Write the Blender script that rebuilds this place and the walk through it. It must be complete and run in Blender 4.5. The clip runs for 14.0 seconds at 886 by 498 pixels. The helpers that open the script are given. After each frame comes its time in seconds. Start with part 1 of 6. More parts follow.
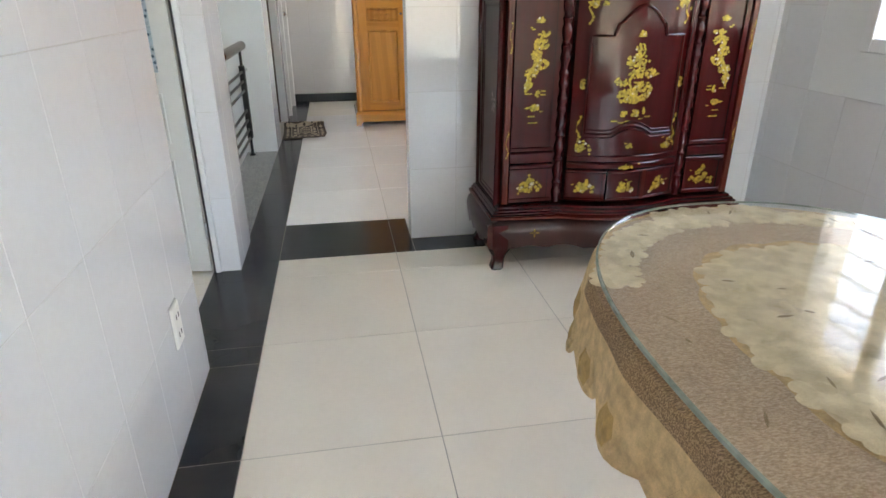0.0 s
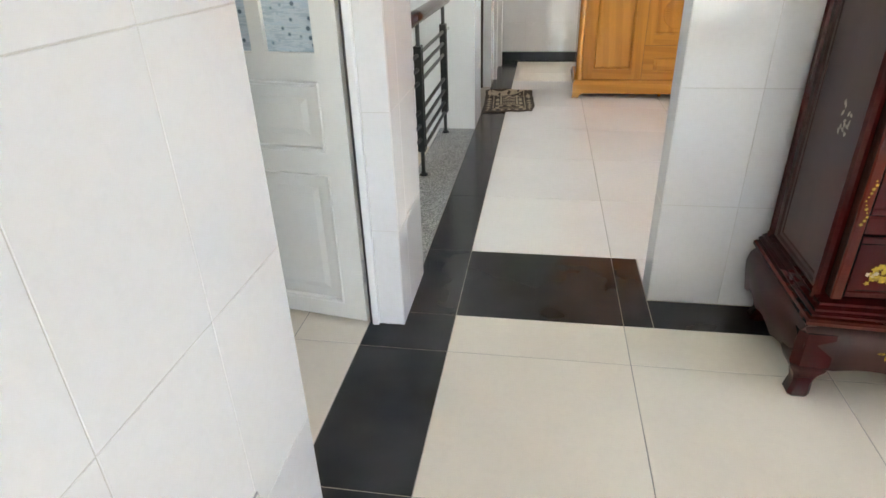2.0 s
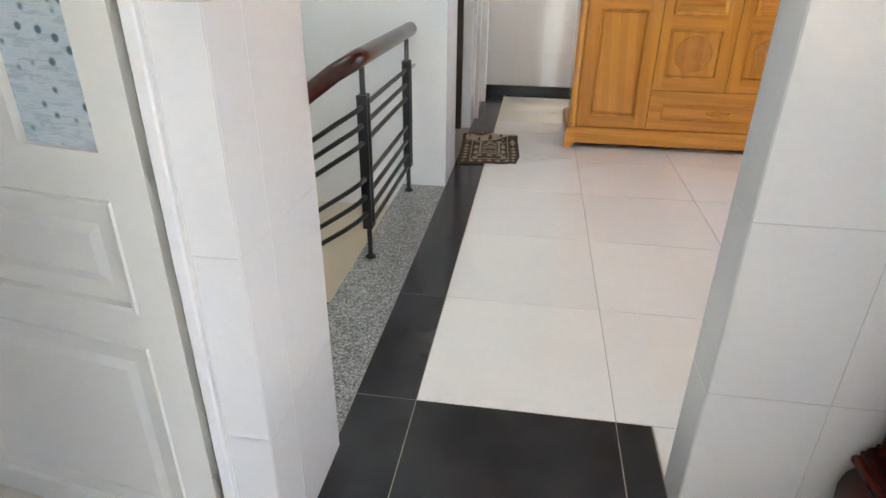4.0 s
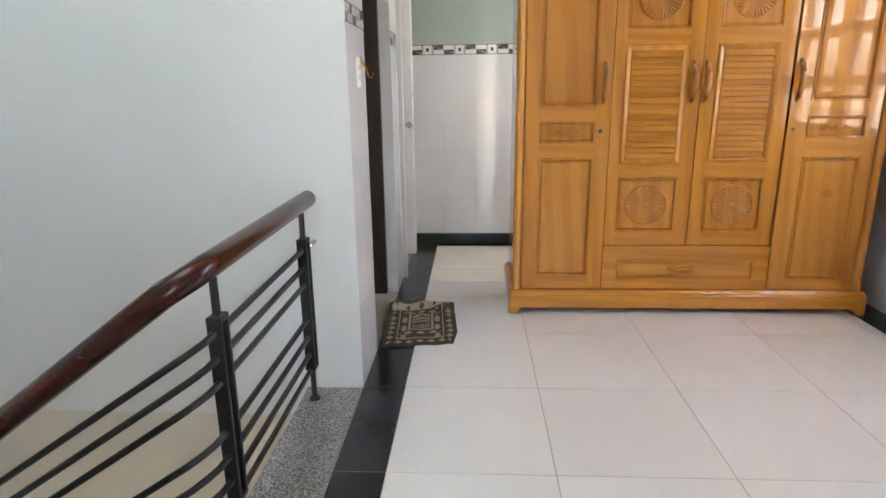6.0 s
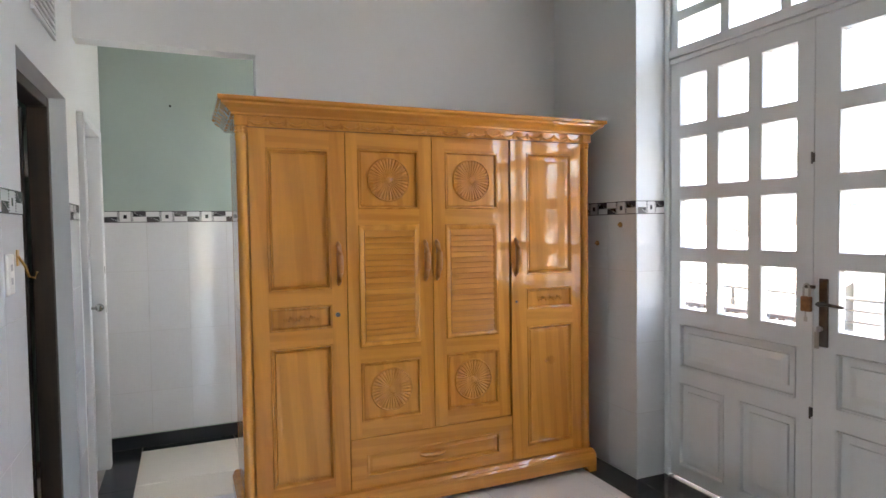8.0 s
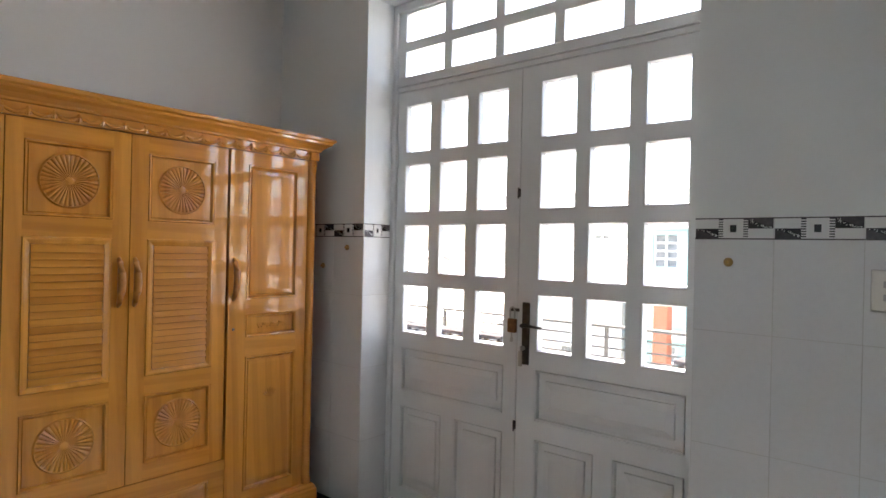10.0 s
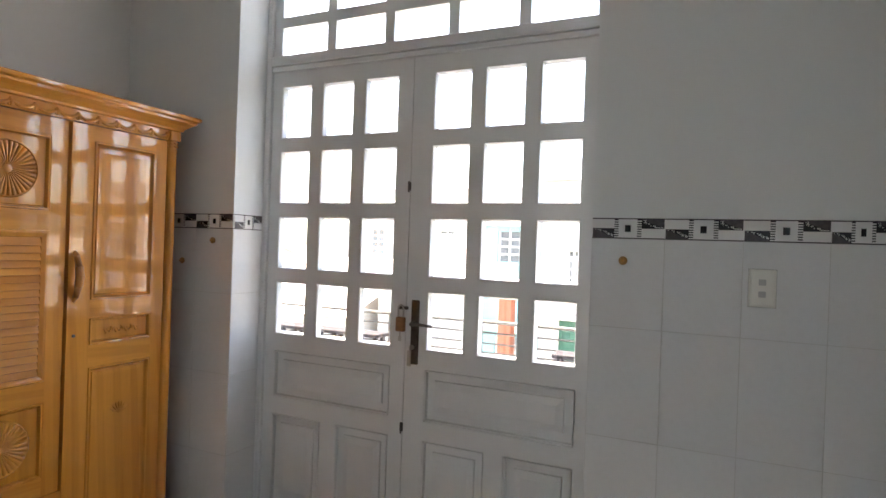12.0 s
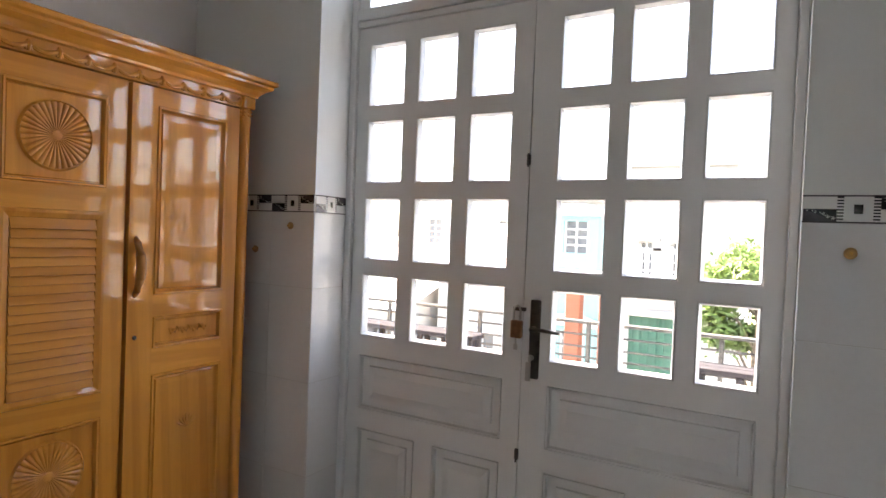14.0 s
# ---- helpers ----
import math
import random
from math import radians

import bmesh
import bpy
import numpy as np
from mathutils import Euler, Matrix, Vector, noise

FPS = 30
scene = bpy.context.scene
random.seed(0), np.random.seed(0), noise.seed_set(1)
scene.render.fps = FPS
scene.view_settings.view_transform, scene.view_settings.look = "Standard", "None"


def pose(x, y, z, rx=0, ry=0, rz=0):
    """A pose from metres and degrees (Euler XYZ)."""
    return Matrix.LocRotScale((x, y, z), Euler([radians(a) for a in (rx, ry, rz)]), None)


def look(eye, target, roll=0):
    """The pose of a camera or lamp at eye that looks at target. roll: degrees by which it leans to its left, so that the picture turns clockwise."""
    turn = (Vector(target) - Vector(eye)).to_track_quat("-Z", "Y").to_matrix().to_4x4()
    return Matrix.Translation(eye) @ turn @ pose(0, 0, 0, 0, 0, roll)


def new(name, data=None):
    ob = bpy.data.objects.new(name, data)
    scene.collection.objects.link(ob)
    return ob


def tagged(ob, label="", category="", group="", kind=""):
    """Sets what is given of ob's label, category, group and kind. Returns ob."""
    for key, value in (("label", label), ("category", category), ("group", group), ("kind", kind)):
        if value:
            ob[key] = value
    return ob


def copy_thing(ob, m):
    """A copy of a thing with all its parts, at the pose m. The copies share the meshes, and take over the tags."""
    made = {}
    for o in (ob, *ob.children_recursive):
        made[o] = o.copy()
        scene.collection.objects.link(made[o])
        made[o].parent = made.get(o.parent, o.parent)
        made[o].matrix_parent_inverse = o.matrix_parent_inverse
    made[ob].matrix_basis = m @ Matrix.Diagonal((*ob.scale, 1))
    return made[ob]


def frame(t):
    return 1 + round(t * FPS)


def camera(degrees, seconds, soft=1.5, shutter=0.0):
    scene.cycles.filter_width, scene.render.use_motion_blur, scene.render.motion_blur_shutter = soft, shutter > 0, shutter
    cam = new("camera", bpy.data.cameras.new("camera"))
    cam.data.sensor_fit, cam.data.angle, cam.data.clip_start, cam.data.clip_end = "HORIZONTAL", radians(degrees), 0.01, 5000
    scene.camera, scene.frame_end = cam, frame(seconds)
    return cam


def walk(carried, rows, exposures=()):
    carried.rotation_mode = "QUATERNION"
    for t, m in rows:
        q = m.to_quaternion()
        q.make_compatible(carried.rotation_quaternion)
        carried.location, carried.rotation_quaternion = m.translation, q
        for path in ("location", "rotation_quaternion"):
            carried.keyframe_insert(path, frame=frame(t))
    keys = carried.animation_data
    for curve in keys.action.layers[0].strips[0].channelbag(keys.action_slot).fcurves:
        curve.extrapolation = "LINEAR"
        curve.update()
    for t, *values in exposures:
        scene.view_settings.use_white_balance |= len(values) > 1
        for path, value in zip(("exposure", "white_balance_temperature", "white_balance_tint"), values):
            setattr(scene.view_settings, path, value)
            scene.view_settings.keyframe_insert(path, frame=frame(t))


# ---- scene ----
cam = camera(73.2, 14.0)
PATH = [
    (0, (0.073, 0.08, 1.21), (0.383, 1.891, 0.42), -0.2),
    (0.5, (0.069, 0.341, 1.2), (-0.01, 2.153, 0.357), -0.2),
    (1, (0.015, 0.61, 1.181), (-0.149, 2.405, 0.314), 0.1),
    (1.5, (-0.041, 0.836, 1.198), (-0.241, 2.611, 0.297), -1.2),
    (2, (-0.007, 1.108, 1.198), (-0.309, 2.851, 0.265), -1.8),
    (2.2, (0.004, 1.201, 1.188), (-0.291, 2.93, 0.227), -1.3),
    (4.3, (0.007, 2.135, 1.195), (-0.253, 3.926, 0.345), 0.9),
    (4.5, (-0.011, 2.235, 1.207), (-0.244, 4.054, 0.409), 0.3),
    (5, (-0.05, 2.378, 1.24), (-0.295, 4.234, 0.538), -1.1),
    (5.5, (-0.044, 2.586, 1.255), (-0.275, 4.479, 0.65), -1.4),
    (6, (0.026, 2.791, 1.266), (-0.075, 4.719, 0.743), -0.7),
    (6.5, (-0.001, 3.017, 1.308), (0.125, 4.972, 0.907), -0.3),
    (7, (-0.001, 3.157, 1.375), (0.318, 5.113, 1.104), -0.6),
    (7.5, (0.013, 3.19, 1.415), (0.549, 5.111, 1.261), -0.8),
    (8, (0.03, 3.207, 1.454), (0.822, 5.042, 1.379), -0.8),
    (8.5, (0.035, 3.222, 1.463), (1.069, 4.934, 1.426), -0.5),
    (9, (0.067, 3.25, 1.454), (1.292, 4.831, 1.428), -0.0),
    (11.3, (0.117, 3.595, 1.47), (1.901, 4.499, 1.472), 1.6),
    (11.5, (0.094, 3.613, 1.475), (1.897, 4.477, 1.47), 1.6),
    (12, (0.103, 3.641, 1.457), (1.915, 4.487, 1.45), 2.0),
    (12.5, (0.196, 3.736, 1.446), (1.994, 4.612, 1.431), 2.6),
    (13, (0.316, 3.81, 1.441), (2.044, 4.817, 1.445), 3.1),
    (13.5, (0.359, 3.95, 1.427), (2.093, 4.946, 1.396), 3.1),
    (14, (0.441, 4.108, 1.435), (2.172, 5.109, 1.389), 2.3),
]
walk(cam, [(t, look(eye, target, roll)) for t, eye, target, roll in PATH], exposures=[
    (0.0, 4.72, 7800, 13), (0.5, 4.9, 8200, 13), (2.2, 5.1, 8200, 13), (4.5, 5.02, 8000, 16), (5.0, 4.92, 7900, 16), (5.5, 4.95, 7800, 16), (6.4, 5.08, 7600, 15), (7.0, 4.83, 7300, 14), (8.0, 4.72, 7150, 13), (9.0, 4.52, 7250, 14), (11.5, 4.22, 7600, 13), (12.5, 4.28, 7600, 14), (14.0, 4.08, 7700, 16)])

# ---- light ----
SUN_EL, SUN_AZ = 72.0, 10.0
world = bpy.data.worlds.new("world")
scene.world = world
world.use_nodes = True
wn = world.node_tree
sky = wn.nodes.new("ShaderNodeTexSky")
sky.sky_type = "NISHITA"
sky.sun_disc = False
sky.sun_elevation, sky.sun_rotation = radians(SUN_EL), radians(SUN_AZ)
sky.air_density, sky.dust_density, sky.ozone_density = 1.0, 3.0, 1.0
wn.links.new(sky.outputs[0], wn.nodes["Background"].inputs[0])
wn.nodes["Background"].inputs[1].default_value = 0.15
sun = new("sun", bpy.data.lights.new("sun", "SUN"))
sun.data.energy, sun.data.angle, sun.data.color = 5.0, radians(0.6), (1.0, 0.95, 0.87)
az, el = radians(SUN_AZ), radians(SUN_EL)
sun.matrix_world = look((0, 0, 30), (-math.sin(az) * math.cos(el), -math.cos(az) * math.cos(el), 30 - math.sin(el)))


# ---- materials ----
def material(name, build):
    m = bpy.data.materials.new(name)
    m.use_nodes = True
    nt = m.node_tree
    build(nt, nt.nodes, nt.links, nt.nodes["Principled BSDF"])
    return m


def coords(nt, piece=False, stretch=(1, 1, 1)):
    tc = nt.nodes.new("ShaderNodeTexCoord")
    mp = nt.nodes.new("ShaderNodeMapping")
    mp.inputs["Scale"].default_value = stretch
    nt.links.new(tc.outputs["Object"], mp.inputs["Vector"])
    if piece:
        oi = nt.nodes.new("ShaderNodeObjectInfo")
        mul = nt.nodes.new("ShaderNodeMath")
        mul.operation = "MULTIPLY"
        mul.inputs[1].default_value = 53.0
        nt.links.new(oi.outputs["Random"], mul.inputs[0])
        nt.links.new(mul.outputs[0], mp.inputs["Location"])
    return mp.outputs[0]


def noise_tex(nt, vec, scale, detail=4.0, rough=0.55, distort=0.0):
    n = nt.nodes.new("ShaderNodeTexNoise")
    n.inputs["Scale"].default_value = scale
    n.inputs["Detail"].default_value = detail
    n.inputs["Roughness"].default_value = rough
    n.inputs["Distortion"].default_value = distort
    nt.links.new(vec, n.inputs["Vector"])
    return n.outputs["Fac"]


def ramp(nt, fac, stops):
    r = nt.nodes.new("ShaderNodeValToRGB")
    while len(r.color_ramp.elements) < len(stops):
        r.color_ramp.elements.new(0.5)
    for e, (p, c) in zip(r.color_ramp.elements, stops):
        e.position, e.color = p, (*c, 1) if len(c) == 3 else c
    nt.links.new(fac, r.inputs[0])
    return r.outputs[0]


def mix(nt, fac, a, b, mode="MIX"):
    n = nt.nodes.new("ShaderNodeMix")
    n.data_type, n.blend_type = "RGBA", mode
    for socket, v in ((n.inputs[0], fac), (n.inputs[6], a), (n.inputs[7], b)):
        if isinstance(v, (int, float)):
            socket.default_value = v
        elif isinstance(v, tuple):
            socket.default_value = (*v, 1)
        else:
            nt.links.new(v, socket)
    return n.outputs[2]


def bump(nt, p, height, strength, dist=0.002):
    b = nt.nodes.new("ShaderNodeBump")
    b.inputs["Strength"].default_value = strength
    b.inputs["Distance"].default_value = dist
    nt.links.new(height, b.inputs["Height"])
    nt.links.new(b.outputs[0], p.inputs["Normal"])


def rough_var(nt, p, fac, lo, hi):
    m = nt.nodes.new("ShaderNodeMapRange")
    m.inputs[3].default_value, m.inputs[4].default_value = lo, hi
    nt.links.new(fac, m.inputs[0])
    nt.links.new(m.outputs[0], p.inputs["Roughness"])


def shade(c, k):
    return tuple(min(1.0, v * k) for v in c)


def plain(name, c, rough=0.5, metal=0.0, var=0.08, coarse=3.0, fine=60.0, bumps=0.15, piece=False, dist=0.001, spec=0.5):
    def build(nt, n, l, p):
        v = coords(nt, piece)
        a, b = noise_tex(nt, v, coarse), noise_tex(nt, v, fine, 3.0)
        col = ramp(nt, a, [(0.3, shade(c, 1 - var)), (0.7, shade(c, 1 + var * 0.6))])
        col2 = ramp(nt, b, [(0.3, (1 - var * 0.5,) * 3), (0.7, (1, 1, 1))])
        l.new(mix(nt, 1.0, col, col2, "MULTIPLY"), p.inputs["Base Color"])
        p.inputs["Metallic"].default_value = metal
        p.inputs["Specular IOR Level"].default_value = spec
        rough_var(nt, p, a, rough * 0.85, min(1, rough * 1.15))
        if bumps:
            bump(nt, p, b, bumps, dist)
    return material(name, build)


def wood(name, dark, light, rough, axis="z", grain=1.0, coat=0.0, knots=0.25, figure=0.3, streaks=(0.33, 0.5, 0.68), relief=0.08, spec=0.5):
    def build(nt, n, l, p):
        st = {"z": (9, 9, 0.55), "x": (0.55, 9, 9), "y": (9, 0.55, 9)}[axis]
        v = coords(nt, True, tuple(s * grain for s in st))
        a = noise_tex(nt, v, 1.2, 5.0, 0.6, 0.9)
        fine = noise_tex(nt, coords(nt, True, tuple(s * 7 * grain for s in st)), 2.0, 3.0, 0.6)
        broad = noise_tex(nt, coords(nt, True, tuple(s * 0.25 for s in st)), 1.4, 2.0)
        mid = tuple((d + q) / 2 for d, q in zip(dark, light))
        col = ramp(nt, a, [(streaks[0], dark), (streaks[1], mid), (streaks[2], light)])
        col = mix(nt, 0.22, col, ramp(nt, fine, [(0.35, shade(dark, 0.88)), (0.6, light)]))
        ring = nt.nodes.new("ShaderNodeTexWave")
        ring.wave_type, ring.rings_direction = "RINGS", "SPHERICAL"
        ring.inputs["Scale"].default_value = 1.1
        ring.inputs["Distortion"].default_value = 5.0
        ring.inputs["Detail"].default_value = 3.0
        ring.inputs["Detail Scale"].default_value = 0.7
        l.new(coords(nt, True, tuple(s * 0.75 * grain for s in st)), ring.inputs["Vector"])
        col = mix(nt, figure, col, ramp(nt, ring.outputs["Fac"], [(0.25, shade(dark, 0.85)), (0.6, light)]))
        col = mix(nt, knots, col, ramp(nt, broad, [(0.35, shade(dark, 0.9)), (0.65, light)]))
        oi = nt.nodes.new("ShaderNodeObjectInfo")
        col = mix(nt, 1.0, col, ramp(nt, oi.outputs["Random"], [(0.0, (0.91, 0.86, 0.79)), (0.5, (0.97, 0.94, 0.9)), (1.0, (1, 1, 1))]), "MULTIPLY")
        l.new(col, p.inputs["Base Color"])
        rough_var(nt, p, fine, rough * 0.85, rough * 1.2)
        p.inputs["Coat Weight"].default_value = coat
        p.inputs["Coat Roughness"].default_value = 0.045
        p.inputs["Coat IOR"].default_value = 1.62 if coat > 0.5 else 1.5
        p.inputs["Specular IOR Level"].default_value = spec
        bump(nt, p, fine, relief, 0.0006)
    return material(name, build)


def porcelain(name, c, rough, var=0.035, specular=0.5, wave=0.02):
    def build(nt, n, l, p):
        v = coords(nt, True)
        a, b = noise_tex(nt, v, 2.5, 3.0), noise_tex(nt, v, 45.0, 3.0)
        oi = nt.nodes.new("ShaderNodeObjectInfo")
        tone = ramp(nt, oi.outputs["Random"], [(0.0, (0.975, 0.975, 0.978)), (1.0, (1, 1, 1))])
        col = ramp(nt, a, [(0.3, shade(c, 1 - var)), (0.7, shade(c, 1 + var))])
        col = mix(nt, 1.0, col, tone, "MULTIPLY")
        col = mix(nt, 0.02, col, ramp(nt, b, [(0.42, (0.3, 0.28, 0.25)), (0.5, (1, 1, 1))]), "MULTIPLY")
        l.new(col, p.inputs["Base Color"])
        rough_var(nt, p, a, rough * 0.8, rough * 1.3)
        p.inputs["Specular IOR Level"].default_value = specular
        bump(nt, p, noise_tex(nt, v, 5.0, 1.0), wave, 0.004)
    return material(name, build)


FLOOR_TILE = porcelain("ivory_porcelain", (0.84, 0.772, 0.672), 0.075, 0.03, 0.6)
# Back room floor: sky reflection from the balcony door put into a whiter tile colour.
IVORY_TILE_LIT = porcelain("ivory_porcelain_sky_lit", (0.86, 0.825, 0.80), 0.07, 0.025, 0.6)
BLACK_TILE = porcelain("black_granite_tile", (0.024, 0.024, 0.027), 0.17, 0.5, 0.35)
WALL_TILE = porcelain("white_glazed_tile", (0.745, 0.745, 0.75), 0.09, 0.006, 0.5, 0.006)
GROUT = plain("grey_grout", (0.42, 0.38, 0.34), 0.9, var=0.2)
WALL_GROUT = plain("pale_grout", (0.60, 0.585, 0.56), 0.9, var=0.12)
PAINT = plain("white_emulsion_paint", (0.77, 0.785, 0.785), 0.75, var=0.025, coarse=1.2, fine=220.0, bumps=0.12)
PAINT_GREEN = plain("pale_green_emulsion_paint", (0.38, 0.455, 0.41), 0.75, var=0.03, coarse=1.2, fine=220.0, bumps=0.12)
PAINT_WHITE = plain("warm_white_emulsion_paint", (0.84, 0.83, 0.82), 0.75, var=0.025, coarse=1.2, fine=220.0, bumps=0.12)
CREAM_WALL = plain("cream_emulsion_paint", (0.72, 0.67, 0.58), 0.75, var=0.04, coarse=1.2, fine=200.0)
CEILING = plain("white_ceiling_paint", (0.78, 0.78, 0.77), 0.8, var=0.03)
DARK_TRIM_SHADE = plain("dark_cornice_and_gap_shade", (0.06, 0.055, 0.055), 0.5)
DOOR_PAINT = plain("white_gloss_door_paint", (0.78, 0.785, 0.79), 0.32, var=0.03, coarse=4.0, fine=90.0, bumps=0.06)
CREAM_PAINT = plain("cream_door_paint", (0.8, 0.8, 0.76), 0.35, var=0.03)
BROWN_WOOD = wood("dark_brown_door_wood", (0.018, 0.009, 0.005), (0.05, 0.026, 0.014), 0.4)
PINE = wood("honey_pine", (0.61, 0.208, 0.028), (0.82, 0.352, 0.062), 0.24, "z", 0.8, 0.75, 0.25, 0.34, relief=0.05, spec=0.22)
PINE_X = wood("honey_pine_rail", (0.61, 0.208, 0.028), (0.82, 0.352, 0.062), 0.24, "x", 0.8, 0.75, 0.25, 0.34, relief=0.05, spec=0.22)
PINE_SLAT = wood("honey_pine_slat", (0.61, 0.208, 0.028), (0.82, 0.352, 0.062), 0.34, "x", 0.8, 0.12, 0.25, 0.34, relief=0.05, spec=0.25)
PULL_WOOD = wood("brown_pull_wood", (0.45, 0.15, 0.024), (0.62, 0.245, 0.045), 0.28, "z", 2.0, 0.4)
ROSE = wood("dark_rosewood", (0.030, 0.0025, 0.0025), (0.052, 0.0045, 0.0045), 0.15, "z", 1.2, 0.12, 0.2, 0.06, relief=0.01, spec=0.2)
ROSE_SIDE = wood("dull_rosewood_side", (0.030, 0.009, 0.008), (0.058, 0.019, 0.016), 0.3, "z", 1.0, 0.08, 0.2, 0.08, spec=0.3)
ROSE_RED = wood("red_rosewood_edge", (0.055, 0.007, 0.005), (0.095, 0.016, 0.008), 0.24, "z", 1.4, 0.1, relief=0.02, spec=0.3)
GOLD = plain("gold_mother_of_pearl", (0.40, 0.26, 0.018), 0.32, 0.4, var=0.6, coarse=60.0, fine=240.0)
PEARL = plain("pale_shell_inlay", (0.5, 0.42, 0.34), 0.3, 0.1, var=0.3, coarse=60.0)
IRON = plain("black_painted_iron", (0.012, 0.012, 0.013), 0.38, var=0.3, coarse=12.0)
RAIL_WOOD = wood("mahogany_handrail", (0.03, 0.006, 0.004), (0.085, 0.017, 0.009), 0.2, "y", 1.0, 0.12, 0.2, 0.1, relief=0.02, spec=0.4)
STEEL = plain("brushed_steel", (0.55, 0.54, 0.52), 0.28, 1.0, var=0.1)
DARK_STEEL = plain("tarnished_lock_steel", (0.16, 0.14, 0.13), 0.3, 0.9, var=0.3, coarse=20.0)
BRASS = plain("worn_brass", (0.55, 0.32, 0.10), 0.35, 0.9, var=0.25, coarse=30.0)
COPPER = plain("dull_copper_lock", (0.34, 0.17, 0.08), 0.4, 0.6, var=0.25, coarse=30.0)
PLASTIC = plain("ivory_switch_plastic", (0.78, 0.76, 0.71), 0.3, var=0.03)
RIM_SHADE_ROCKER = plain("grey_rim_shade_and_rocker", (0.48, 0.47, 0.46), 0.7)
DARK = plain("black_hole_plastic", (0.01, 0.01, 0.01), 0.6)
PEG_WOOD = plain("ochre_peg", (0.42, 0.24, 0.08), 0.5, var=0.2, coarse=30.0)
BALCONY_TILE = plain("pale_balcony_tile", (0.6, 0.57, 0.52), 0.5, var=0.1, coarse=1.5, fine=30.0)
CONCRETE = plain("grey_concrete", (0.36, 0.35, 0.33), 0.85, var=0.25, coarse=1.5, fine=30.0, bumps=0.4)
STEP_STONE = plain("brown_step_granite", (0.16, 0.12, 0.09), 0.3, var=0.4, coarse=40.0, fine=160.0)
ASPHALT = plain("asphalt", (0.05, 0.05, 0.052), 0.9, var=0.3, coarse=0.6, fine=40.0, bumps=0.5)
EARTH = plain("pale_ground", (0.22, 0.2, 0.16), 0.95, var=0.3, coarse=0.3, fine=8.0)
HOUSE_WHITE = plain("white_render", (0.44, 0.435, 0.42), 0.8, var=0.08, coarse=0.6, fine=12.0)
HOUSE_TEAL = plain("pale_teal_render", (0.17, 0.36, 0.37), 0.8, var=0.08, coarse=0.6, fine=12.0)
HOUSE_GREY = plain("grey_render", (0.42, 0.41, 0.38), 0.85, var=0.15, coarse=0.6, fine=12.0)
BRICK_RED = plain("terracotta_render", (0.26, 0.085, 0.045), 0.8, var=0.2, coarse=1.0, fine=20.0)
GREEN_STEEL = plain("green_shutter_steel", (0.02, 0.11, 0.075), 0.45, var=0.15, coarse=1.0)
ROOF_TIN = plain("pale_corrugated_roof", (0.5, 0.49, 0.48), 0.5, 0.2, var=0.2, coarse=0.8)
WINDOW_DARK = plain("dark_window_glass", (0.10, 0.115, 0.13), 0.15, var=0.2)
RAIL_GREY = plain("grey_balcony_steel", (0.06, 0.06, 0.06), 0.8, var=0.15, spec=0.15)
STAND_DARK = plain("dark_matt_paint", (0.03, 0.028, 0.032), 0.9, var=0.2, spec=0.05)
BARK = plain("bark", (0.12, 0.09, 0.06), 0.9, var=0.4, coarse=8.0, bumps=0.6)
LEAF = plain("fresh_green_leaf", (0.11, 0.18, 0.035), 0.5, var=0.4, coarse=2.0, fine=9.0)
def weave(name, dark, mid, light):
    """Loose knit of short threads lying across the table."""
    def build(nt, n, l, p):
        a = noise_tex(nt, coords(nt, False, (190.0, 430.0, 430.0)), 1.0, 2.0)
        b = noise_tex(nt, coords(nt), 9.0)
        col = ramp(nt, a, [(0.36, dark), (0.5, mid), (0.64, light)])
        l.new(mix(nt, 1.0, col, ramp(nt, b, [(0.35, (0.88, 0.86, 0.84)), (0.65, (1, 1, 1))]), "MULTIPLY"), p.inputs["Base Color"])
        p.inputs["Roughness"].default_value = 0.78
        bump(nt, p, a, 0.6, 0.0015)
    return material(name, build)


CLOTH = weave("brown_gauze_cloth", (0.42, 0.30, 0.205), (0.52, 0.39, 0.28), (0.63, 0.49, 0.365))


def lace_build(nt, n, l, p):
    v = coords(nt)
    a, b = noise_tex(nt, v, 24.0), noise_tex(nt, v, 380.0, 3.0)
    geo = nt.nodes.new("ShaderNodeNewGeometry")
    tone = ramp(nt, geo.outputs["Random Per Island"], [(0.0, (0.74, 0.63, 0.46)), (0.5, (0.82, 0.70, 0.50)), (1.0, (0.88, 0.77, 0.58))])
    col = mix(nt, 1.0, tone, ramp(nt, a, [(0.35, (0.78, 0.75, 0.68)), (0.6, (1, 1, 1))]), "MULTIPLY")
    l.new(mix(nt, 1.0, col, ramp(nt, b, [(0.35, (0.9, 0.88, 0.84)), (0.6, (1, 1, 1))]), "MULTIPLY"), p.inputs["Base Color"])
    p.inputs["Roughness"].default_value = 0.75
    bump(nt, p, b, 0.6, 0.001)


LACE = material("cream_lace_flowers", lace_build)
LACE_GOLD = plain("golden_lace_edge", (0.66, 0.46, 0.24), 0.8, var=0.3, coarse=45.0, fine=320.0, bumps=0.7)
LACE_OCHRE = plain("ochre_lace_stitching", (0.50, 0.32, 0.12), 0.8, var=0.3, coarse=60.0, fine=320.0, bumps=0.7)
GAUZE_DARK = weave("dark_ribbed_gauze", (0.16, 0.095, 0.05), (0.30, 0.19, 0.10), (0.46, 0.31, 0.18))
GLASS_EDGE = plain("green_glass_edge", (0.30, 0.35, 0.30), 0.12, var=0.25, coarse=30.0)
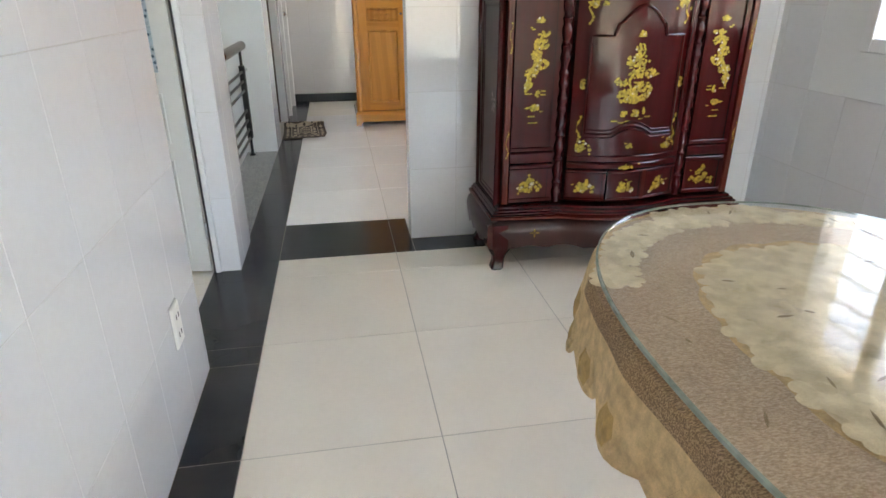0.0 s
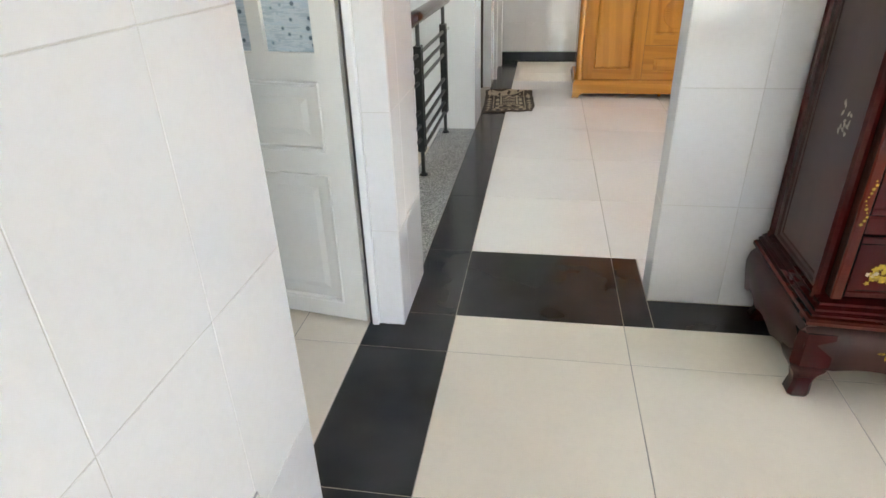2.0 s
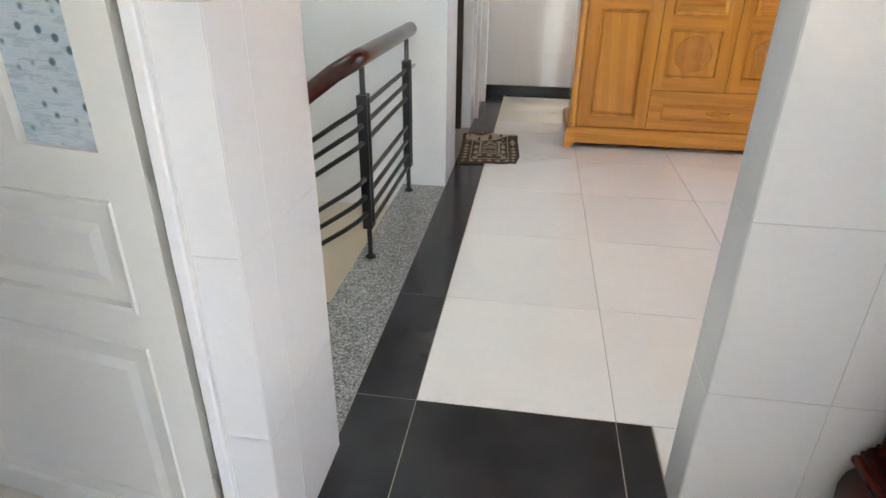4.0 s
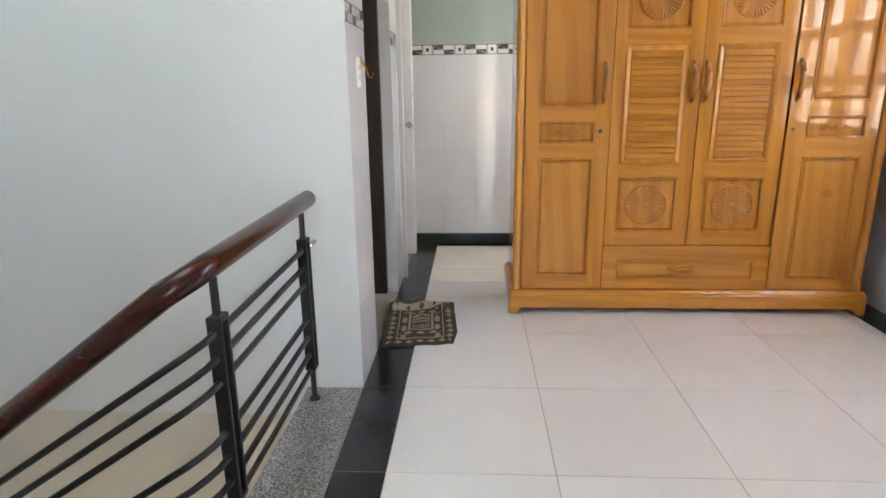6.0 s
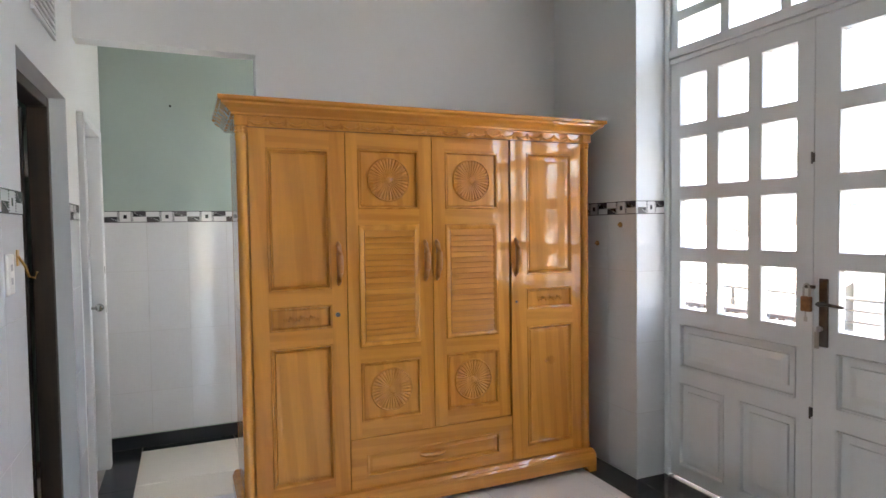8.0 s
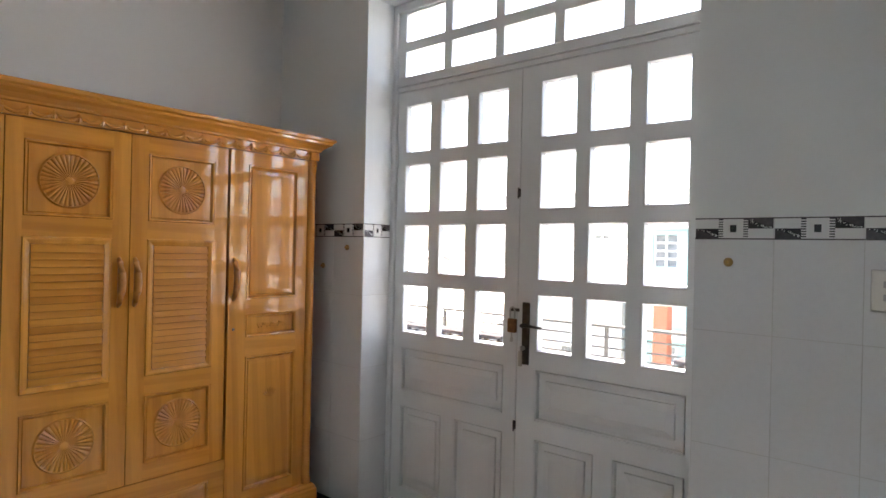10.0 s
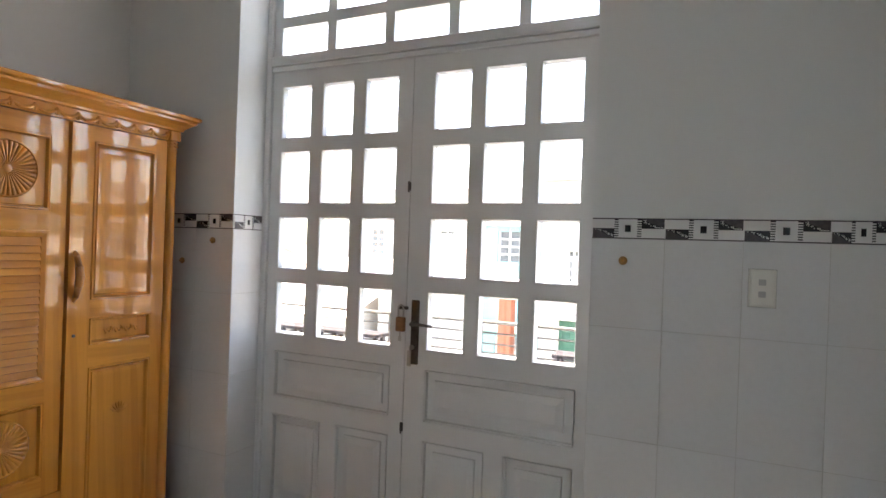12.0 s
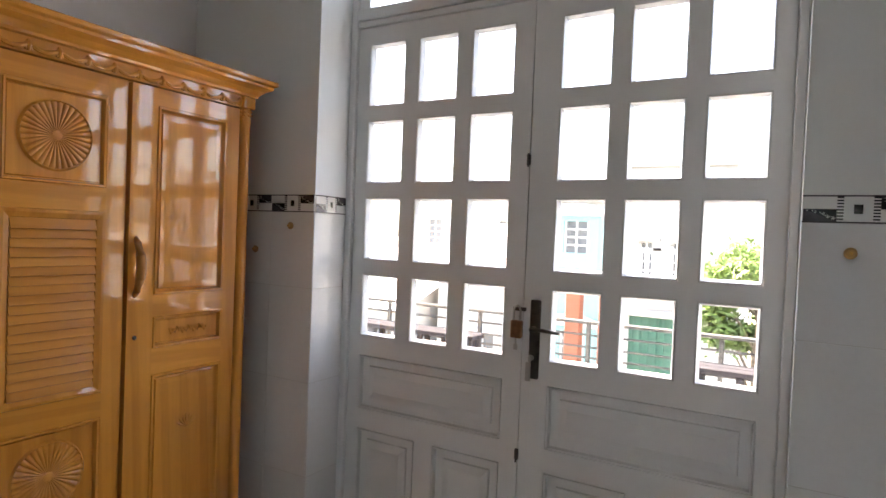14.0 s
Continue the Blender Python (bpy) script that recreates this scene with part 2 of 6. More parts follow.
LACE_DARK = plain("brown_lace_leaf", (0.36, 0.26, 0.15), 0.75, var=0.2, coarse=30.0)


def granite_build(nt, n, l, p):
    v = coords(nt)
    vo = nt.nodes.new("ShaderNodeTexVoronoi")
    vo.inputs["Scale"].default_value = 230.0
    l.new(v, vo.inputs["Vector"])
    sep = nt.nodes.new("ShaderNodeSeparateColor")
    l.new(vo.outputs["Color"], sep.inputs[0])
    col = ramp(nt, sep.outputs[0], [(0.1, (0.05, 0.05, 0.05)), (0.35, (0.2, 0.2, 0.2)), (0.7, (0.34, 0.34, 0.33)), (0.95, (0.6, 0.59, 0.57))])
    big = ramp(nt, noise_tex(nt, v, 14.0), [(0.3, (0.8, 0.8, 0.8)), (0.7, (1, 1, 1))])
    l.new(mix(nt, 1.0, col, big, "MULTIPLY"), p.inputs["Base Color"])
    p.inputs["Roughness"].default_value = 0.3


GRANITE = material("salt_and_pepper_granite", granite_build)


def glass_build(nt, n, l, p):
    p.inputs["Base Color"].default_value = (0.97, 0.99, 0.98, 1)
    p.inputs["Roughness"].default_value = 0.0
    p.inputs["IOR"].default_value = 1.45
    p.inputs["Transmission Weight"].default_value = 1.0


GLASS = material("clear_glass", glass_build)


# Grey put into the pane colour so that the bright outdoors reads darker.
def dim_pane_build(nt, n, l, p):
    glass_build(nt, n, l, p)
    p.inputs["Base Color"].default_value = (0.84, 0.855, 0.85, 1)


DIM_PANE = material("view_dimming_glass", dim_pane_build)


def table_glass_build(nt, n, l, p):
    glass_build(nt, n, l, p)
    p.inputs["Base Color"].default_value = (0.985, 0.99, 0.975, 1)
    p.inputs["IOR"].default_value = 1.11


TABLE_GLASS = material("greenish_table_glass", table_glass_build)


# Sheet of the added skylight; its colour sets how much light comes in.
def milky_build(nt, n, l, p):
    t = nt.nodes.new("ShaderNodeBsdfTranslucent")
    t.inputs[0].default_value = (0.225, 0.26, 0.275, 1)
    l.new(t.outputs[0], n["Material Output"].inputs[0])


MILKY = material("milky_added_skylight_sheet", milky_build)


def frosted_build(nt, n, l, p):
    v = coords(nt)
    vo = nt.nodes.new("ShaderNodeTexVoronoi")
    vo.inputs["Scale"].default_value = 34.0
    l.new(v, vo.inputs["Vector"])
    spots = ramp(nt, vo.outputs["Distance"], [(0.16, (0.16, 0.22, 0.27)), (0.24, (0.5, 0.62, 0.68)), (0.3, (0.66, 0.74, 0.78))])
    lines = ramp(nt, noise_tex(nt, coords(nt, False, (1, 1, 6)), 22.0, 5.0), [(0.4, (0.72, 0.8, 0.84)), (0.52, (1, 1, 1)), (0.6, (0.85, 0.92, 0.96))])
    l.new(mix(nt, 1.0, spots, lines, "MULTIPLY"), p.inputs["Base Color"])
    p.inputs["Roughness"].default_value = 0.25


FROSTED = material("blue_patterned_glass_film", frosted_build)


FLORAL = plain("mauve_grey_glaze", (0.085, 0.07, 0.08), 0.15, var=0.3, coarse=60.0, fine=260.0)
BLACK_GLAZE = plain("black_glaze", (0.018, 0.016, 0.02), 0.15)
WHITE_GLAZE = plain("white_glaze", (0.76, 0.75, 0.75), 0.13, var=0.02)


# ---- mesh helpers ----
def part(name, bm, mat, parent=None, label="", smooth=False, angle=35):
    me = bpy.data.meshes.new(name)
    bmesh.ops.recalc_face_normals(bm, faces=bm.faces)
    bm.to_mesh(me)
    bm.free()
    for m in (mat if isinstance(mat, (list, tuple)) else [mat]):
        me.materials.append(m)
    if smooth:
        me.polygons.foreach_set("use_smooth", [True] * len(me.polygons))
        me.set_sharp_from_angle(angle=radians(angle))
    ob = new(name, me)
    if parent:
        ob.parent = parent
    if label:
        ob["label"] = label
    return ob


def share(name, me, parent, loc=(0, 0, 0), rot=(0, 0, 0), scale=(1, 1, 1)):
    ob = new(name, me)
    ob.parent = parent
    ob.location, ob.rotation_euler, ob.scale = loc, [radians(a) for a in rot], scale
    return ob


def thing(name, loc, label, category, group="", rz=0.0):
    ob = new(name)
    ob.empty_display_size = 0.1
    ob.location, ob.rotation_euler = loc, (0, 0, radians(rz))
    return tagged(ob, label, category, group)


def B():
    return bmesh.new()


def box(bm, x0, x1, y0, y1, z0, z1, b=0.0, mi=0):
    """A box, its edges chamfered by b."""
    lo, hi = (x0, y0, z0), (x1, y1, z1)
    if b <= 0:
        v = [bm.verts.new(((lo, hi)[i & 1][0], (lo, hi)[i >> 1 & 1][1], (lo, hi)[i >> 2 & 1][2])) for i in range(8)]
        for q in ((0, 2, 3, 1), (4, 5, 7, 6), (0, 1, 5, 4), (2, 6, 7, 3), (0, 4, 6, 2), (1, 3, 7, 5)):
            bm.faces.new([v[i] for i in q]).material_index = mi
        return
    V = {}
    for i in range(8):
        s = (i & 1, i >> 1 & 1, i >> 2 & 1)
        for a in range(3):
            p = [(lo, hi)[s[k]][k] + (0 if k == a else (b if not s[k] else -b)) for k in range(3)]
            V[i, a] = bm.verts.new(p)
    for a in range(3):
        u, w = [k for k in range(3) if k != a]
        for side in (0, 1):
            ids = [(side << a) | (p << u) | (q << w) for p, q in ((0, 0), (1, 0), (1, 1), (0, 1))]
            bm.faces.new([V[i, a] for i in ids]).material_index = mi
        for p in (0, 1):
            for q in (0, 1):
                i = (p << u) | (q << w)
                j = i | (1 << a)
                bm.faces.new([V[i, u], V[j, u], V[j, w], V[i, w]]).material_index = mi
    for i in range(8):
        bm.faces.new([V[i, 0], V[i, 1], V[i, 2]]).material_index = mi


def prism(bm, pts, h0, h1, axis="z"):
    """A prism of an outline: pts in the two other axes, in order."""
    def at(p, h):
        return {"z": (p[0], p[1], h), "y": (p[0], h, p[1]), "x": (h, p[0], p[1])}[axis]
    a, c = [bm.verts.new(at(p, h0)) for p in pts], [bm.verts.new(at(p, h1)) for p in pts]
    n = len(pts)
    bm.faces.new(a[::-1])
    bm.faces.new(c)
    for i in range(n):
        bm.faces.new([a[i], a[(i + 1) % n], c[(i + 1) % n], c[i]])


def tube(bm, pts, r, n=8, flat=1.0):
    """A round bar along points; r may be a list."""
    pts = [Vector(p) for p in pts]
    rings = []
    for i, p in enumerate(pts):
        d = (pts[min(i + 1, len(pts) - 1)] - pts[max(i - 1, 0)]).normalized()
        up = Vector((0, 0, 1)) if abs(d.z) < 0.9 else Vector((1, 0, 0))
        u = d.cross(up).normalized()
        w = u.cross(d)
        k = r[i] if isinstance(r, (list, tuple)) else r
        rings.append([bm.verts.new(p + (u * math.cos(2 * math.pi * j / n) + w * math.sin(2 * math.pi * j / n) * flat) * k) for j in range(n)])
    for a, c in zip(rings, rings[1:]):
        for j in range(n):
            bm.faces.new([a[j], a[(j + 1) % n], c[(j + 1) % n], c[j]])
    bm.faces.new(rings[0][::-1])
    bm.faces.new(rings[-1])


def lathe(bm, prof, n=16, c=(0, 0), arc=None):
    rings = [[bm.verts.new((c[0] + r * math.cos(2 * math.pi * j / n), c[1] + r * math.sin(2 * math.pi * j / n), z)) for j in range(n)] for r, z in prof]
    for a, d in zip(rings, rings[1:]):
        for j in range(n):
            bm.faces.new([a[j], a[(j + 1) % n], d[(j + 1) % n], d[j]])
    bm.faces.new(rings[0][::-1])
    bm.faces.new(rings[-1])


def ringed(bm, place, u0, u1, v0, v1, rings, back=None):
    """A moulded panel: nested rectangles (inset, height). place(u, v, h) gives the point."""
    loops = []
    for ins, h in rings:
        loops.append([bm.verts.new(place(u, v, h)) for u, v in ((u0 + ins, v0 + ins), (u1 - ins, v0 + ins), (u1 - ins, v1 - ins), (u0 + ins, v1 - ins))])
    for a, c in zip(loops, loops[1:]):
        for j in range(4):
            bm.faces.new([a[j], a[(j + 1) % 4], c[(j + 1) % 4], c[j]])
    bm.faces.new(loops[-1])
    if back is not None:
        bk = [bm.verts.new(place(u, v, back)) for u, v in ((u0 + rings[0][0], v0 + rings[0][0]), (u1 - rings[0][0], v0 + rings[0][0]), (u1 - rings[0][0], v1 - rings[0][0]), (u0 + rings[0][0], v1 - rings[0][0]))]
        for j in range(4):
            bm.faces.new([loops[0][j], bk[j], bk[(j + 1) % 4], loops[0][(j + 1) % 4]])
        bm.faces.new(bk[::-1])


def setting(name, bm, mat, label="", smooth=False):
    return tagged(part(name, bm, mat, None, label, smooth), label, "", "", "structure")


MESHES = {}


def slab_mesh(sx, sy, sz, b, mat, key):
    """A chamfered piece centred on its face, shared by all of its size."""
    k = (round(sx, 3), round(sy, 3), round(sz, 3), key)
    if k not in MESHES:
        bm = B()
        box(bm, -sx / 2, sx / 2, -sy / 2, sy / 2, -sz / 2, sz / 2, b)
        bmesh.ops.recalc_face_normals(bm, faces=bm.faces)
        me = bpy.data.meshes.new("tile")
        bm.to_mesh(me)
        bm.free()
        me.materials.append(mat)
        MESHES[k] = me
    return MESHES[k]


# ---- structure ----
XL, XR = -0.455, 2.355          # faces of the long walls
XW, MX = -0.44, 0.408           # tiled wall of the front room; end of the middle wall
Y_BACK, Y_MID0, Y_MID1, Y_END, Y_ALC = -3.2, 3.03, 3.15, 6.65, 7.65
TOP = 3.09
GAP = 0.0013
TZ, TP = 0.006, 0.0016          # wall tiles: thickness, and how far they stand proud


def wall(name, boxes, mat=PAINT, label="white painted plaster wall"):
    first = None
    for i, q in enumerate(boxes):
        bm = B()
        box(bm, *q)
        ob = setting(name if i == 0 else f"{name}_{i + 1}", bm, mat, label)
        first = first or ob
    return first


bm = B()
for q in ((-2.6, -0.456, Y_BACK, Y_MID1), (-0.456, XR, Y_BACK, Y_END + 0.1), (-2.6, -0.456, 5.24, 7.8), (-0.456, 2.6, Y_END + 0.1, 7.8), (XR, 2.62, 4.05, 5.9)):
    box(bm, q[0], q[1], q[2], q[3], -0.14, -0.0015)
floor = setting("floor", bm, GROUT, "floor of polished ivory tiles with a black border")

wall_west = wall("wall_west", [
    (XW - 0.125, XW, Y_BACK, 1.955, 0, TOP), (XW - 0.125, XW, 1.955, 2.775, 2.0, TOP), (XW - 0.112, XW, 2.775, 2.822, 0, TOP), (XW - 0.125, XW, 2.822, 3.13, 0, TOP), (XW - 0.125, XW - 0.02, 3.13, Y_MID1, 0, TOP)])
wall_stair = wall("wall_stair", [(-2.6, XL - 0.145, 5.14, 5.26, -0.14, TOP), (XL - 0.145, XL, 5.14, 5.53, -0.14, TOP),
                                 (XL - 0.145, XL, 5.53, 6.41, 2.06, TOP), (XL - 0.145, XL, 6.41, 6.70, 0, TOP),
                                 (XL - 0.145, XL, 6.70, 7.36, 2.06, TOP), (XL - 0.145, XL, 7.36, Y_ALC, 0, TOP)])
# The low opening is unseen, added to brighten the lower stairwell.
wall_stair_west = wall("wall_stair_west", [(-2.72, -2.6, Y_MID0, 4.3, -3.0, TOP), (-2.72, -2.6, 4.3, 5.05, -3.0, -2.1), (-2.72, -2.6, 4.3, 5.05, -1.45, TOP), (-2.72, -2.6, 5.05, 7.8, -3.0, TOP), (-2.6, XW - 0.125, Y_MID0, Y_MID1, -3.0, TOP)])
wall_middle = wall("wall_middle", [(MX, XR, Y_MID0, Y_MID1, 0, TOP), (XW, MX, Y_MID0, Y_MID1, 2.95, TOP)])
wall_end = wall("wall_end", [(0.41, XR, Y_END, Y_END + 0.12, 0, TOP), (XL, 0.41, Y_END, Y_END + 0.12, 2.41, TOP)], PAINT_WHITE)
# Gap in the hidden end wall at x 1.4 is added to light the alcove.
wall_alcove = wall("wall_alcove", [(-2.6, 1.4, Y_ALC, Y_ALC + 0.12, 0, TOP), (1.4, 1.52, Y_END + 0.12, Y_ALC, 0, 1.3), (1.4, 1.52, Y_END + 0.12, Y_ALC, 2.15, TOP)], PAINT_GREEN, "pale green painted plaster wall")
W0, W1, WZ0, WZ1 = 0.7, 2.49, 0.963, 2.1
wall_east = wall("wall_east", [
    (XR, XR + 0.24, Y_BACK, W0, -0.14, TOP), (XR, XR + 0.24, W0, W1, -0.14, WZ0), (XR, XR + 0.24, W0, W1, WZ1, TOP), (XR, XR + 0.24, W1, 4.08, -0.14, TOP),
    (XR, XR + 0.24, 4.08, 5.85, 2.85, TOP), (XR, XR + 0.24, 5.85, 7.77, -0.14, TOP)])
SD0, SD1, SDZ = 0.2, 2.3, 2.8   # glazed front opening behind the start
wall_south = wall("wall_south", [(XL - 0.145, SD0, Y_BACK - 0.12, Y_BACK, 0, TOP), (SD1, XR + 0.24, Y_BACK - 0.12, Y_BACK, 0, TOP), (SD0, SD1, Y_BACK - 0.12, Y_BACK, SDZ, TOP)])
# Unseen high opening to the south, added to light the open door leaf.
wall_side_room = wall("wall_side_room", [(-2.72, -2.6, Y_BACK, Y_MID0, 0, TOP), (-2.72, -2.3, Y_BACK - 0.12, Y_BACK, 0, TOP), (-2.3, -0.8, Y_BACK - 0.12, Y_BACK, 0, 1.65), (-2.3, -0.8, Y_BACK - 0.12, Y_BACK, 2.2, TOP), (-0.8, XL - 0.145, Y_BACK - 0.12, Y_BACK, 0, TOP)])
SKY = (-1.9, -0.3, 3.25, 4.5)    # unseen skylight over the stairs, added to light the back room
bm = B()
for q in ((-2.72, XR + 0.24, Y_BACK - 0.12, SKY[2]), (-2.72, XR + 0.24, SKY[3], 7.8), (-2.72, SKY[0], SKY[2], SKY[3]), (SKY[1], XR + 0.24, SKY[2], SKY[3])):
    box(bm, *q, TOP, TOP + 0.14)
setting("ceiling", bm, CEILING, "plain white ceiling")
bm = B()
box(bm, XR - 0.035, XR - 0.002, Y_MID1, Y_END, TOP - 0.03, TOP - 0.001, 0.006)
box(bm, 0.0, XR - 0.036, Y_END - 0.035, Y_END - 0.002, TOP - 0.03, TOP - 0.001, 0.006)
setting("trim_ceiling", bm, DARK_TRIM_SHADE, "thin dark cornice strip under the ceiling")
bm = B()
box(bm, SKY[0] - 0.06, SKY[1] + 0.06, SKY[2] - 0.06, SKY[3] + 0.06, TOP + 0.145, TOP + 0.151)
setting("window_skylight", bm, MILKY, "unseen milky skylight added over the stairwell for light")

# stairwell: granite ledge, flight of steps going down
bm = B()
box(bm, -0.70, XL - 0.001, Y_MID1 + 0.002, 5.139, -0.16, -0.001, 0.003)
setting("trim_stair_ledge", bm, GRANITE, "speckled grey granite ledge along the stairwell")
bm = B()
box(bm, -0.70, -0.46, Y_MID1, 5.139, -3.0, -0.162)
setting("wall_stair_east", bm, CREAM_WALL, "cream painted wall under the stair ledge")
bm = B()
box(bm, -2.6, -0.46, 5.14, 5.24, -3.0, -0.141)
setting("wall_stair_lower", bm, CREAM_WALL, "cream painted lower stairwell wall")
bm = B()
box(bm, -2.72, -0.46, Y_MID1, 5.14, -3.1, -3.0)
setting("floor_lower", bm, STEP_STONE, "lower floor at the foot of the stairs")
stairs = thing("staircase", (-0.70, 3.65, 0), "brown granite stair flight going down beside the rail", "staircase")
for i in range(7):
    z = -0.18 * (i + 1)
    bm = B()
    box(bm, -0.271 * (i + 1), -0.27 * i - 0.001, -0.44, 0.46, z - 0.2, z, 0.004)
    part("step", bm, STEP_STONE, stairs)

# Frame for the added stair opening.
bm = B()
box(bm, -2.69, -2.65, 4.302, 4.34, -2.098, -1.452)
box(bm, -2.69, -2.65, 5.01, 5.048, -2.098, -1.452)
box(bm, -2.69, -2.65, 4.34, 5.01, -2.098, -2.06)
box(bm, -2.69, -2.65, 4.34, 5.01, -1.49, -1.452)
setting("window_stair", bm, DOOR_PAINT, "white frame of the unseen lower stair window added for light")

# skirting
bm = B()
box(bm, XL + 0.001, 1.4, Y_ALC - 0.014, Y_ALC - 0.0005, 0.0, 0.085, 0.003)
setting("baseboard", bm, BLACK_TILE, "low black tile skirting")


def floor_tiles(xs, ys, mat, key, parent=floor):
    for x0, x1 in zip(xs, xs[1:]):
        for y0, y1 in zip(ys, ys[1:]):
            sx, sy = x1 - x0 - 2 * GAP, y1 - y0 - 2 * GAP
            share("tile", slab_mesh(sx, sy, 0.01, 0.0008, mat, key), parent, ((x0 + x1) / 2, (y0 + y1) / 2, -0.005))


def wall_tiles(parent, axis, face, sign, us, zs, mat=WALL_TILE, skip=None):
    """Tiles on a wall's face; axis: the wall's normal. us: joints along the wall, zs: joints in height."""
    bed = B()
    for u0, u1 in zip(us, us[1:]):
        for z0, z1 in zip(zs, zs[1:]):
            if skip and skip(u0, u1, z0, z1):
                continue
            q = sorted((face + sign * 0.0002, face + sign * 0.0006))
            box(bed, *((q[0], q[1], u0, u1, z0, z1) if axis == "x" else (u0, u1, q[0], q[1], z0, z1)))
            su, sz, mid = u1 - u0 - 0.0017, z1 - z0 - 0.0017, face + sign * (TP - TZ / 2)
            size = (TZ, su, sz) if axis == "x" else (su, TZ, sz)
            loc = (mid, (u0 + u1) / 2, (z0 + z1) / 2) if axis == "x" else ((u0 + u1) / 2, mid, (z0 + z1) / 2)
            share("tile", slab_mesh(*size, 0.0007, mat, "wall"), parent, loc)
    part("grout", bed, WALL_GROUT, parent)


def steps_to(a, b, start, pitch):
    """Joint lines from a to b on a grid that passes start."""
    k = math.ceil((a - start) / pitch + 0.05)
    out = [a]
    while start + k * pitch < b - 0.05 * pitch:
        out.append(start + k * pitch)
        k += 1
    return out + [b]


BAND0, BAND1 = 1.510, 1.585


def band_mesh():
    """Patterned border tile 0.25 wide: floral bars, ladders and a square; lies in x-z and faces -y."""
    bm = B()
    xs = [-0.125, -0.123, -0.047, -0.032, -0.010, 0.010, 0.032, 0.047, 0.123, 0.125]
    nz = 18
    zs = [-0.0375 + 0.075 * i / nz for i in range(nz + 1)]
    grid = [[bm.verts.new((x, 0, z)) for z in zs] for x in xs]
    for i in range(len(xs) - 1):
        for j in range(nz):
            f = bm.faces.new([grid[i][j], grid[i + 1][j], grid[i + 1][j + 1], grid[i][j + 1]])
            low, edge = j < nz / 2, j in (0, nz - 1)
            k = 0
            if i == 1 and low and not edge or i == 7 and not low and not edge:
                k = 1
            elif i in (2, 6) and j % 2 == 0:
                k = 2
            elif i == 4 and 6 <= j <= 11:
                k = 2
            elif i in (0, 8) or edge:
                k = 1 if edge else 0
            f.material_index = k
    bmesh.ops.recalc_face_normals(bm, faces=bm.faces)
    ex = bmesh.ops.extrude_face_region(bm, geom=bm.faces[:] + bm.edges[:])
    bmesh.ops.translate(bm, verts=[g for g in ex["geom"] if isinstance(g, bmesh.types.BMVert)], vec=(0, 0.008, 0))
    bmesh.ops.recalc_face_normals(bm, faces=bm.faces)
    # black corner and white petals along the slant of each dark bar
    rnd = random.Random(2)
    for x0, x1, z0, z1, up in ((-0.122, -0.048, -0.033, -0.001, 1), (0.048, 0.122, 0.001, 0.033, -1)):
        tri = ((x0, z1), (x1, z1), (x1, z0)) if up > 0 else ((x0, z0), (x0, z1), (x1, z0))
        bm.faces.new([bm.verts.new((x, -0.0005, z)) for x, z in tri]).material_index = 2
        for q in range(26):
            t = rnd.uniform(0.08, 0.97)
            x = x0 + (x1 - x0) * t
            spread = 0.2 + 0.8 * (t if up > 0 else 1 - t)
            z = z1 + (z0 - z1) * t + up * 0.005 + rnd.gauss(0, 0.0045) * spread
            z = min(max(z, z0 + 0.003), z1 - 0.003)
            a, ln, wd = rnd.uniform(0, 3.14), rnd.uniform(0.002, 0.0034), rnd.uniform(0.0009, 0.0016)
            ca, sa = math.cos(a), math.sin(a)
            bm.faces.new([bm.verts.new((x + ca * p - sa * r, -0.001, z + sa * p + ca * r)) for p, r in ((-ln, 0), (0, wd), (ln, 0), (0, -wd))])
    me = bpy.data.meshes.new("border_tile")
    bm.to_mesh(me)
    bm.free()
    for m in (WHITE_GLAZE, FLORAL, BLACK_GLAZE):
        me.materials.append(m)
    return me


BAND = band_mesh()


def border(parent, axis, face, sign, us):
    rot = {("y", -1): 0, ("y", 1): 180, ("x", 1): 90, ("x", -1): -90}[axis, sign]
    for u0, u1 in zip(us, us[1:]):
        mid, out = (u0 + u1) / 2, face + sign * 0.003
        loc = (out, mid, (BAND0 + BAND1) / 2) if axis == "x" else (mid, out, (BAND0 + BAND1) / 2)
        share("border_tile", BAND, parent, loc, (0, 0, rot), ((u1 - u0) / 0.2506, 1, 1))


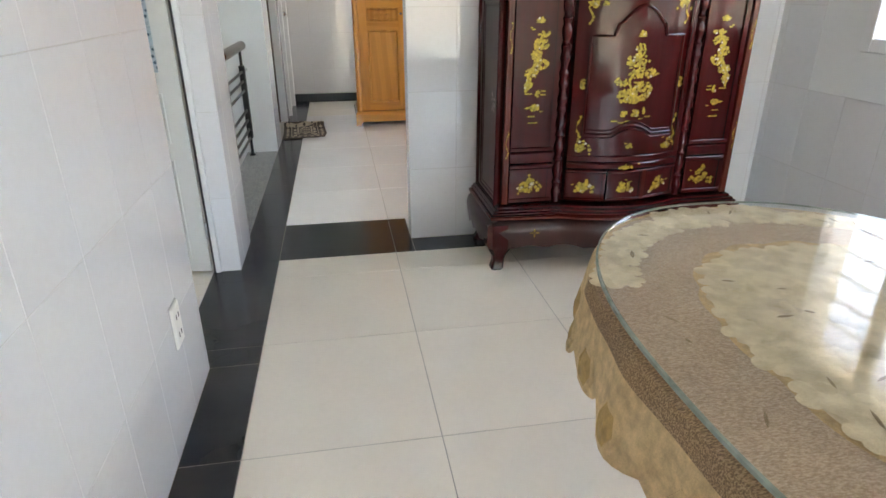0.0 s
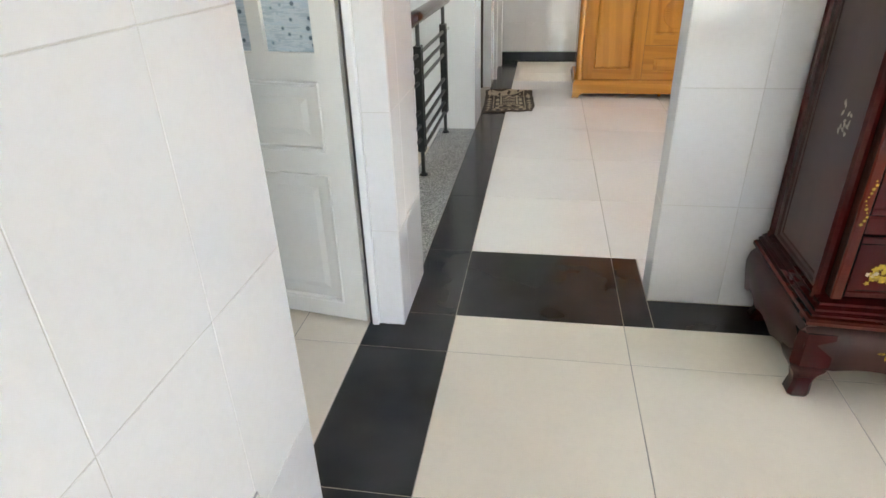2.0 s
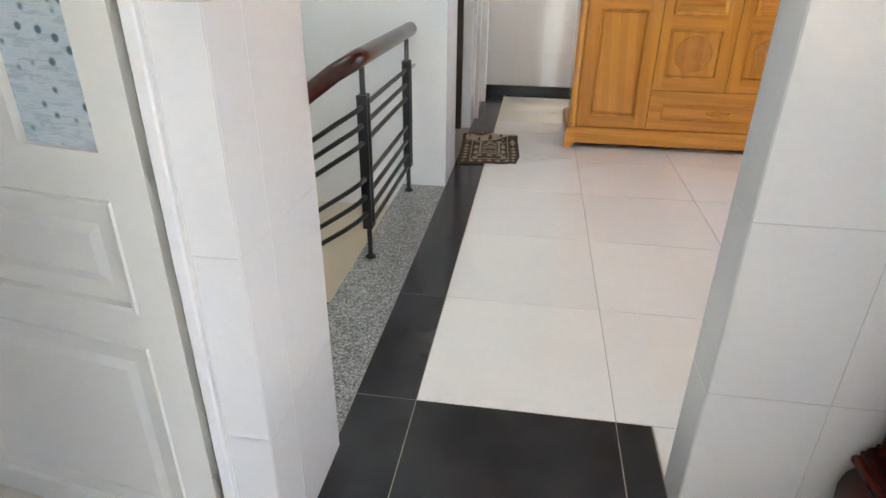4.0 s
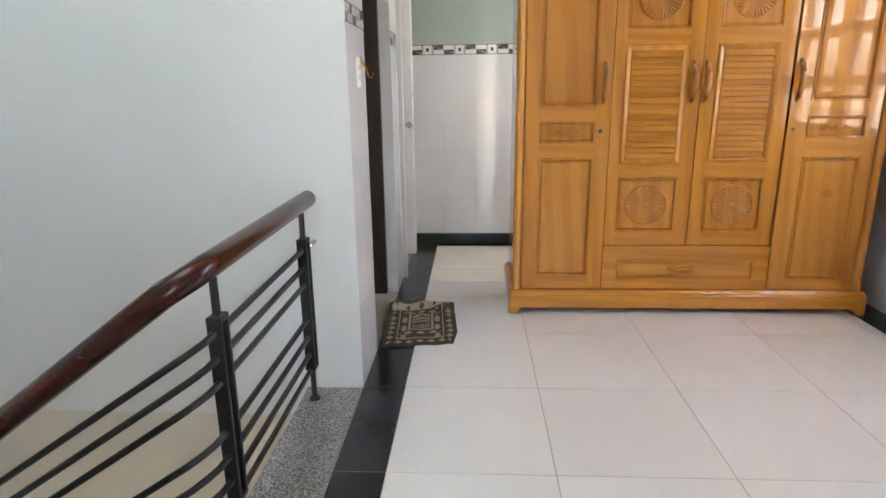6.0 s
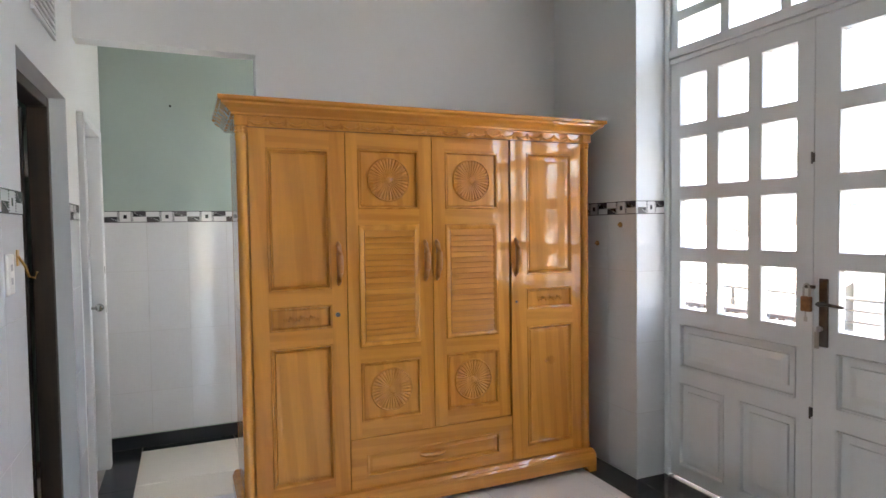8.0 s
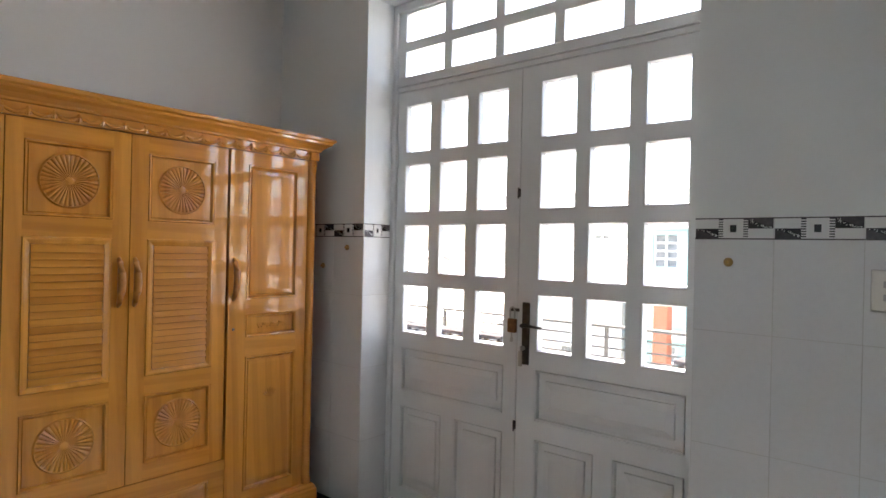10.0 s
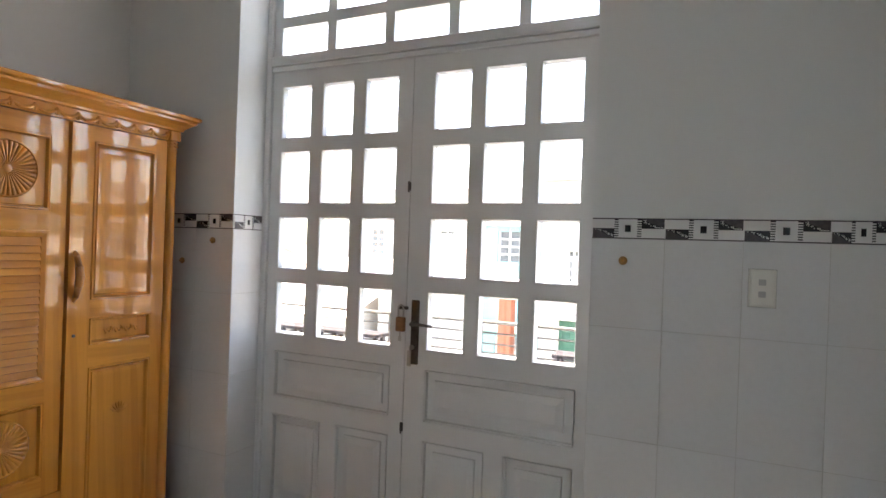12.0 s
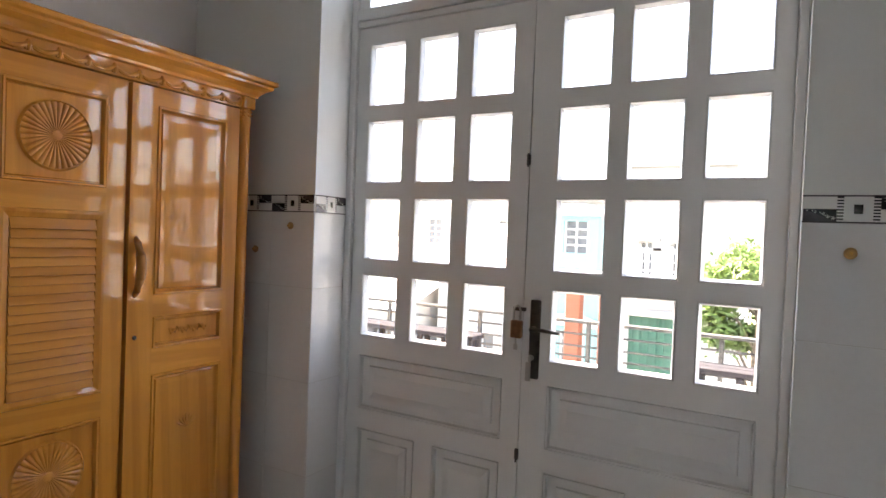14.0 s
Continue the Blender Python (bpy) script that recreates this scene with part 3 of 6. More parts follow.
def pierced(bm, us, vs, holes, place, d0, d1):
    """A board with rectangular holes, one connected mesh. us, vs: all cut lines; holes: (u0, u1, v0, v1)."""
    us, vs = sorted(set(round(u, 5) for u in us)), sorted(set(round(v, 5) for v in vs))
    def solid(i, j):
        if not (0 <= i < len(us) - 1 and 0 <= j < len(vs) - 1):
            return False
        u, v = (us[i] + us[i + 1]) / 2, (vs[j] + vs[j + 1]) / 2
        return not any(h[0] < u < h[1] and h[2] < v < h[3] for h in holes)
    V = {}
    def at(i, j, d):
        if (i, j, d) not in V:
            V[i, j, d] = bm.verts.new(place(us[i], vs[j], d))
        return V[i, j, d]
    for i in range(len(us) - 1):
        for j in range(len(vs) - 1):
            if not solid(i, j):
                continue
            q = ((i, j), (i + 1, j), (i + 1, j + 1), (i, j + 1))
            bm.faces.new([at(*p, d0) for p in q])
            bm.faces.new([at(*p, d1) for p in q[::-1]])
            for (a, c), n in (((q[0], q[1]), (i, j - 1)), ((q[1], q[2]), (i + 1, j)), ((q[2], q[3]), (i, j + 1)), ((q[3], q[0]), (i - 1, j))):
                if not solid(*n):
                    bm.faces.new([at(*a, d0), at(*c, d0), at(*c, d1), at(*a, d1)])


# ---- white double door to the balcony ----
DX = 2.575                      # room face of the leaves


def double_door():
    d = thing("balcony_door", (DX, 4.98, 0), "closed white double door with glazed upper squares", "door")
    def frame_box(y0, y1, z0, z1, x0=-0.02, x1=0.06, b=0.004):
        bm = B()
        box(bm, x0, x1, y0 - 4.98, y1 - 4.98, z0, z1, b)
        return bm
    part("door_frame", frame_box(4.0804, 4.112, 0, 2.849), DOOR_PAINT, d)
    part("door_frame", frame_box(5.818, 5.849, 0, 2.849), DOOR_PAINT, d)
    part("door_frame", frame_box(4.112, 5.818, 2.80, 2.849), DOOR_PAINT, d)
    part("door_frame", frame_box(4.112, 5.818, 2.345, 2.372, -0.012), DOOR_PAINT, d)
    part("door_frame", frame_box(4.112, 5.818, 2.375, 2.425), DOOR_PAINT, d)
    # transom lights: five by two
    tr = B()
    edges = [4.112] + [4.13 + 0.3375 * i + k for i in range(5) for k in (0.0, 0.285)] + [5.818]
    zs = [2.425, 2.43, 2.575, 2.63, 2.79, 2.80]
    holes = [(edges[1 + 2 * i] - 4.98, edges[2 + 2 * i] - 4.98, zs[j], zs[j + 1]) for i in range(5) for j in (1, 3)]
    pierced(tr, [e - 4.98 for e in edges], zs, holes, lambda u, v, d: (d, u, v), 0.0, 0.045)
    transom = part("transom", tr, DOOR_PAINT, d)
    for i in range(5):
        for j in (1, 3):
            bm = B()
            box(bm, 0.022, 0.026, edges[1 + 2 * i] - 4.985, edges[2 + 2 * i] - 4.975, zs[j] - 0.004, zs[j + 1] + 0.004)
            part("pane", bm, GLASS, transom).visible_shadow = False
    rows = [(0.972, 1.250), (1.312, 1.590), (1.652, 1.930), (1.992, 2.268)]
    for y0, y1, cols in ((4.115, 4.973, [(4.170, 4.362), (4.424, 4.616), (4.676, 4.868)]), (4.976, 5.815, [(5.052, 5.242), (5.306, 5.496), (5.562, 5.754)])):
        lf = B()
        a, c = y0 - 4.98, y1 - 4.98
        ys = [a] + [v - 4.98 for q in cols for v in q] + [c]
        mid = (ys[1] + ys[6]) / 2
        lower = [(ys[1], ys[6], 0.645, 0.885), (ys[1], mid - 0.045, 0.085, 0.555), (mid + 0.045, ys[6], 0.085, 0.555)]
        holes = [(ys[1 + 2 * i], ys[2 + 2 * i], z0, z1) for i in range(3) for z0, z1 in rows] + lower
        pierced(lf, ys + [mid - 0.045, mid + 0.045], [0.012, 2.342] + [v for h in holes for v in h[2:]], holes, lambda u, v, d: (d, u, v), 0.0, 0.04)
        leaf = part("door_leaf", lf, DOOR_PAINT, d)
        for q in range(3):
            for z0, z1 in rows:
                bm = B()
                box(bm, 0.0305, 0.0345, ys[1 + 2 * q] - 0.004, ys[2 + 2 * q] + 0.004, z0 - 0.004, z1 + 0.004)
                part("pane", bm, DIM_PANE, leaf).visible_shadow = False
                bm = B()
                ringed(bm, lambda u, v, h: (0.004 - h, u, v), ys[1 + 2 * q] - 0.001, ys[2 + 2 * q] + 0.001, z0 - 0.001, z1 + 0.001,
                       [(0.0, 0.0), (0.003, 0.004), (0.007, 0.004), (0.009, -0.002), (0.015, -0.026)])
                for f in [f for f in bm.faces if all(abs(v.co.x - 0.030) < 1e-5 for v in f.verts)]:
                    bm.faces.remove(f)
                part("glazing_bead", bm, DOOR_PAINT, leaf)
        prof = [(0.0, 0.0), (0.001, -0.010), (0.003, -0.010), (0.004, 0.005), (0.009, 0.004), (0.012, -0.018), (0.046, -0.020), (0.049, -0.009), (0.056, -0.008), (0.080, -0.001), (0.082, -0.001)]
        for u0, u1, z0, z1 in lower:
            bm = B()
            ringed(bm, lambda u, v, h: (0.002 - h, u, v), u0, u1, z0, z1, prof, -0.034)
            part("panel", bm, DOOR_PAINT, leaf)
    for y0, y1 in ((4.098, 4.135), (4.955, 4.995), (5.795, 5.832)):
        bm = B()
        box(bm, 0.0405, 0.058, y0 - 4.98, y1 - 4.98, 0.012, 2.345, 0.002)
        part("door_stop", bm, DOOR_PAINT, d)
    # lock plate, lever, key, padlock, bolts on the meeting stiles
    bm = B()
    box(bm, -0.010, -0.0002, -0.078, -0.036, 0.905, 1.205, 0.004)
    plate = part("lock_plate", bm, DARK_STEEL, d)
    bm = B()
    tube(bm, [(-0.005, -0.057, 1.095), (-0.04, -0.057, 1.095)], 0.011, 10)
    tube(bm, [(-0.04, -0.05, 1.095), (-0.043, -0.10, 1.097), (-0.04, -0.165, 1.092)], [0.010, 0.009, 0.008], 8, 0.8)
    part("lever_handle", bm, DARK_STEEL, plate, "", True)
    bm = B()
    tube(bm, [(-0.008, -0.05, 0.985), (-0.022, -0.05, 0.985)], 0.010, 10)
    box(bm, -0.04, -0.02, -0.053, -0.047, 0.972, 0.998, 0.002)
    box(bm, -0.036, -0.030, -0.056, -0.036, 0.90, 0.972, 0.002)
    part("key", bm, STEEL, plate)
    bm = B()
    for z in (1.735, 0.605):
        box(bm, -0.012, -0.0002, -0.010, 0.004, z - 0.02, z + 0.02, 0.002)
        tube(bm, [(-0.014, -0.004, z - 0.028), (-0.014, -0.004, z + 0.024)], 0.004, 8)
    part("barrel_bolt", bm, DARK_STEEL, d)
    return d


double_door()


# ---- things ----
def maker(origin):
    """part() for world coordinates under a thing that stands at origin."""
    def make(name, bm, mat, parent, label="", smooth=False, angle=35):
        bmesh.ops.translate(bm, verts=bm.verts, vec=(-origin[0], -origin[1], -origin[2]))
        return part(name, bm, mat, parent, label, smooth, angle)
    return make


def framed(bm, x0, x1, z0, z1, y0, y1, holes, b=0.002):
    """Stiles and rails round a column of openings (hx0, hx1, hz0, hz1), top first."""
    pierced(bm, [x0, x1, holes[0][0], holes[0][1]], [z0, z1] + [v for h in holes for v in h[2:]], holes, lambda u, v, d: (u, d, v), y0, y1)


RAISED = [(0.0, 0.0), (0.001, -0.001), (0.003, -0.001), (0.005, 0.005), (0.011, 0.005), (0.016, -0.008), (0.021, -0.012), (0.024, -0.011), (0.026, -0.005), (0.046, -0.003), (0.049, -0.003)]
FLAT = [(0.0, 0.0), (0.001, -0.001), (0.003, -0.001), (0.005, 0.005), (0.011, 0.004), (0.015, -0.012), (0.018, -0.012), (0.020, -0.008), (0.022, -0.008)]


def face_panel(y, u0, u1, v0, v1, prof=RAISED, back=-0.016):
    bm = B()
    ringed(bm, lambda u, v, h: (u, y - h, v), u0, u1, v0, v1, prof, back)
    return bm


def sunburst(cx, y, cz, R, depth, rays=30, ring=True):
    """A round carving of radiating flutes with a button."""
    bm = B()
    na, rr = rays * 6, [0.0, 0.07, 0.12, 0.17, 0.3, 0.5, 0.7, 0.85, 0.92, 0.95, 1.0]
    def height(r, a):
        if r < 0.13:
            return depth * (1.1 - 30 * (r - 0.02) ** 2)
        if r > 0.93:
            return depth * (1.15 if 0.94 < r < 0.99 else 0.1) if ring else 0.1 * depth
        flute = abs(math.sin(rays * a / 2)) ** 0.45
        return depth * (0.1 + 0.9 * flute * min(1.0, 0.35 + r)) * (1 if r < 0.88 else 0.8)
    loops = [[bm.verts.new((cx + R * r * math.sin(2 * math.pi * j / na), y - height(r, 2 * math.pi * j / na), cz + R * r * math.cos(2 * math.pi * j / na))) for j in range(na)] for r in rr[1:]]
    mid = bm.verts.new((cx, y - depth * 1.1, cz))
    for j in range(na):
        bm.faces.new([mid, loops[0][j], loops[0][(j + 1) % na]])
    for a, c in zip(loops, loops[1:]):
        for j in range(na):
            bm.faces.new([a[j], c[j], c[(j + 1) % na], a[(j + 1) % na]])
    return bm


def loft_rect(bm, x0, x1, y0, y1, prof):
    """Moulding round a block on three sides: (out, z) rings; the back stays straight."""
    loops = [[bm.verts.new(p) for p in ((x0 - o, y0 - o, z), (x1 + o, y0 - o, z), (x1 + o, y1, z), (x0 - o, y1, z))] for o, z in prof]
    for a, c in zip(loops, loops[1:]):
        for j in range(4):
            bm.faces.new([a[j], a[(j + 1) % 4], c[(j + 1) % 4], c[j]])
    bm.faces.new(loops[0][::-1])
    bm.faces.new(loops[-1])


def scroll_carving(bm, cx, cz, w, y, n=7, r=0.005):
    """A running leaf scroll in low relief."""
    for i in range(n):
        x = cx - w / 2 + w * (i + 0.5) / n
        s = 1 if i % 2 else -1
        pts = [(x - w / n * 0.5, y, cz - s * 0.010), (x - w / n * 0.15, y - 0.003, cz + s * 0.012), (x + w / n * 0.2, y - 0.003, cz + s * 0.004), (x + w / n * 0.05, y - 0.002, cz - s * 0.006)]
        tube(bm, pts, [r * 0.5, r, r * 0.9, r * 0.4], 6)


def wardrobe():
    O = (1.22, 6.05, 0)
    W = thing("wardrobe", O, "four-door honey pine wardrobe with louvred middle doors and carved rosettes", "wardrobe")
    mk = maker(O)
    bm = B()
    box(bm, 0.265, 2.19, 6.172, 6.632, 0.12, 1.96, 0.003)
    for x0, x1 in ((0.265, 0.304), (2.151, 2.19)):
        box(bm, x0, x1, 6.112, 6.1715, 0.12, 1.96, 0.001)
    body = mk("body", bm, PINE, W)
    for zs in ((0.30, 1.05), (1.15, 1.85)):      # framed side
        bm = B()
        ringed(bm, lambda u, v, h: (0.2645 - h, u, v), 6.17, 6.58, zs[0], zs[1], [(0, 0.0), (0.004, 0.001), (0.012, 0.001), (0.018, 0.0003), (0.05, 0.0008)])
        mk("side_panel", bm, PINE, body)
    bm = B()
    loft_rect(bm, 0.25, 2.205, 6.062, 6.632, [(0.0, 0.034), (0.016, 0.034), (0.018, 0.04), (0.018, 0.105), (0.012, 0.115), (0.012, 0.122), (0.002, 0.134), (0.0, 0.136)])
    plinth = mk("plinth", bm, PINE_X, W)
    for x0, x1 in ((0.232, 0.295), (2.16, 2.223)):
        bm = B()
        s = 1 if x0 < 1 else -1
        e = x0 if s > 0 else x1
        prism(bm, [(e, 0.0), (e + s * 0.05, 0.0), (e + s * 0.058, 0.018), (e + s * 0.075, 0.035), (e + s * 0.10, 0.04), (e, 0.04)], 6.045, 6.10, "y")
        mk("foot", bm, PINE, plinth)
    for x in (0.92, 1.56):
        bm = B()
        lathe(bm, [(0.012, 0.0), (0.014, 0.02), (0.018, 0.05)], 10, (x, 6.12))
        mk("foot", bm, PINE, plinth)
    for x in (0.2755, 2.1785):
        bm = B()
        lathe(bm, [(0.028, 0.137), (0.028, 0.165), (0.0235, 0.172), (0.0235, 1.86), (0.026, 1.865), (0.026, 1.885), (0.024, 1.89), (0.024, 1.925)], 20, (x, 6.092))
        col = mk("column", bm, PINE, W, "", True)
        bm = B()
        for k in range(5):
            a = math.pi * (1.05 + 0.225 * k)
            for z in (1.90, 1.915):
                bmesh.ops.create_uvsphere(bm, u_segments=6, v_segments=4, radius=0.007, matrix=Matrix.Translation((x + 0.024 * math.cos(a), 6.092 + 0.024 * math.sin(a), z)))
        box(bm, x - 0.03, x + 0.03, 6.060, 6.11, 1.925, 1.972, 0.004)
        mk("capital", bm, PINE, col)
    bm = B()
    box(bm, 0.3055, 2.1485, 6.078, 6.112, 1.925, 1.975, 0.002)
    frieze = mk("frieze", bm, PINE_X, W)
    sw = B()
    p = 0.0868
    for s in (-1, 1):
        tube(sw, [(s * p / 2, 0, 0.015), (s * p * 0.42, -0.004, 0.0), (s * p * 0.2, -0.005, -0.009), (0, -0.004, -0.012)], [0.004, 0.007, 0.008, 0.0075], 8)
        tube(sw, [(s * p / 2, -0.002, 0.014), (s * p * 0.46, -0.004, 0.0), (s * p * 0.40, -0.003, -0.014)], [0.006, 0.006, 0.004], 8)
    tube(sw, [(p / 2, -0.002, 0.016), (p / 2, -0.006, 0.0), (p / 2, -0.004, -0.017)], [0.005, 0.009, 0.005], 8)
    bmesh.ops.recalc_face_normals(sw, faces=sw.faces)
    me = bpy.data.meshes.new("swag")
    sw.to_mesh(me)
    sw.free()
    me.materials.append(PINE_X)
    for i in range(21):
        share("swag", me, frieze, (0.349 + p * i * 1.005 - O[0], 6.0775 - O[1], 1.948))
    bm = B()
    loft_rect(bm, 0.245, 2.21, 6.075, 6.632, [(0.0, 1.973), (0.012, 1.976), (0.014, 1.985), (0.022, 1.992), (0.034, 2.003), (0.05, 2.012), (0.056, 2.016), (0.056, 2.026), (0.068, 2.032), (0.07, 2.036), (0.07, 2.046), (0.066, 2.05)])
    mk("cornice", bm, PINE_X, W)
    Y0, Y1 = 6.087, 6.111
    doors = [
        (0.3055, 0.7555, 0.139, 1.921, [(0.38, 0.68, 1.155, 1.835), (0.38, 0.68, 0.965, 1.082), (0.38, 0.68, 0.212, 0.888)]),
        (0.7595, 1.2125, 0.397, 1.921, [(0.818, 1.142, 1.545, 1.845), (0.818, 1.142, 0.855, 1.468), (0.818, 1.142, 0.475, 0.778)]),
        (1.2165, 1.668, 0.397, 1.921, [(1.288, 1.602, 1.545, 1.85), (1.288, 1.602, 0.86, 1.468), (1.288, 1.602, 0.472, 0.778)]),
        (1.685, 2.1485, 0.139, 1.921, [(1.782, 2.088, 1.175, 1.86), (1.782, 2.088, 0.98, 1.10), (1.782, 2.088, 0.20, 0.888)])]
    for k, (x0, x1, z0, z1, holes) in enumerate(doors):
        bm = B()
        framed(bm, x0, x1, z0, z1, Y0, Y1, holes)
        for f in bm.faces:
            f.material_index = int(holes[0][0] < f.calc_center_median().x < holes[0][1])
        door = mk("door", bm, [PINE, PINE_X], W)
        for h, (a, c, e, f) in enumerate(holes):
            if k in (1, 2) and h == 1:
                bm = B()
                ringed(bm, lambda u, v, q: (u, Y0 + 0.001 - q, v), a, c, e, f, [(0, 0.0), (0.003, 0.006), (0.012, 0.006), (0.028, 0.001), (0.032, -0.016)], -0.018)
                mk("louvre_frame", bm, PINE, door)
                n = 19
                slat = B()
                prism(slat, [(-0.013, -0.017), (-0.009, -0.019), (0.006, 0.012), (0.003, 0.017), (-0.002, 0.016)], -(c - a) / 2 + 0.031, (c - a) / 2 - 0.031, "x")
                me = bpy.data.meshes.new("slat")
                bmesh.ops.recalc_face_normals(slat, faces=slat.faces)
                slat.to_mesh(me)
                slat.free()
                me.materials.append(PINE_SLAT)
                for i in range(n):
                    share("slat", me, door, ((a + c) / 2 - O[0], Y0 + 0.006 - O[1], e + 0.045 + (f - e - 0.09) * i / (n - 1)))
                continue
            square = k in (1, 2)
            mk("panel", face_panel(Y0 + 0.001, a, c, e, f, FLAT if square or h == 1 else RAISED), PINE, door)
            if square:
                low = h == 2
                mk("rosette", sunburst((a + c) / 2, Y0 + 0.0088, (e + f) / 2, 0.112, 0.007 if low else 0.0095, 34), PINE, door, "", True, 50)
            if k in (0, 3) and h == 1:
                bm = B()
                scroll_carving(bm, (a + c) / 2, (e + f) / 2, 0.17, Y0 - 0.002)
                mk("carving", bm, PINE_X, door, "", True)
            if k in (0, 3) and h == 2 and k == 3:
                bm = B()
                for j in range(7):
                    ang = math.pi * (0.15 + 0.7 * j / 6)
                    cx, cz = (a + c) / 2, 0.66
                    tube(bm, [(cx, Y0 - 0.001, cz), (cx + 0.03 * math.cos(ang), Y0 - 0.003, cz + 0.03 * math.sin(ang)), (cx + 0.045 * math.cos(ang), Y0 - 0.001, cz + 0.05 * math.sin(ang))], [0.002, 0.005, 0.002], 6)
                mk("carving", bm, PINE, door, "", True)
        hx = (0.715, 1.172, 1.238, 1.712)[k]
        bm = B()
        tube(bm, [(hx, Y0 + 0.004, 1.385), (hx, Y0 - 0.012, 1.365), (hx, Y0 - 0.030, 1.32), (hx, Y0 - 0.036, 1.28), (hx, Y0 - 0.030, 1.24), (hx, Y0 - 0.012, 1.195), (hx, Y0 + 0.004, 1.175)],
             [0.007, 0.012, 0.016, 0.017, 0.016, 0.012, 0.007], 12)
        mk("handle", bm, PULL_WOOD, door, "curved brown wooden pull", True)
        if k in (0, 3):
            kx = 0.706 if k == 0 else 1.715
            bm = B()
            tube(bm, [(kx, Y0 + 0.002, 1.03), (kx, Y0 - (0.010 if k == 0 else 0.004), 1.03)], 0.0115 if k == 0 else 0.007, 12)
            tube(bm, [(kx, Y0 - 0.004, 1.03), (kx, Y0 - (0.016 if k == 0 else 0.006), 1.03)], 0.006, 10)
            mk("lock", bm, DARK_STEEL, door, "small round steel lock", True)
    bm = B()
    framed(bm, 0.7595, 1.681, 0.139, 0.393, Y0, Y1, [(0.84, 1.60, 0.195, 0.312)])
    drawer = mk("drawer", bm, PINE_X, W)
    mk("panel", face_panel(Y0 + 0.001, 0.84, 1.60, 0.195, 0.312, [(0, 0), (0.003, 0.004), (0.008, 0.004), (0.012, -0.006), (0.016, -0.007), (0.03, -0.001)]), PINE_X, drawer)
    bm = B()
    tube(bm, [(1.13, Y0 + 0.004, 0.262), (1.15, Y0 - 0.014, 0.262), (1.20, Y0 - 0.026, 0.262), (1.25, Y0 - 0.014, 0.262), (1.27, Y0 + 0.004, 0.262)], [0.007, 0.012, 0.013, 0.012, 0.007], 10)
    mk("handle", bm, PINE_X, drawer, "", True)


wardrobe()


def petal(bm, c, u, v, n, L, w, ang, h=0.0012, mi=0):
    """A thin leaf-shaped flake in the plane u, v at c, proud along n."""
    d = u * math.cos(ang) + v * math.sin(ang)
    e = v * math.cos(ang) - u * math.sin(ang)
    pts = [d * (-L), d * (-0.45 * L) + e * w, d * (0.35 * L) + e * w * 0.9, d * L, d * (0.3 * L) - e * w, d * (-0.5 * L) - e * w * 0.85]
    vs = [bm.verts.new(c + p + n * h) for p in pts]
    mid = bm.verts.new(c + n * (h + w * 0.22))
    for i in range(6):
        bm.faces.new([mid, vs[i], vs[(i + 1) % 6]]).material_index = mi


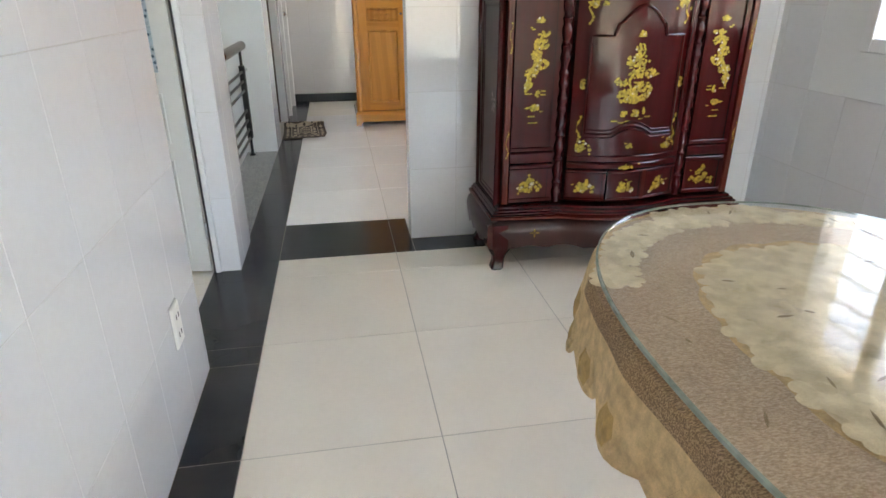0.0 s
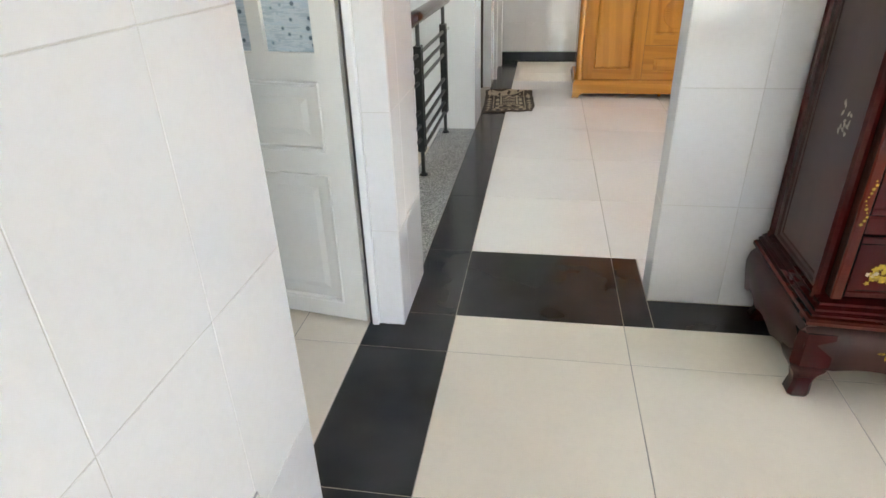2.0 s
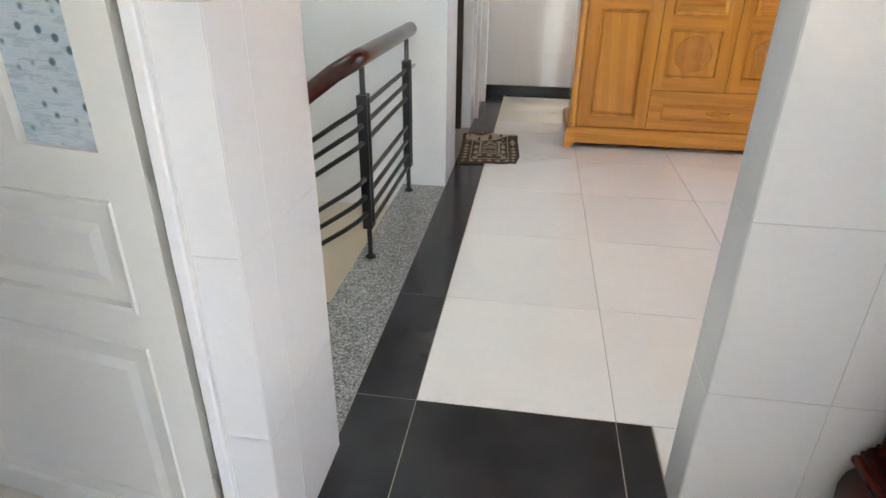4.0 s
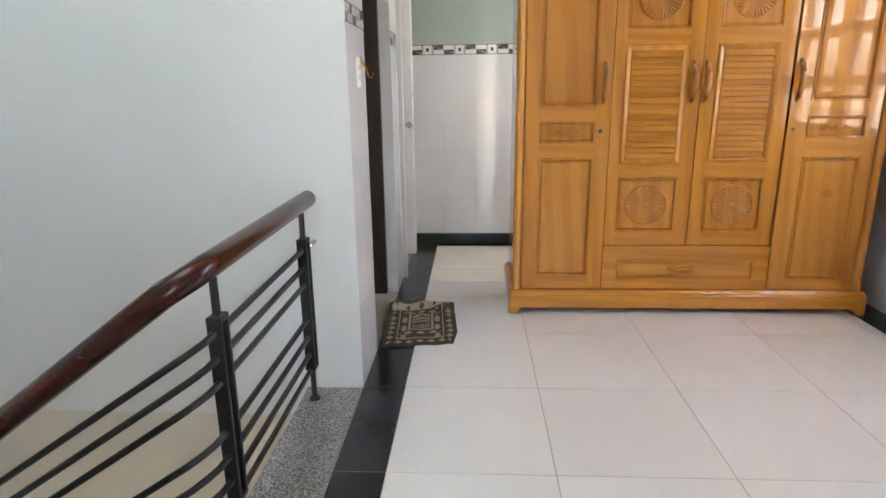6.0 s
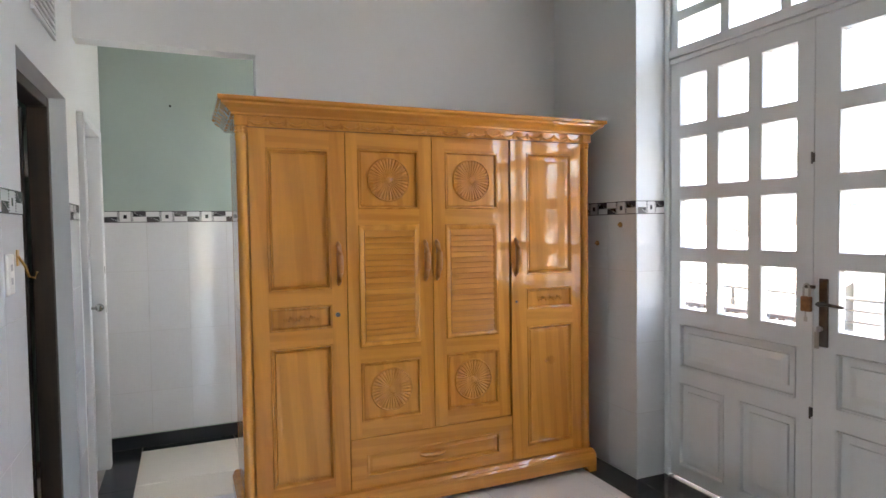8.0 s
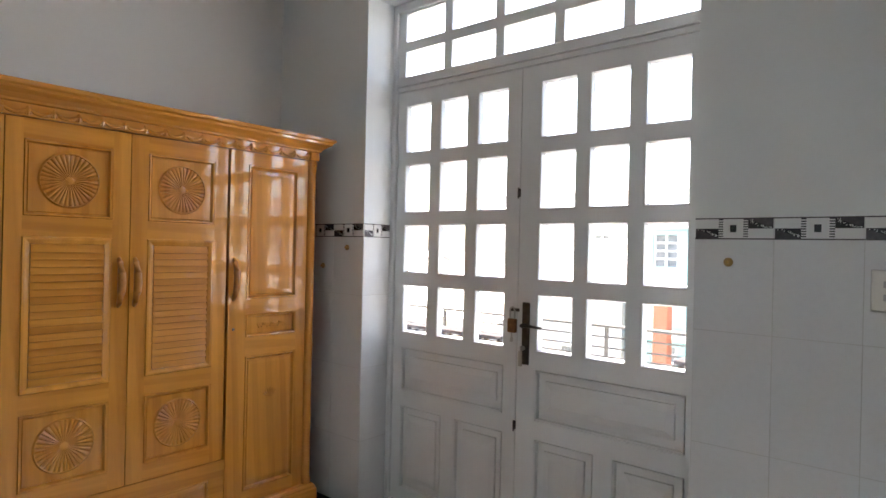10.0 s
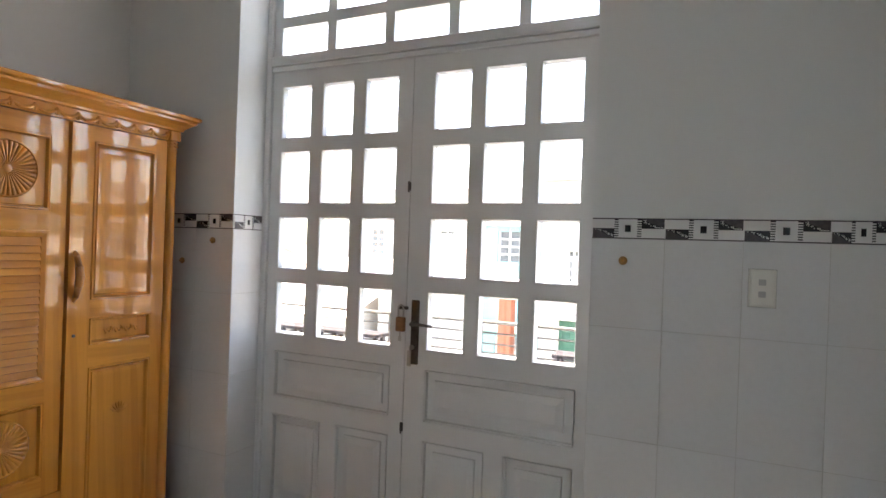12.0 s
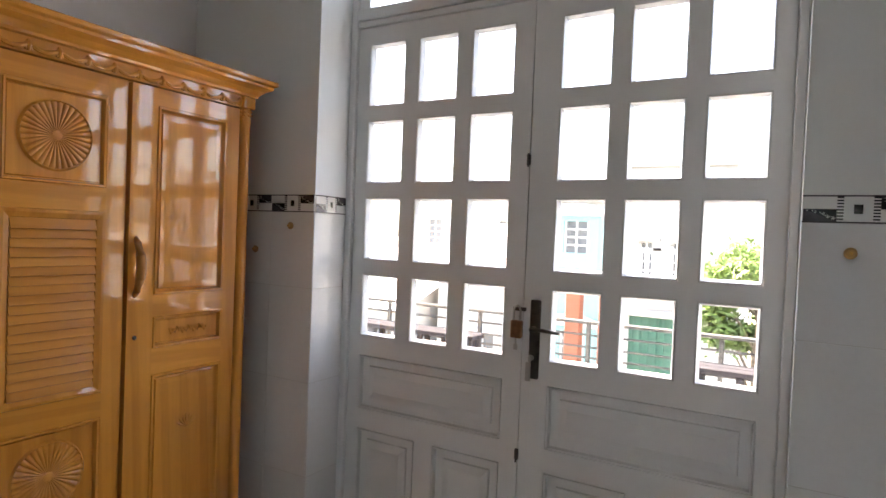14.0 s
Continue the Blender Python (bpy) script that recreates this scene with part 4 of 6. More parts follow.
def altar_cabinet():
    O = (1.38, 2.86, 0)
    C = thing("inlaid_cabinet", O, "dark rosewood altar cabinet with gold shell flower inlay and carved feet", "cabinet")
    C.location, C.scale = (1.314, 2.8245, 0), (0.965, 0.907, 0.965)
    mk = maker(O)
    rnd = random.Random(4)
    XA, XB, XM = 0.815, 1.985, 1.40
    def front(x):
        """Depth of the bowed front."""
        t = (x - XM) / 0.30
        return 2.612 - (0.075 * math.cos(t * math.pi / 2) if abs(t) < 1 else 0.0)
    def bowed(bm, x0, x1, z0, z1, off, thick, n=12, b=0.0):
        """A curved board that follows the front."""
        a = []
        for i in range(n + 1):
            x = x0 + (x1 - x0) * i / n
            y = front(x) - off
            a.append([bm.verts.new(p) for p in ((x, y + b, z0), (x, y, z0 + b), (x, y, z1 - b), (x, y + b, z1), (x, y + thick, z1), (x, y + thick, z0))])
        for p, q in zip(a, a[1:]):
            for j in range(6):
                bm.faces.new([p[j], p[(j + 1) % 6], q[(j + 1) % 6], q[j]])
        bm.faces.new(a[0])
        bm.faces.new(a[-1][::-1])
    TOPZ = 1.30
    bm = B()
    prism(bm, [(XA, 3.07), (XA, 2.64)] + [(XA + (XB - XA) * i / 24, front(XA + (XB - XA) * i / 24) + 0.03) for i in range(25)] + [(XB, 2.64), (XB, 3.07)], 0.225, TOPZ)
    body = mk("body", bm, ROSE, C)
    for x, s in ((XA, -1), (XB, 1)):
        bm = B()
        ringed(bm, lambda u, v, h: (x + s * h, u, v), 2.66, 3.04, 0.30, 1.25, [(0.0, 0.001), (0.0, 0.010), (0.028, 0.010), (0.034, 0.004), (0.045, 0.004), (0.05, 0.001)])
        side = mk("side_panel", bm, ROSE_SIDE, body)
        bm = B()
        for i in range(14):
            petal(bm, Vector((x + s * 0.0005, 2.79 + rnd.uniform(-0.03, 0.03), 0.78 + rnd.uniform(-0.05, 0.05))), Vector((0, 1, 0)), Vector((0, 0, 1)), Vector((s, 0, 0)), rnd.uniform(0.006, 0.013), 0.005, rnd.uniform(0, 6.3), 0.002)
        tagged(mk("inlay", bm, PEARL, side), kind="stuff")
        for y in (2.645, 3.05):
            bm = B()
            tube(bm, [(x + s * 0.008, y, 0.23), (x + s * 0.008, y, TOPZ)], 0.016, 8)
            mk("corner_post", bm, ROSE, body, "", True)
    # base mouldings and flared apron
    def skirt(prof, mat, name, parent, label=""):
        """Moulding round front and sides: (out, z) rings."""
        bm = B()
        xs = [XA + (XB - XA) * i / 28 for i in range(29)]
        loops = []
        for o, z in prof:
            k = 1 + o * 1.2
            pts = [(XA - o, 3.07)] + [(XA - o, 2.612 - o)] + [(XM + (x - XM) * (1 + o / 0.6), front(x) - o * k - 0.055 * (o / 0.1) * max(0.0, math.cos((x - XM) / 0.62 * math.pi / 2))) for x in xs] + [(XB + o, 2.612 - o), (XB + o, 3.07)]
            loops.append([bm.verts.new((px, py, z)) for px, py in pts])
        n = len(loops[0])
        for a, c in zip(loops, loops[1:]):
            for j in range(n):
                bm.faces.new([a[j], a[(j + 1) % n], c[(j + 1) % n], c[j]])
        bm.faces.new(loops[0][::-1])
        bm.faces.new(loops[-1])
        return mk(name, bm, mat, parent, label, True, 30)
    skirt([(0.0, 0.282), (0.040, 0.282), (0.044, 0.285), (0.044, 0.292), (0.034, 0.296), (0.034, 0.303), (0.020, 0.308), (0.020, 0.316), (0.006, 0.321), (0.0, 0.324)], ROSE, "base_moulding", C)
    skirt([(0.0, 0.262), (0.052, 0.262), (0.057, 0.266), (0.057, 0.276), (0.051, 0.2815), (0.0, 0.2815)], ROSE_RED, "red_bead", C)
    # apron: scalloped lower edge, bulging
    bm = B()
    xs = [XA - 0.05 + (XB - XA + 0.1) * i / 40 for i in range(41)]
    rows = []
    for x in xs:
        t = (x - XM) / ((XB - XA) / 2 + 0.05)
        low = 0.115 + 0.022 * abs(math.sin(3.5 * math.pi * t)) * (1 - 0.5 * abs(t)) - (0.03 if abs(t) < 0.25 else 0) * math.cos(t * 2 * math.pi) + 0.02 * (abs(t) > 0.93)
        y = front(min(max(x, XA), XB)) - 0.055 - 0.03 * max(0, math.cos(t * math.pi / 2))
        rows.append([bm.verts.new(p) for p in ((x, y + 0.012, 0.262), (x, y - 0.008, 0.240), (x, y - 0.016, 0.205), (x, y - 0.014, 0.165), (x, y - 0.004, low), (x, y + 0.03, 0.262))])
    for a, c in zip(rows, rows[1:]):
        for j in range(6):
            bm.faces.new([a[j], a[(j + 1) % 6], c[(j + 1) % 6], c[j]])
    bm.faces.new(rows[0])
    bm.faces.new(rows[-1][::-1])
    apron = mk("apron", bm, ROSE_SIDE, C, "", True, 50)
    for s, xe in ((-1, XA), (1, XB)):
        bm = B()
        rows = []
        for i in range(21):
            y = 2.56 + 0.50 * i / 20
            t = i / 20
            low = 0.11 + 0.02 * abs(math.sin(3 * math.pi * t)) - 0.02 * (t > 0.85)
            x = xe + s * (0.052 + 0.016 * math.sin(t * math.pi))
            rows.append([bm.verts.new(p) for p in ((x - s * 0.010, y, 0.262), (x + s * 0.010, y, 0.240), (x + s * 0.018, y, 0.205), (x + s * 0.014, y, 0.165), (x + s * 0.002, y, low), (x - s * 0.03, y, 0.262))])
        for a, c in zip(rows, rows[1:]):
            for j in range(6):
                bm.faces.new([a[j], a[(j + 1) % 6], c[(j + 1) % 6], c[j]])
        bm.faces.new(rows[0])
        bm.faces.new(rows[-1][::-1])
        side = mk("apron", bm, ROSE_SIDE, C, "", True, 50)
        bm = B()
        for a in range(4):
            petal(bm, Vector((xe + s * 0.0775, 2.72 + 0.012 * math.cos(a * 1.57 + 0.8), 0.20 + 0.012 * math.sin(a * 1.57 + 0.8))), Vector((0, 1, 0)), Vector((0, 0, 1)), Vector((s, 0, 0)), 0.008, 0.003, a * 1.57 + 0.8, 0.003)
        tagged(mk("inlay", bm, PEARL, side), kind="stuff")
    for x, y in ((XA - 0.035, 2.575), (XB + 0.035, 2.575), (XA - 0.03, 3.03), (XB + 0.03, 3.03)):
        s, q = (1 if x < XM else -1), (1 if y < 2.8 else -1)
        bm = B()
        loops = []
        for z, h, o in ((0.0, 0.027, 0.004), (0.008, 0.031, 0.003), (0.020, 0.030, 0.006), (0.045, 0.027, 0.012), (0.075, 0.034, 0.014), (0.105, 0.052, 0.012), (0.14, 0.060, 0.006), (0.24, 0.056, 0.006)):
            cx, cy, c = x + s * (0.02 + o), y + q * (0.015 + o), h * 0.35
            loops.append([bm.verts.new((cx + a, cy + b, z)) for a, b in ((-h, -h + c), (-h + c, -h), (h - c, -h), (h, -h + c), (h, h - c), (h - c, h), (-h + c, h), (-h, h - c))])
        for a, c in zip(loops, loops[1:]):
            for k in range(8):
                bm.faces.new([a[k], a[(k + 1) % 8], c[(k + 1) % 8], c[k]])
        bm.faces.new(loops[0][::-1])
        bm.faces.new(loops[-1])
        mk("foot", bm, ROSE, C, "", True)
    def inlay(parent, cx, cz, w, h, n, kind, base=None, big=1.0):
        """Flower sprays of small gold flakes on the front."""
        bm = B()
        u, v = Vector((1, 0, 0)), Vector((0, 0, 1))
        def put(x, z, L, wd, ang, mi=0):
            off = 0.010 if base is None else base
            slope = (front(x + 0.01) - front(x - 0.01)) / 0.02
            uu = Vector((1, slope, 0)).normalized()
            nn = Vector((slope, -1, 0)).normalized()
            petal(bm, Vector((x, front(x) - off, z)), uu, v, nn, L, wd, ang, 0.0012, mi)
        def bloom(x, z, r, mi=0):
            """A small five-petalled flower."""
            a0 = rnd.uniform(0, 6.3)
            for q in range(5):
                a = a0 + q * 1.257
                put(x + 0.55 * r * math.cos(a), z + 0.55 * r * math.sin(a), 0.62 * r, 0.36 * r, a, mi)
        def cloud(x, z, wd):
            """A flat dash with a scalloped top."""
            put(x, z, wd / 2, 0.0015, 0.0)
            for q in range(3):
                put(x + (q - 1) * wd * 0.26, z + 0.003, wd * 0.12, 0.0024, 0.0)
        def branch(pts, r):
            """A solid gnarled stem of overlapping flakes."""
            for (ax, az), (bx, bz) in zip(pts, pts[1:]):
                ln = math.hypot(bx - ax, bz - az)
                k = max(2, int(ln / (r * 1.1)))
                for q in range(k):
                    f = q / k
                    put(ax + (bx - ax) * f + rnd.uniform(-0.3, 0.3) * r, az + (bz - az) * f, r * 1.3, r * rnd.uniform(0.5, 0.8), math.atan2(bz - az, bx - ax) + rnd.uniform(-0.4, 0.4))
        def clump(x, z, wx, hz, m, r):
            r *= 0.56
            for q in range(int(m * 3.2)):
                a, d = rnd.uniform(0, 6.3), math.sqrt(rnd.random())
                bloom(x + wx * d * math.cos(a), z + hz * d * math.sin(a), r * rnd.uniform(0.7, 1.15), rnd.random() < 0.06)
        if kind == "vase":
            lo = cz - h / 2
            branch([(cx - 0.02, lo + 0.30 * h), (cx - 0.03, lo + 0.5 * h), (cx + 0.01, lo + 0.62 * h), (cx + 0.0, lo + 0.9 * h)], 0.009)
            clump(cx - 0.035, lo + 0.30 * h, 0.045, 0.030, 22, 0.012)
            clump(cx + 0.035, lo + 0.36 * h, 0.048, 0.040, 26, 0.013)
            clump(cx - 0.01, lo + 0.27 * h, 0.03, 0.014, 10, 0.012)
            for q in range(5):
                put(cx + 0.005 + rnd.uniform(-0.012, 0.012), lo + 0.235 * h + q * 0.004, 0.020, 0.009, 0.1)
            clump(cx - 0.065, lo + 0.47 * h, 0.03, 0.018, 9, 0.011)
            clump(cx + 0.03, lo + 0.56 * h, 0.07, 0.022, 20, 0.011)
            clump(cx + 0.0, lo + 0.70 * h, 0.055, 0.026, 18, 0.011)
            clump(cx + 0.005, lo + 0.82 * h, 0.026, 0.026, 9, 0.010)
            for q in range(14):
                put(cx + rnd.uniform(-0.5, 0.5) * w, lo + h * rnd.uniform(0.35, 0.72), 0.010, 0.004, rnd.uniform(-0.4, 0.4))
            clump(cx + 0.005, lo + 1.0 * h, 0.016, 0.010, 4, 0.011)
            cloud(cx + 0.005, lo + 0.965 * h, 0.05)
            clump(cx - 0.04, lo + 0.10 * h, 0.016, 0.014, 6, 0.012)
            clump(cx + 0.012, lo + 0.10 * h, 0.018, 0.016, 8, 0.012)
            clump(cx + 0.055, lo + 0.12 * h, 0.008, 0.018, 4, 0.009)
            for q in range(6):
                cloud(cx + (q - 2.6) * w * 0.15, lo + rnd.uniform(-0.005, 0.03), rnd.uniform(0.025, 0.045))
        elif kind == "spray" and w > 0.06:
            lo, k = cz - h / 2, (1 if cx < 1.4 else -1)
            branch([(cx - k * 0.042, lo + 0.22 * h), (cx - k * 0.030, lo + 0.42 * h), (cx + k * 0.005, lo + 0.56 * h), (cx - k * 0.005, lo + 0.72 * h), (cx + k * 0.028, lo + 0.88 * h)], 0.010)
            for dx, dz, wx, hz, m in ((-0.035, 0.30, 0.020, 0.024, 12), (-0.020, 0.42, 0.030, 0.022, 15), (0.020, 0.53, 0.034, 0.024, 18), (-0.002, 0.64, 0.030, 0.020, 13), (0.018, 0.76, 0.036, 0.022, 17), (0.030, 0.87, 0.030, 0.010, 8)):
                clump(cx + k * dx, lo + dz * h, wx, hz, m, 0.011)
            clump(cx + k * 0.008, lo + 1.03 * h, 0.018, 0.009, 6, 0.011)
            cloud(cx + k * 0.008, lo + 1.0 * h, 0.05)
            clump(cx + k * 0.012, lo + 0.17 * h, 0.008, 0.016, 6, 0.010)
            clump(cx + k * 0.002, lo + 0.0 * h, 0.022, 0.012, 9, 0.012)
            put(cx - k * 0.025, lo + 0.0 * h, 0.022, 0.005, 0.05)
            for dx, dz, wd in ((-0.03, 0.17, 0.045), (0.038, 0.20, 0.03), (0.038, 0.155, 0.036), (0.034, -0.05, 0.022), (-0.012, -0.11, 0.045), (-0.004, -0.19, 0.06), (-0.02, 0.92, 0.02), (-0.03, 0.94, 0.014)):
                cloud(cx + k * dx, lo + dz * h, wd)
        elif kind == "spray":
            for i in range(n):
                t = i / n
                bloom(cx + w * 0.28 * math.sin(t * 9) + rnd.uniform(-0.1, 0.1) * w, cz - h / 2 + h * t, rnd.uniform(0.003, 0.007) * big)
        else:
            clump(cx - 0.08 * w, cz - 0.15 * h, 0.17 * w, 0.16 * h, 9, 0.012)
            for i in range(n // 2):
                t = rnd.uniform(-1, 1)
                bloom(cx + t * w * 0.42, cz + (0.32 - 0.55 * abs(t) + rnd.uniform(-0.30, 0.12)) * h, rnd.uniform(0.0045, 0.0085) * big, rnd.random() < 0.06)
            for i in range(3):
                put(cx + rnd.uniform(-0.5, 0.5) * w, cz + rnd.uniform(-0.2, 0.4) * h, 0.009, 0.003, rnd.uniform(-0.5, 0.5))
        tagged(mk("inlay", bm, [GOLD, PEARL], parent, "gold and shell flower inlay"), kind="stuff")
    def bpanel(x0, x1, z0, z1, depth=0.012, name="panel", parent=body, rim=0.022, arch=False):
        """Frame bars round a field, all following the bow."""
        bm = B()
        bowed(bm, x0, x1, z0, z0 + rim, depth, 0.05, 10, 0.004)
        bowed(bm, x0, x1, z1 - rim, z1, depth, 0.05, 10, 0.004)
        bowed(bm, x0, x0 + rim, z0 + rim, z1 - rim, depth - 0.0004, 0.05, 2, 0.0)
        bowed(bm, x1 - rim, x1, z0 + rim, z1 - rim, depth - 0.0004, 0.05, 2, 0.0)
        bowed(bm, x0 + rim, x1 - rim, z0 + rim, z1 - rim, 0.002, 0.04, 10)
        return mk(name, bm, ROSE, parent, "", True, 30)
    # narrow edge strips, side doors, carved columns, middle door, drawers
    for x0, x1 in ((XA + 0.004, XA + 0.034), (XB - 0.034, XB - 0.004)):
        bm = B()
        box(bm, x0, x1, 2.592, 2.66, 0.325, TOPZ - 0.01, 0.004)
        strip = mk("edge_strip", bm, ROSE_RED, C)
        for z in (0.62, 1.08):
            inlay(strip, (x0 + x1) / 2, z, 0.02, 0.13, 12, "spray", 0.021, 0.7)
    for x0, x1 in ((0.855, 1.062), (1.742, 1.945)):
        door = bpanel(x0, x1, 0.575, TOPZ - 0.015, name="side_door", parent=C)
        inlay(door, (x0 + x1) / 2, 0.955, 0.125, 0.36, 150, "spray", 0.003, 1.25)
        low = bpanel(x0, x1, 0.33, 0.515, name="drawer", parent=C)
        inlay(low, (x0 + x1) / 2, 0.415, 0.15, 0.12, 70, "burst", 0.003, 1.25)
        bm = B()
        bowed(bm, x0, x1, 0.517, 0.572, 0.008, 0.05, 4, 0.006)
        mk("rail", bm, ROSE, C)
    for x in (1.092, 1.715):
        bm = B()
        prof = [(0.020, 0.325)]
        z = 0.34
        k = 0
        while z < TOPZ - 0.03:
            prof += [(0.018 + 0.008 * (k % 2), z), (0.020 + 0.006 * math.sin(k * 1.7), z + 0.012)]
            z += 0.028
            k += 1
        prof += [(0.022, TOPZ - 0.01)]
        lathe(bm, prof, 12, (x, front(x) + 0.004))
        mk("carved_column", bm, ROSE, C, "", True, 60)
    mid = bpanel(1.125, 1.682, 0.525, TOPZ - 0.015, 0.014, "middle_door", C, 0.03)
    # raised cusped field on the middle door
    def cusp(t):
        return 0.045 * max(0.0, math.cos(t * math.pi * 1.1)) if abs(t) < 0.45 else 0.0
    for lo in (0, 1):
        bm = B()
        pts = []
        for i in range(33):
            t = -1 + i / 16
            x = 1.4035 + t * 0.215
            z = (0.655 + 0.9 * cusp(t)) if lo == 0 else (1.13 + 1.6 * cusp(t) - 0.05 * (abs(t) > 0.55))
            pts.append((x, front(x) - 0.006, z))
        tube(bm, pts, 0.007, 6)
        if lo == 0:
            for sx in (-1, 1):
                x = 1.4035 + sx * 0.215
                tube(bm, [(x, front(x) - 0.006, 0.655), (x, front(x) - 0.006, 1.08)], 0.007, 6)
        mk("moulding", bm, ROSE, mid, "", True)
    for off in (0.018, -0.016):
        bm = B()
        tube(bm, [(1.4035 + (-1 + i / 16) * 0.215, front(1.4035 + (-1 + i / 16) * 0.215) - 0.005, 0.655 + off + 0.9 * cusp(-1 + i / 16)) for i in range(33)], 0.003, 5)
        mk("bead", bm, ROSE, mid, "", True)
    inlay(mid, 1.40, 0.90, 0.21, 0.38, 380, "vase", 0.003, 1.2)
    bm = B()
    bowed(bm, 1.486, 1.506, 0.335, 0.485, 0.0145, 0.05, 2, 0.003)
    mk("divider", bm, ROSE_RED, C, "reddish wood divider between drawers")
    for x, z in ((1.185, 0.60), (1.615, 0.60), (1.20, 1.22), (1.60, 1.22)):
        inlay(mid, x, z, 0.10, 0.09, 26, "burst", 0.003, 1.1)
        inlay(mid, x - 0.02 if x < 1.4 else x + 0.02, z + (0.08 if z < 1 else -0.03), 0.03, 0.12, 18, "spray", 0.003)
    for x in (1.20, 1.61):
        inlay(mid, x - (0.03 if x < 1.4 else -0.03), 0.88, 0.03, 0.07, 10, "burst", 0.003)
    inlay(mid, 1.40, 0.60, 0.05, 0.03, 8, "burst", 0.003)
    for x0, x1 in ((1.125, 1.305), (1.313, 1.492), (1.50, 1.682)):
        d = bpanel(x0, x1, 0.335, 0.485, 0.012, "drawer", C, 0.014)
        inlay(d, (x0 + x1) / 2, 0.405, 0.11, 0.085, 44, "burst", 0.003, 1.2)
    bm = B()
    bowed(bm, 1.125, 1.682, 0.488, 0.522, 0.016, 0.05, 12, 0.008)
    rail = mk("rail", bm, ROSE, C)
    inlay(rail, 1.40, 0.505, 0.12, 0.03, 14, "burst", 0.018)
    bm = B()
    for cx in (0.97, 1.40, 1.83):
        for a in range(4 if cx != 1.4 else 40):
            ang = a * 1.57
            x = cx + (0.014 * math.cos(ang) if cx != 1.4 else (a - 19.5) * 0.0042)
            t = (x - XM) / ((XB - XA) / 2 + 0.05)
            y = front(x) - 0.055 - 0.03 * max(0, math.cos(t * math.pi / 2)) - 0.0165
            petal(bm, Vector((x, y, 0.20 + (0.012 * math.sin(ang) if cx != 1.4 else rnd.uniform(-0.016, 0.018) * (1 - abs(a - 19.5) / 30)))), Vector((1, 0, 0)), Vector((0, 0, 1)), Vector((0, -1, 0)), 0.011, 0.004, ang if cx != 1.4 else rnd.uniform(0, 6), 0.0015)
    tagged(mk("inlay", bm, [GOLD], apron), kind="stuff")
    bm = B()
    loft_rect(bm, XA, XB, 2.60, 3.07, [(0.0, TOPZ), (0.02, TOPZ + 0.004), (0.03, TOPZ + 0.016), (0.05, TOPZ + 0.028), (0.05, TOPZ + 0.045), (0.045, TOPZ + 0.05)])
    mk("top", bm, ROSE, C)


altar_cabinet()


def oval(cx, cy, rx, ry, e, n):
    out = []
    for i in range(n):
        a = 2 * math.pi * i / n
        c, s = math.cos(a), math.sin(a)
        out.append((cx + rx * math.copysign(abs(c) ** (2 / e), c), cy + ry * math.copysign(abs(s) ** (2 / e), s), c, s))
    return out


TC = (0.886, 0.636)
TRX, TRY, TE = 0.428, 0.637, 2.35


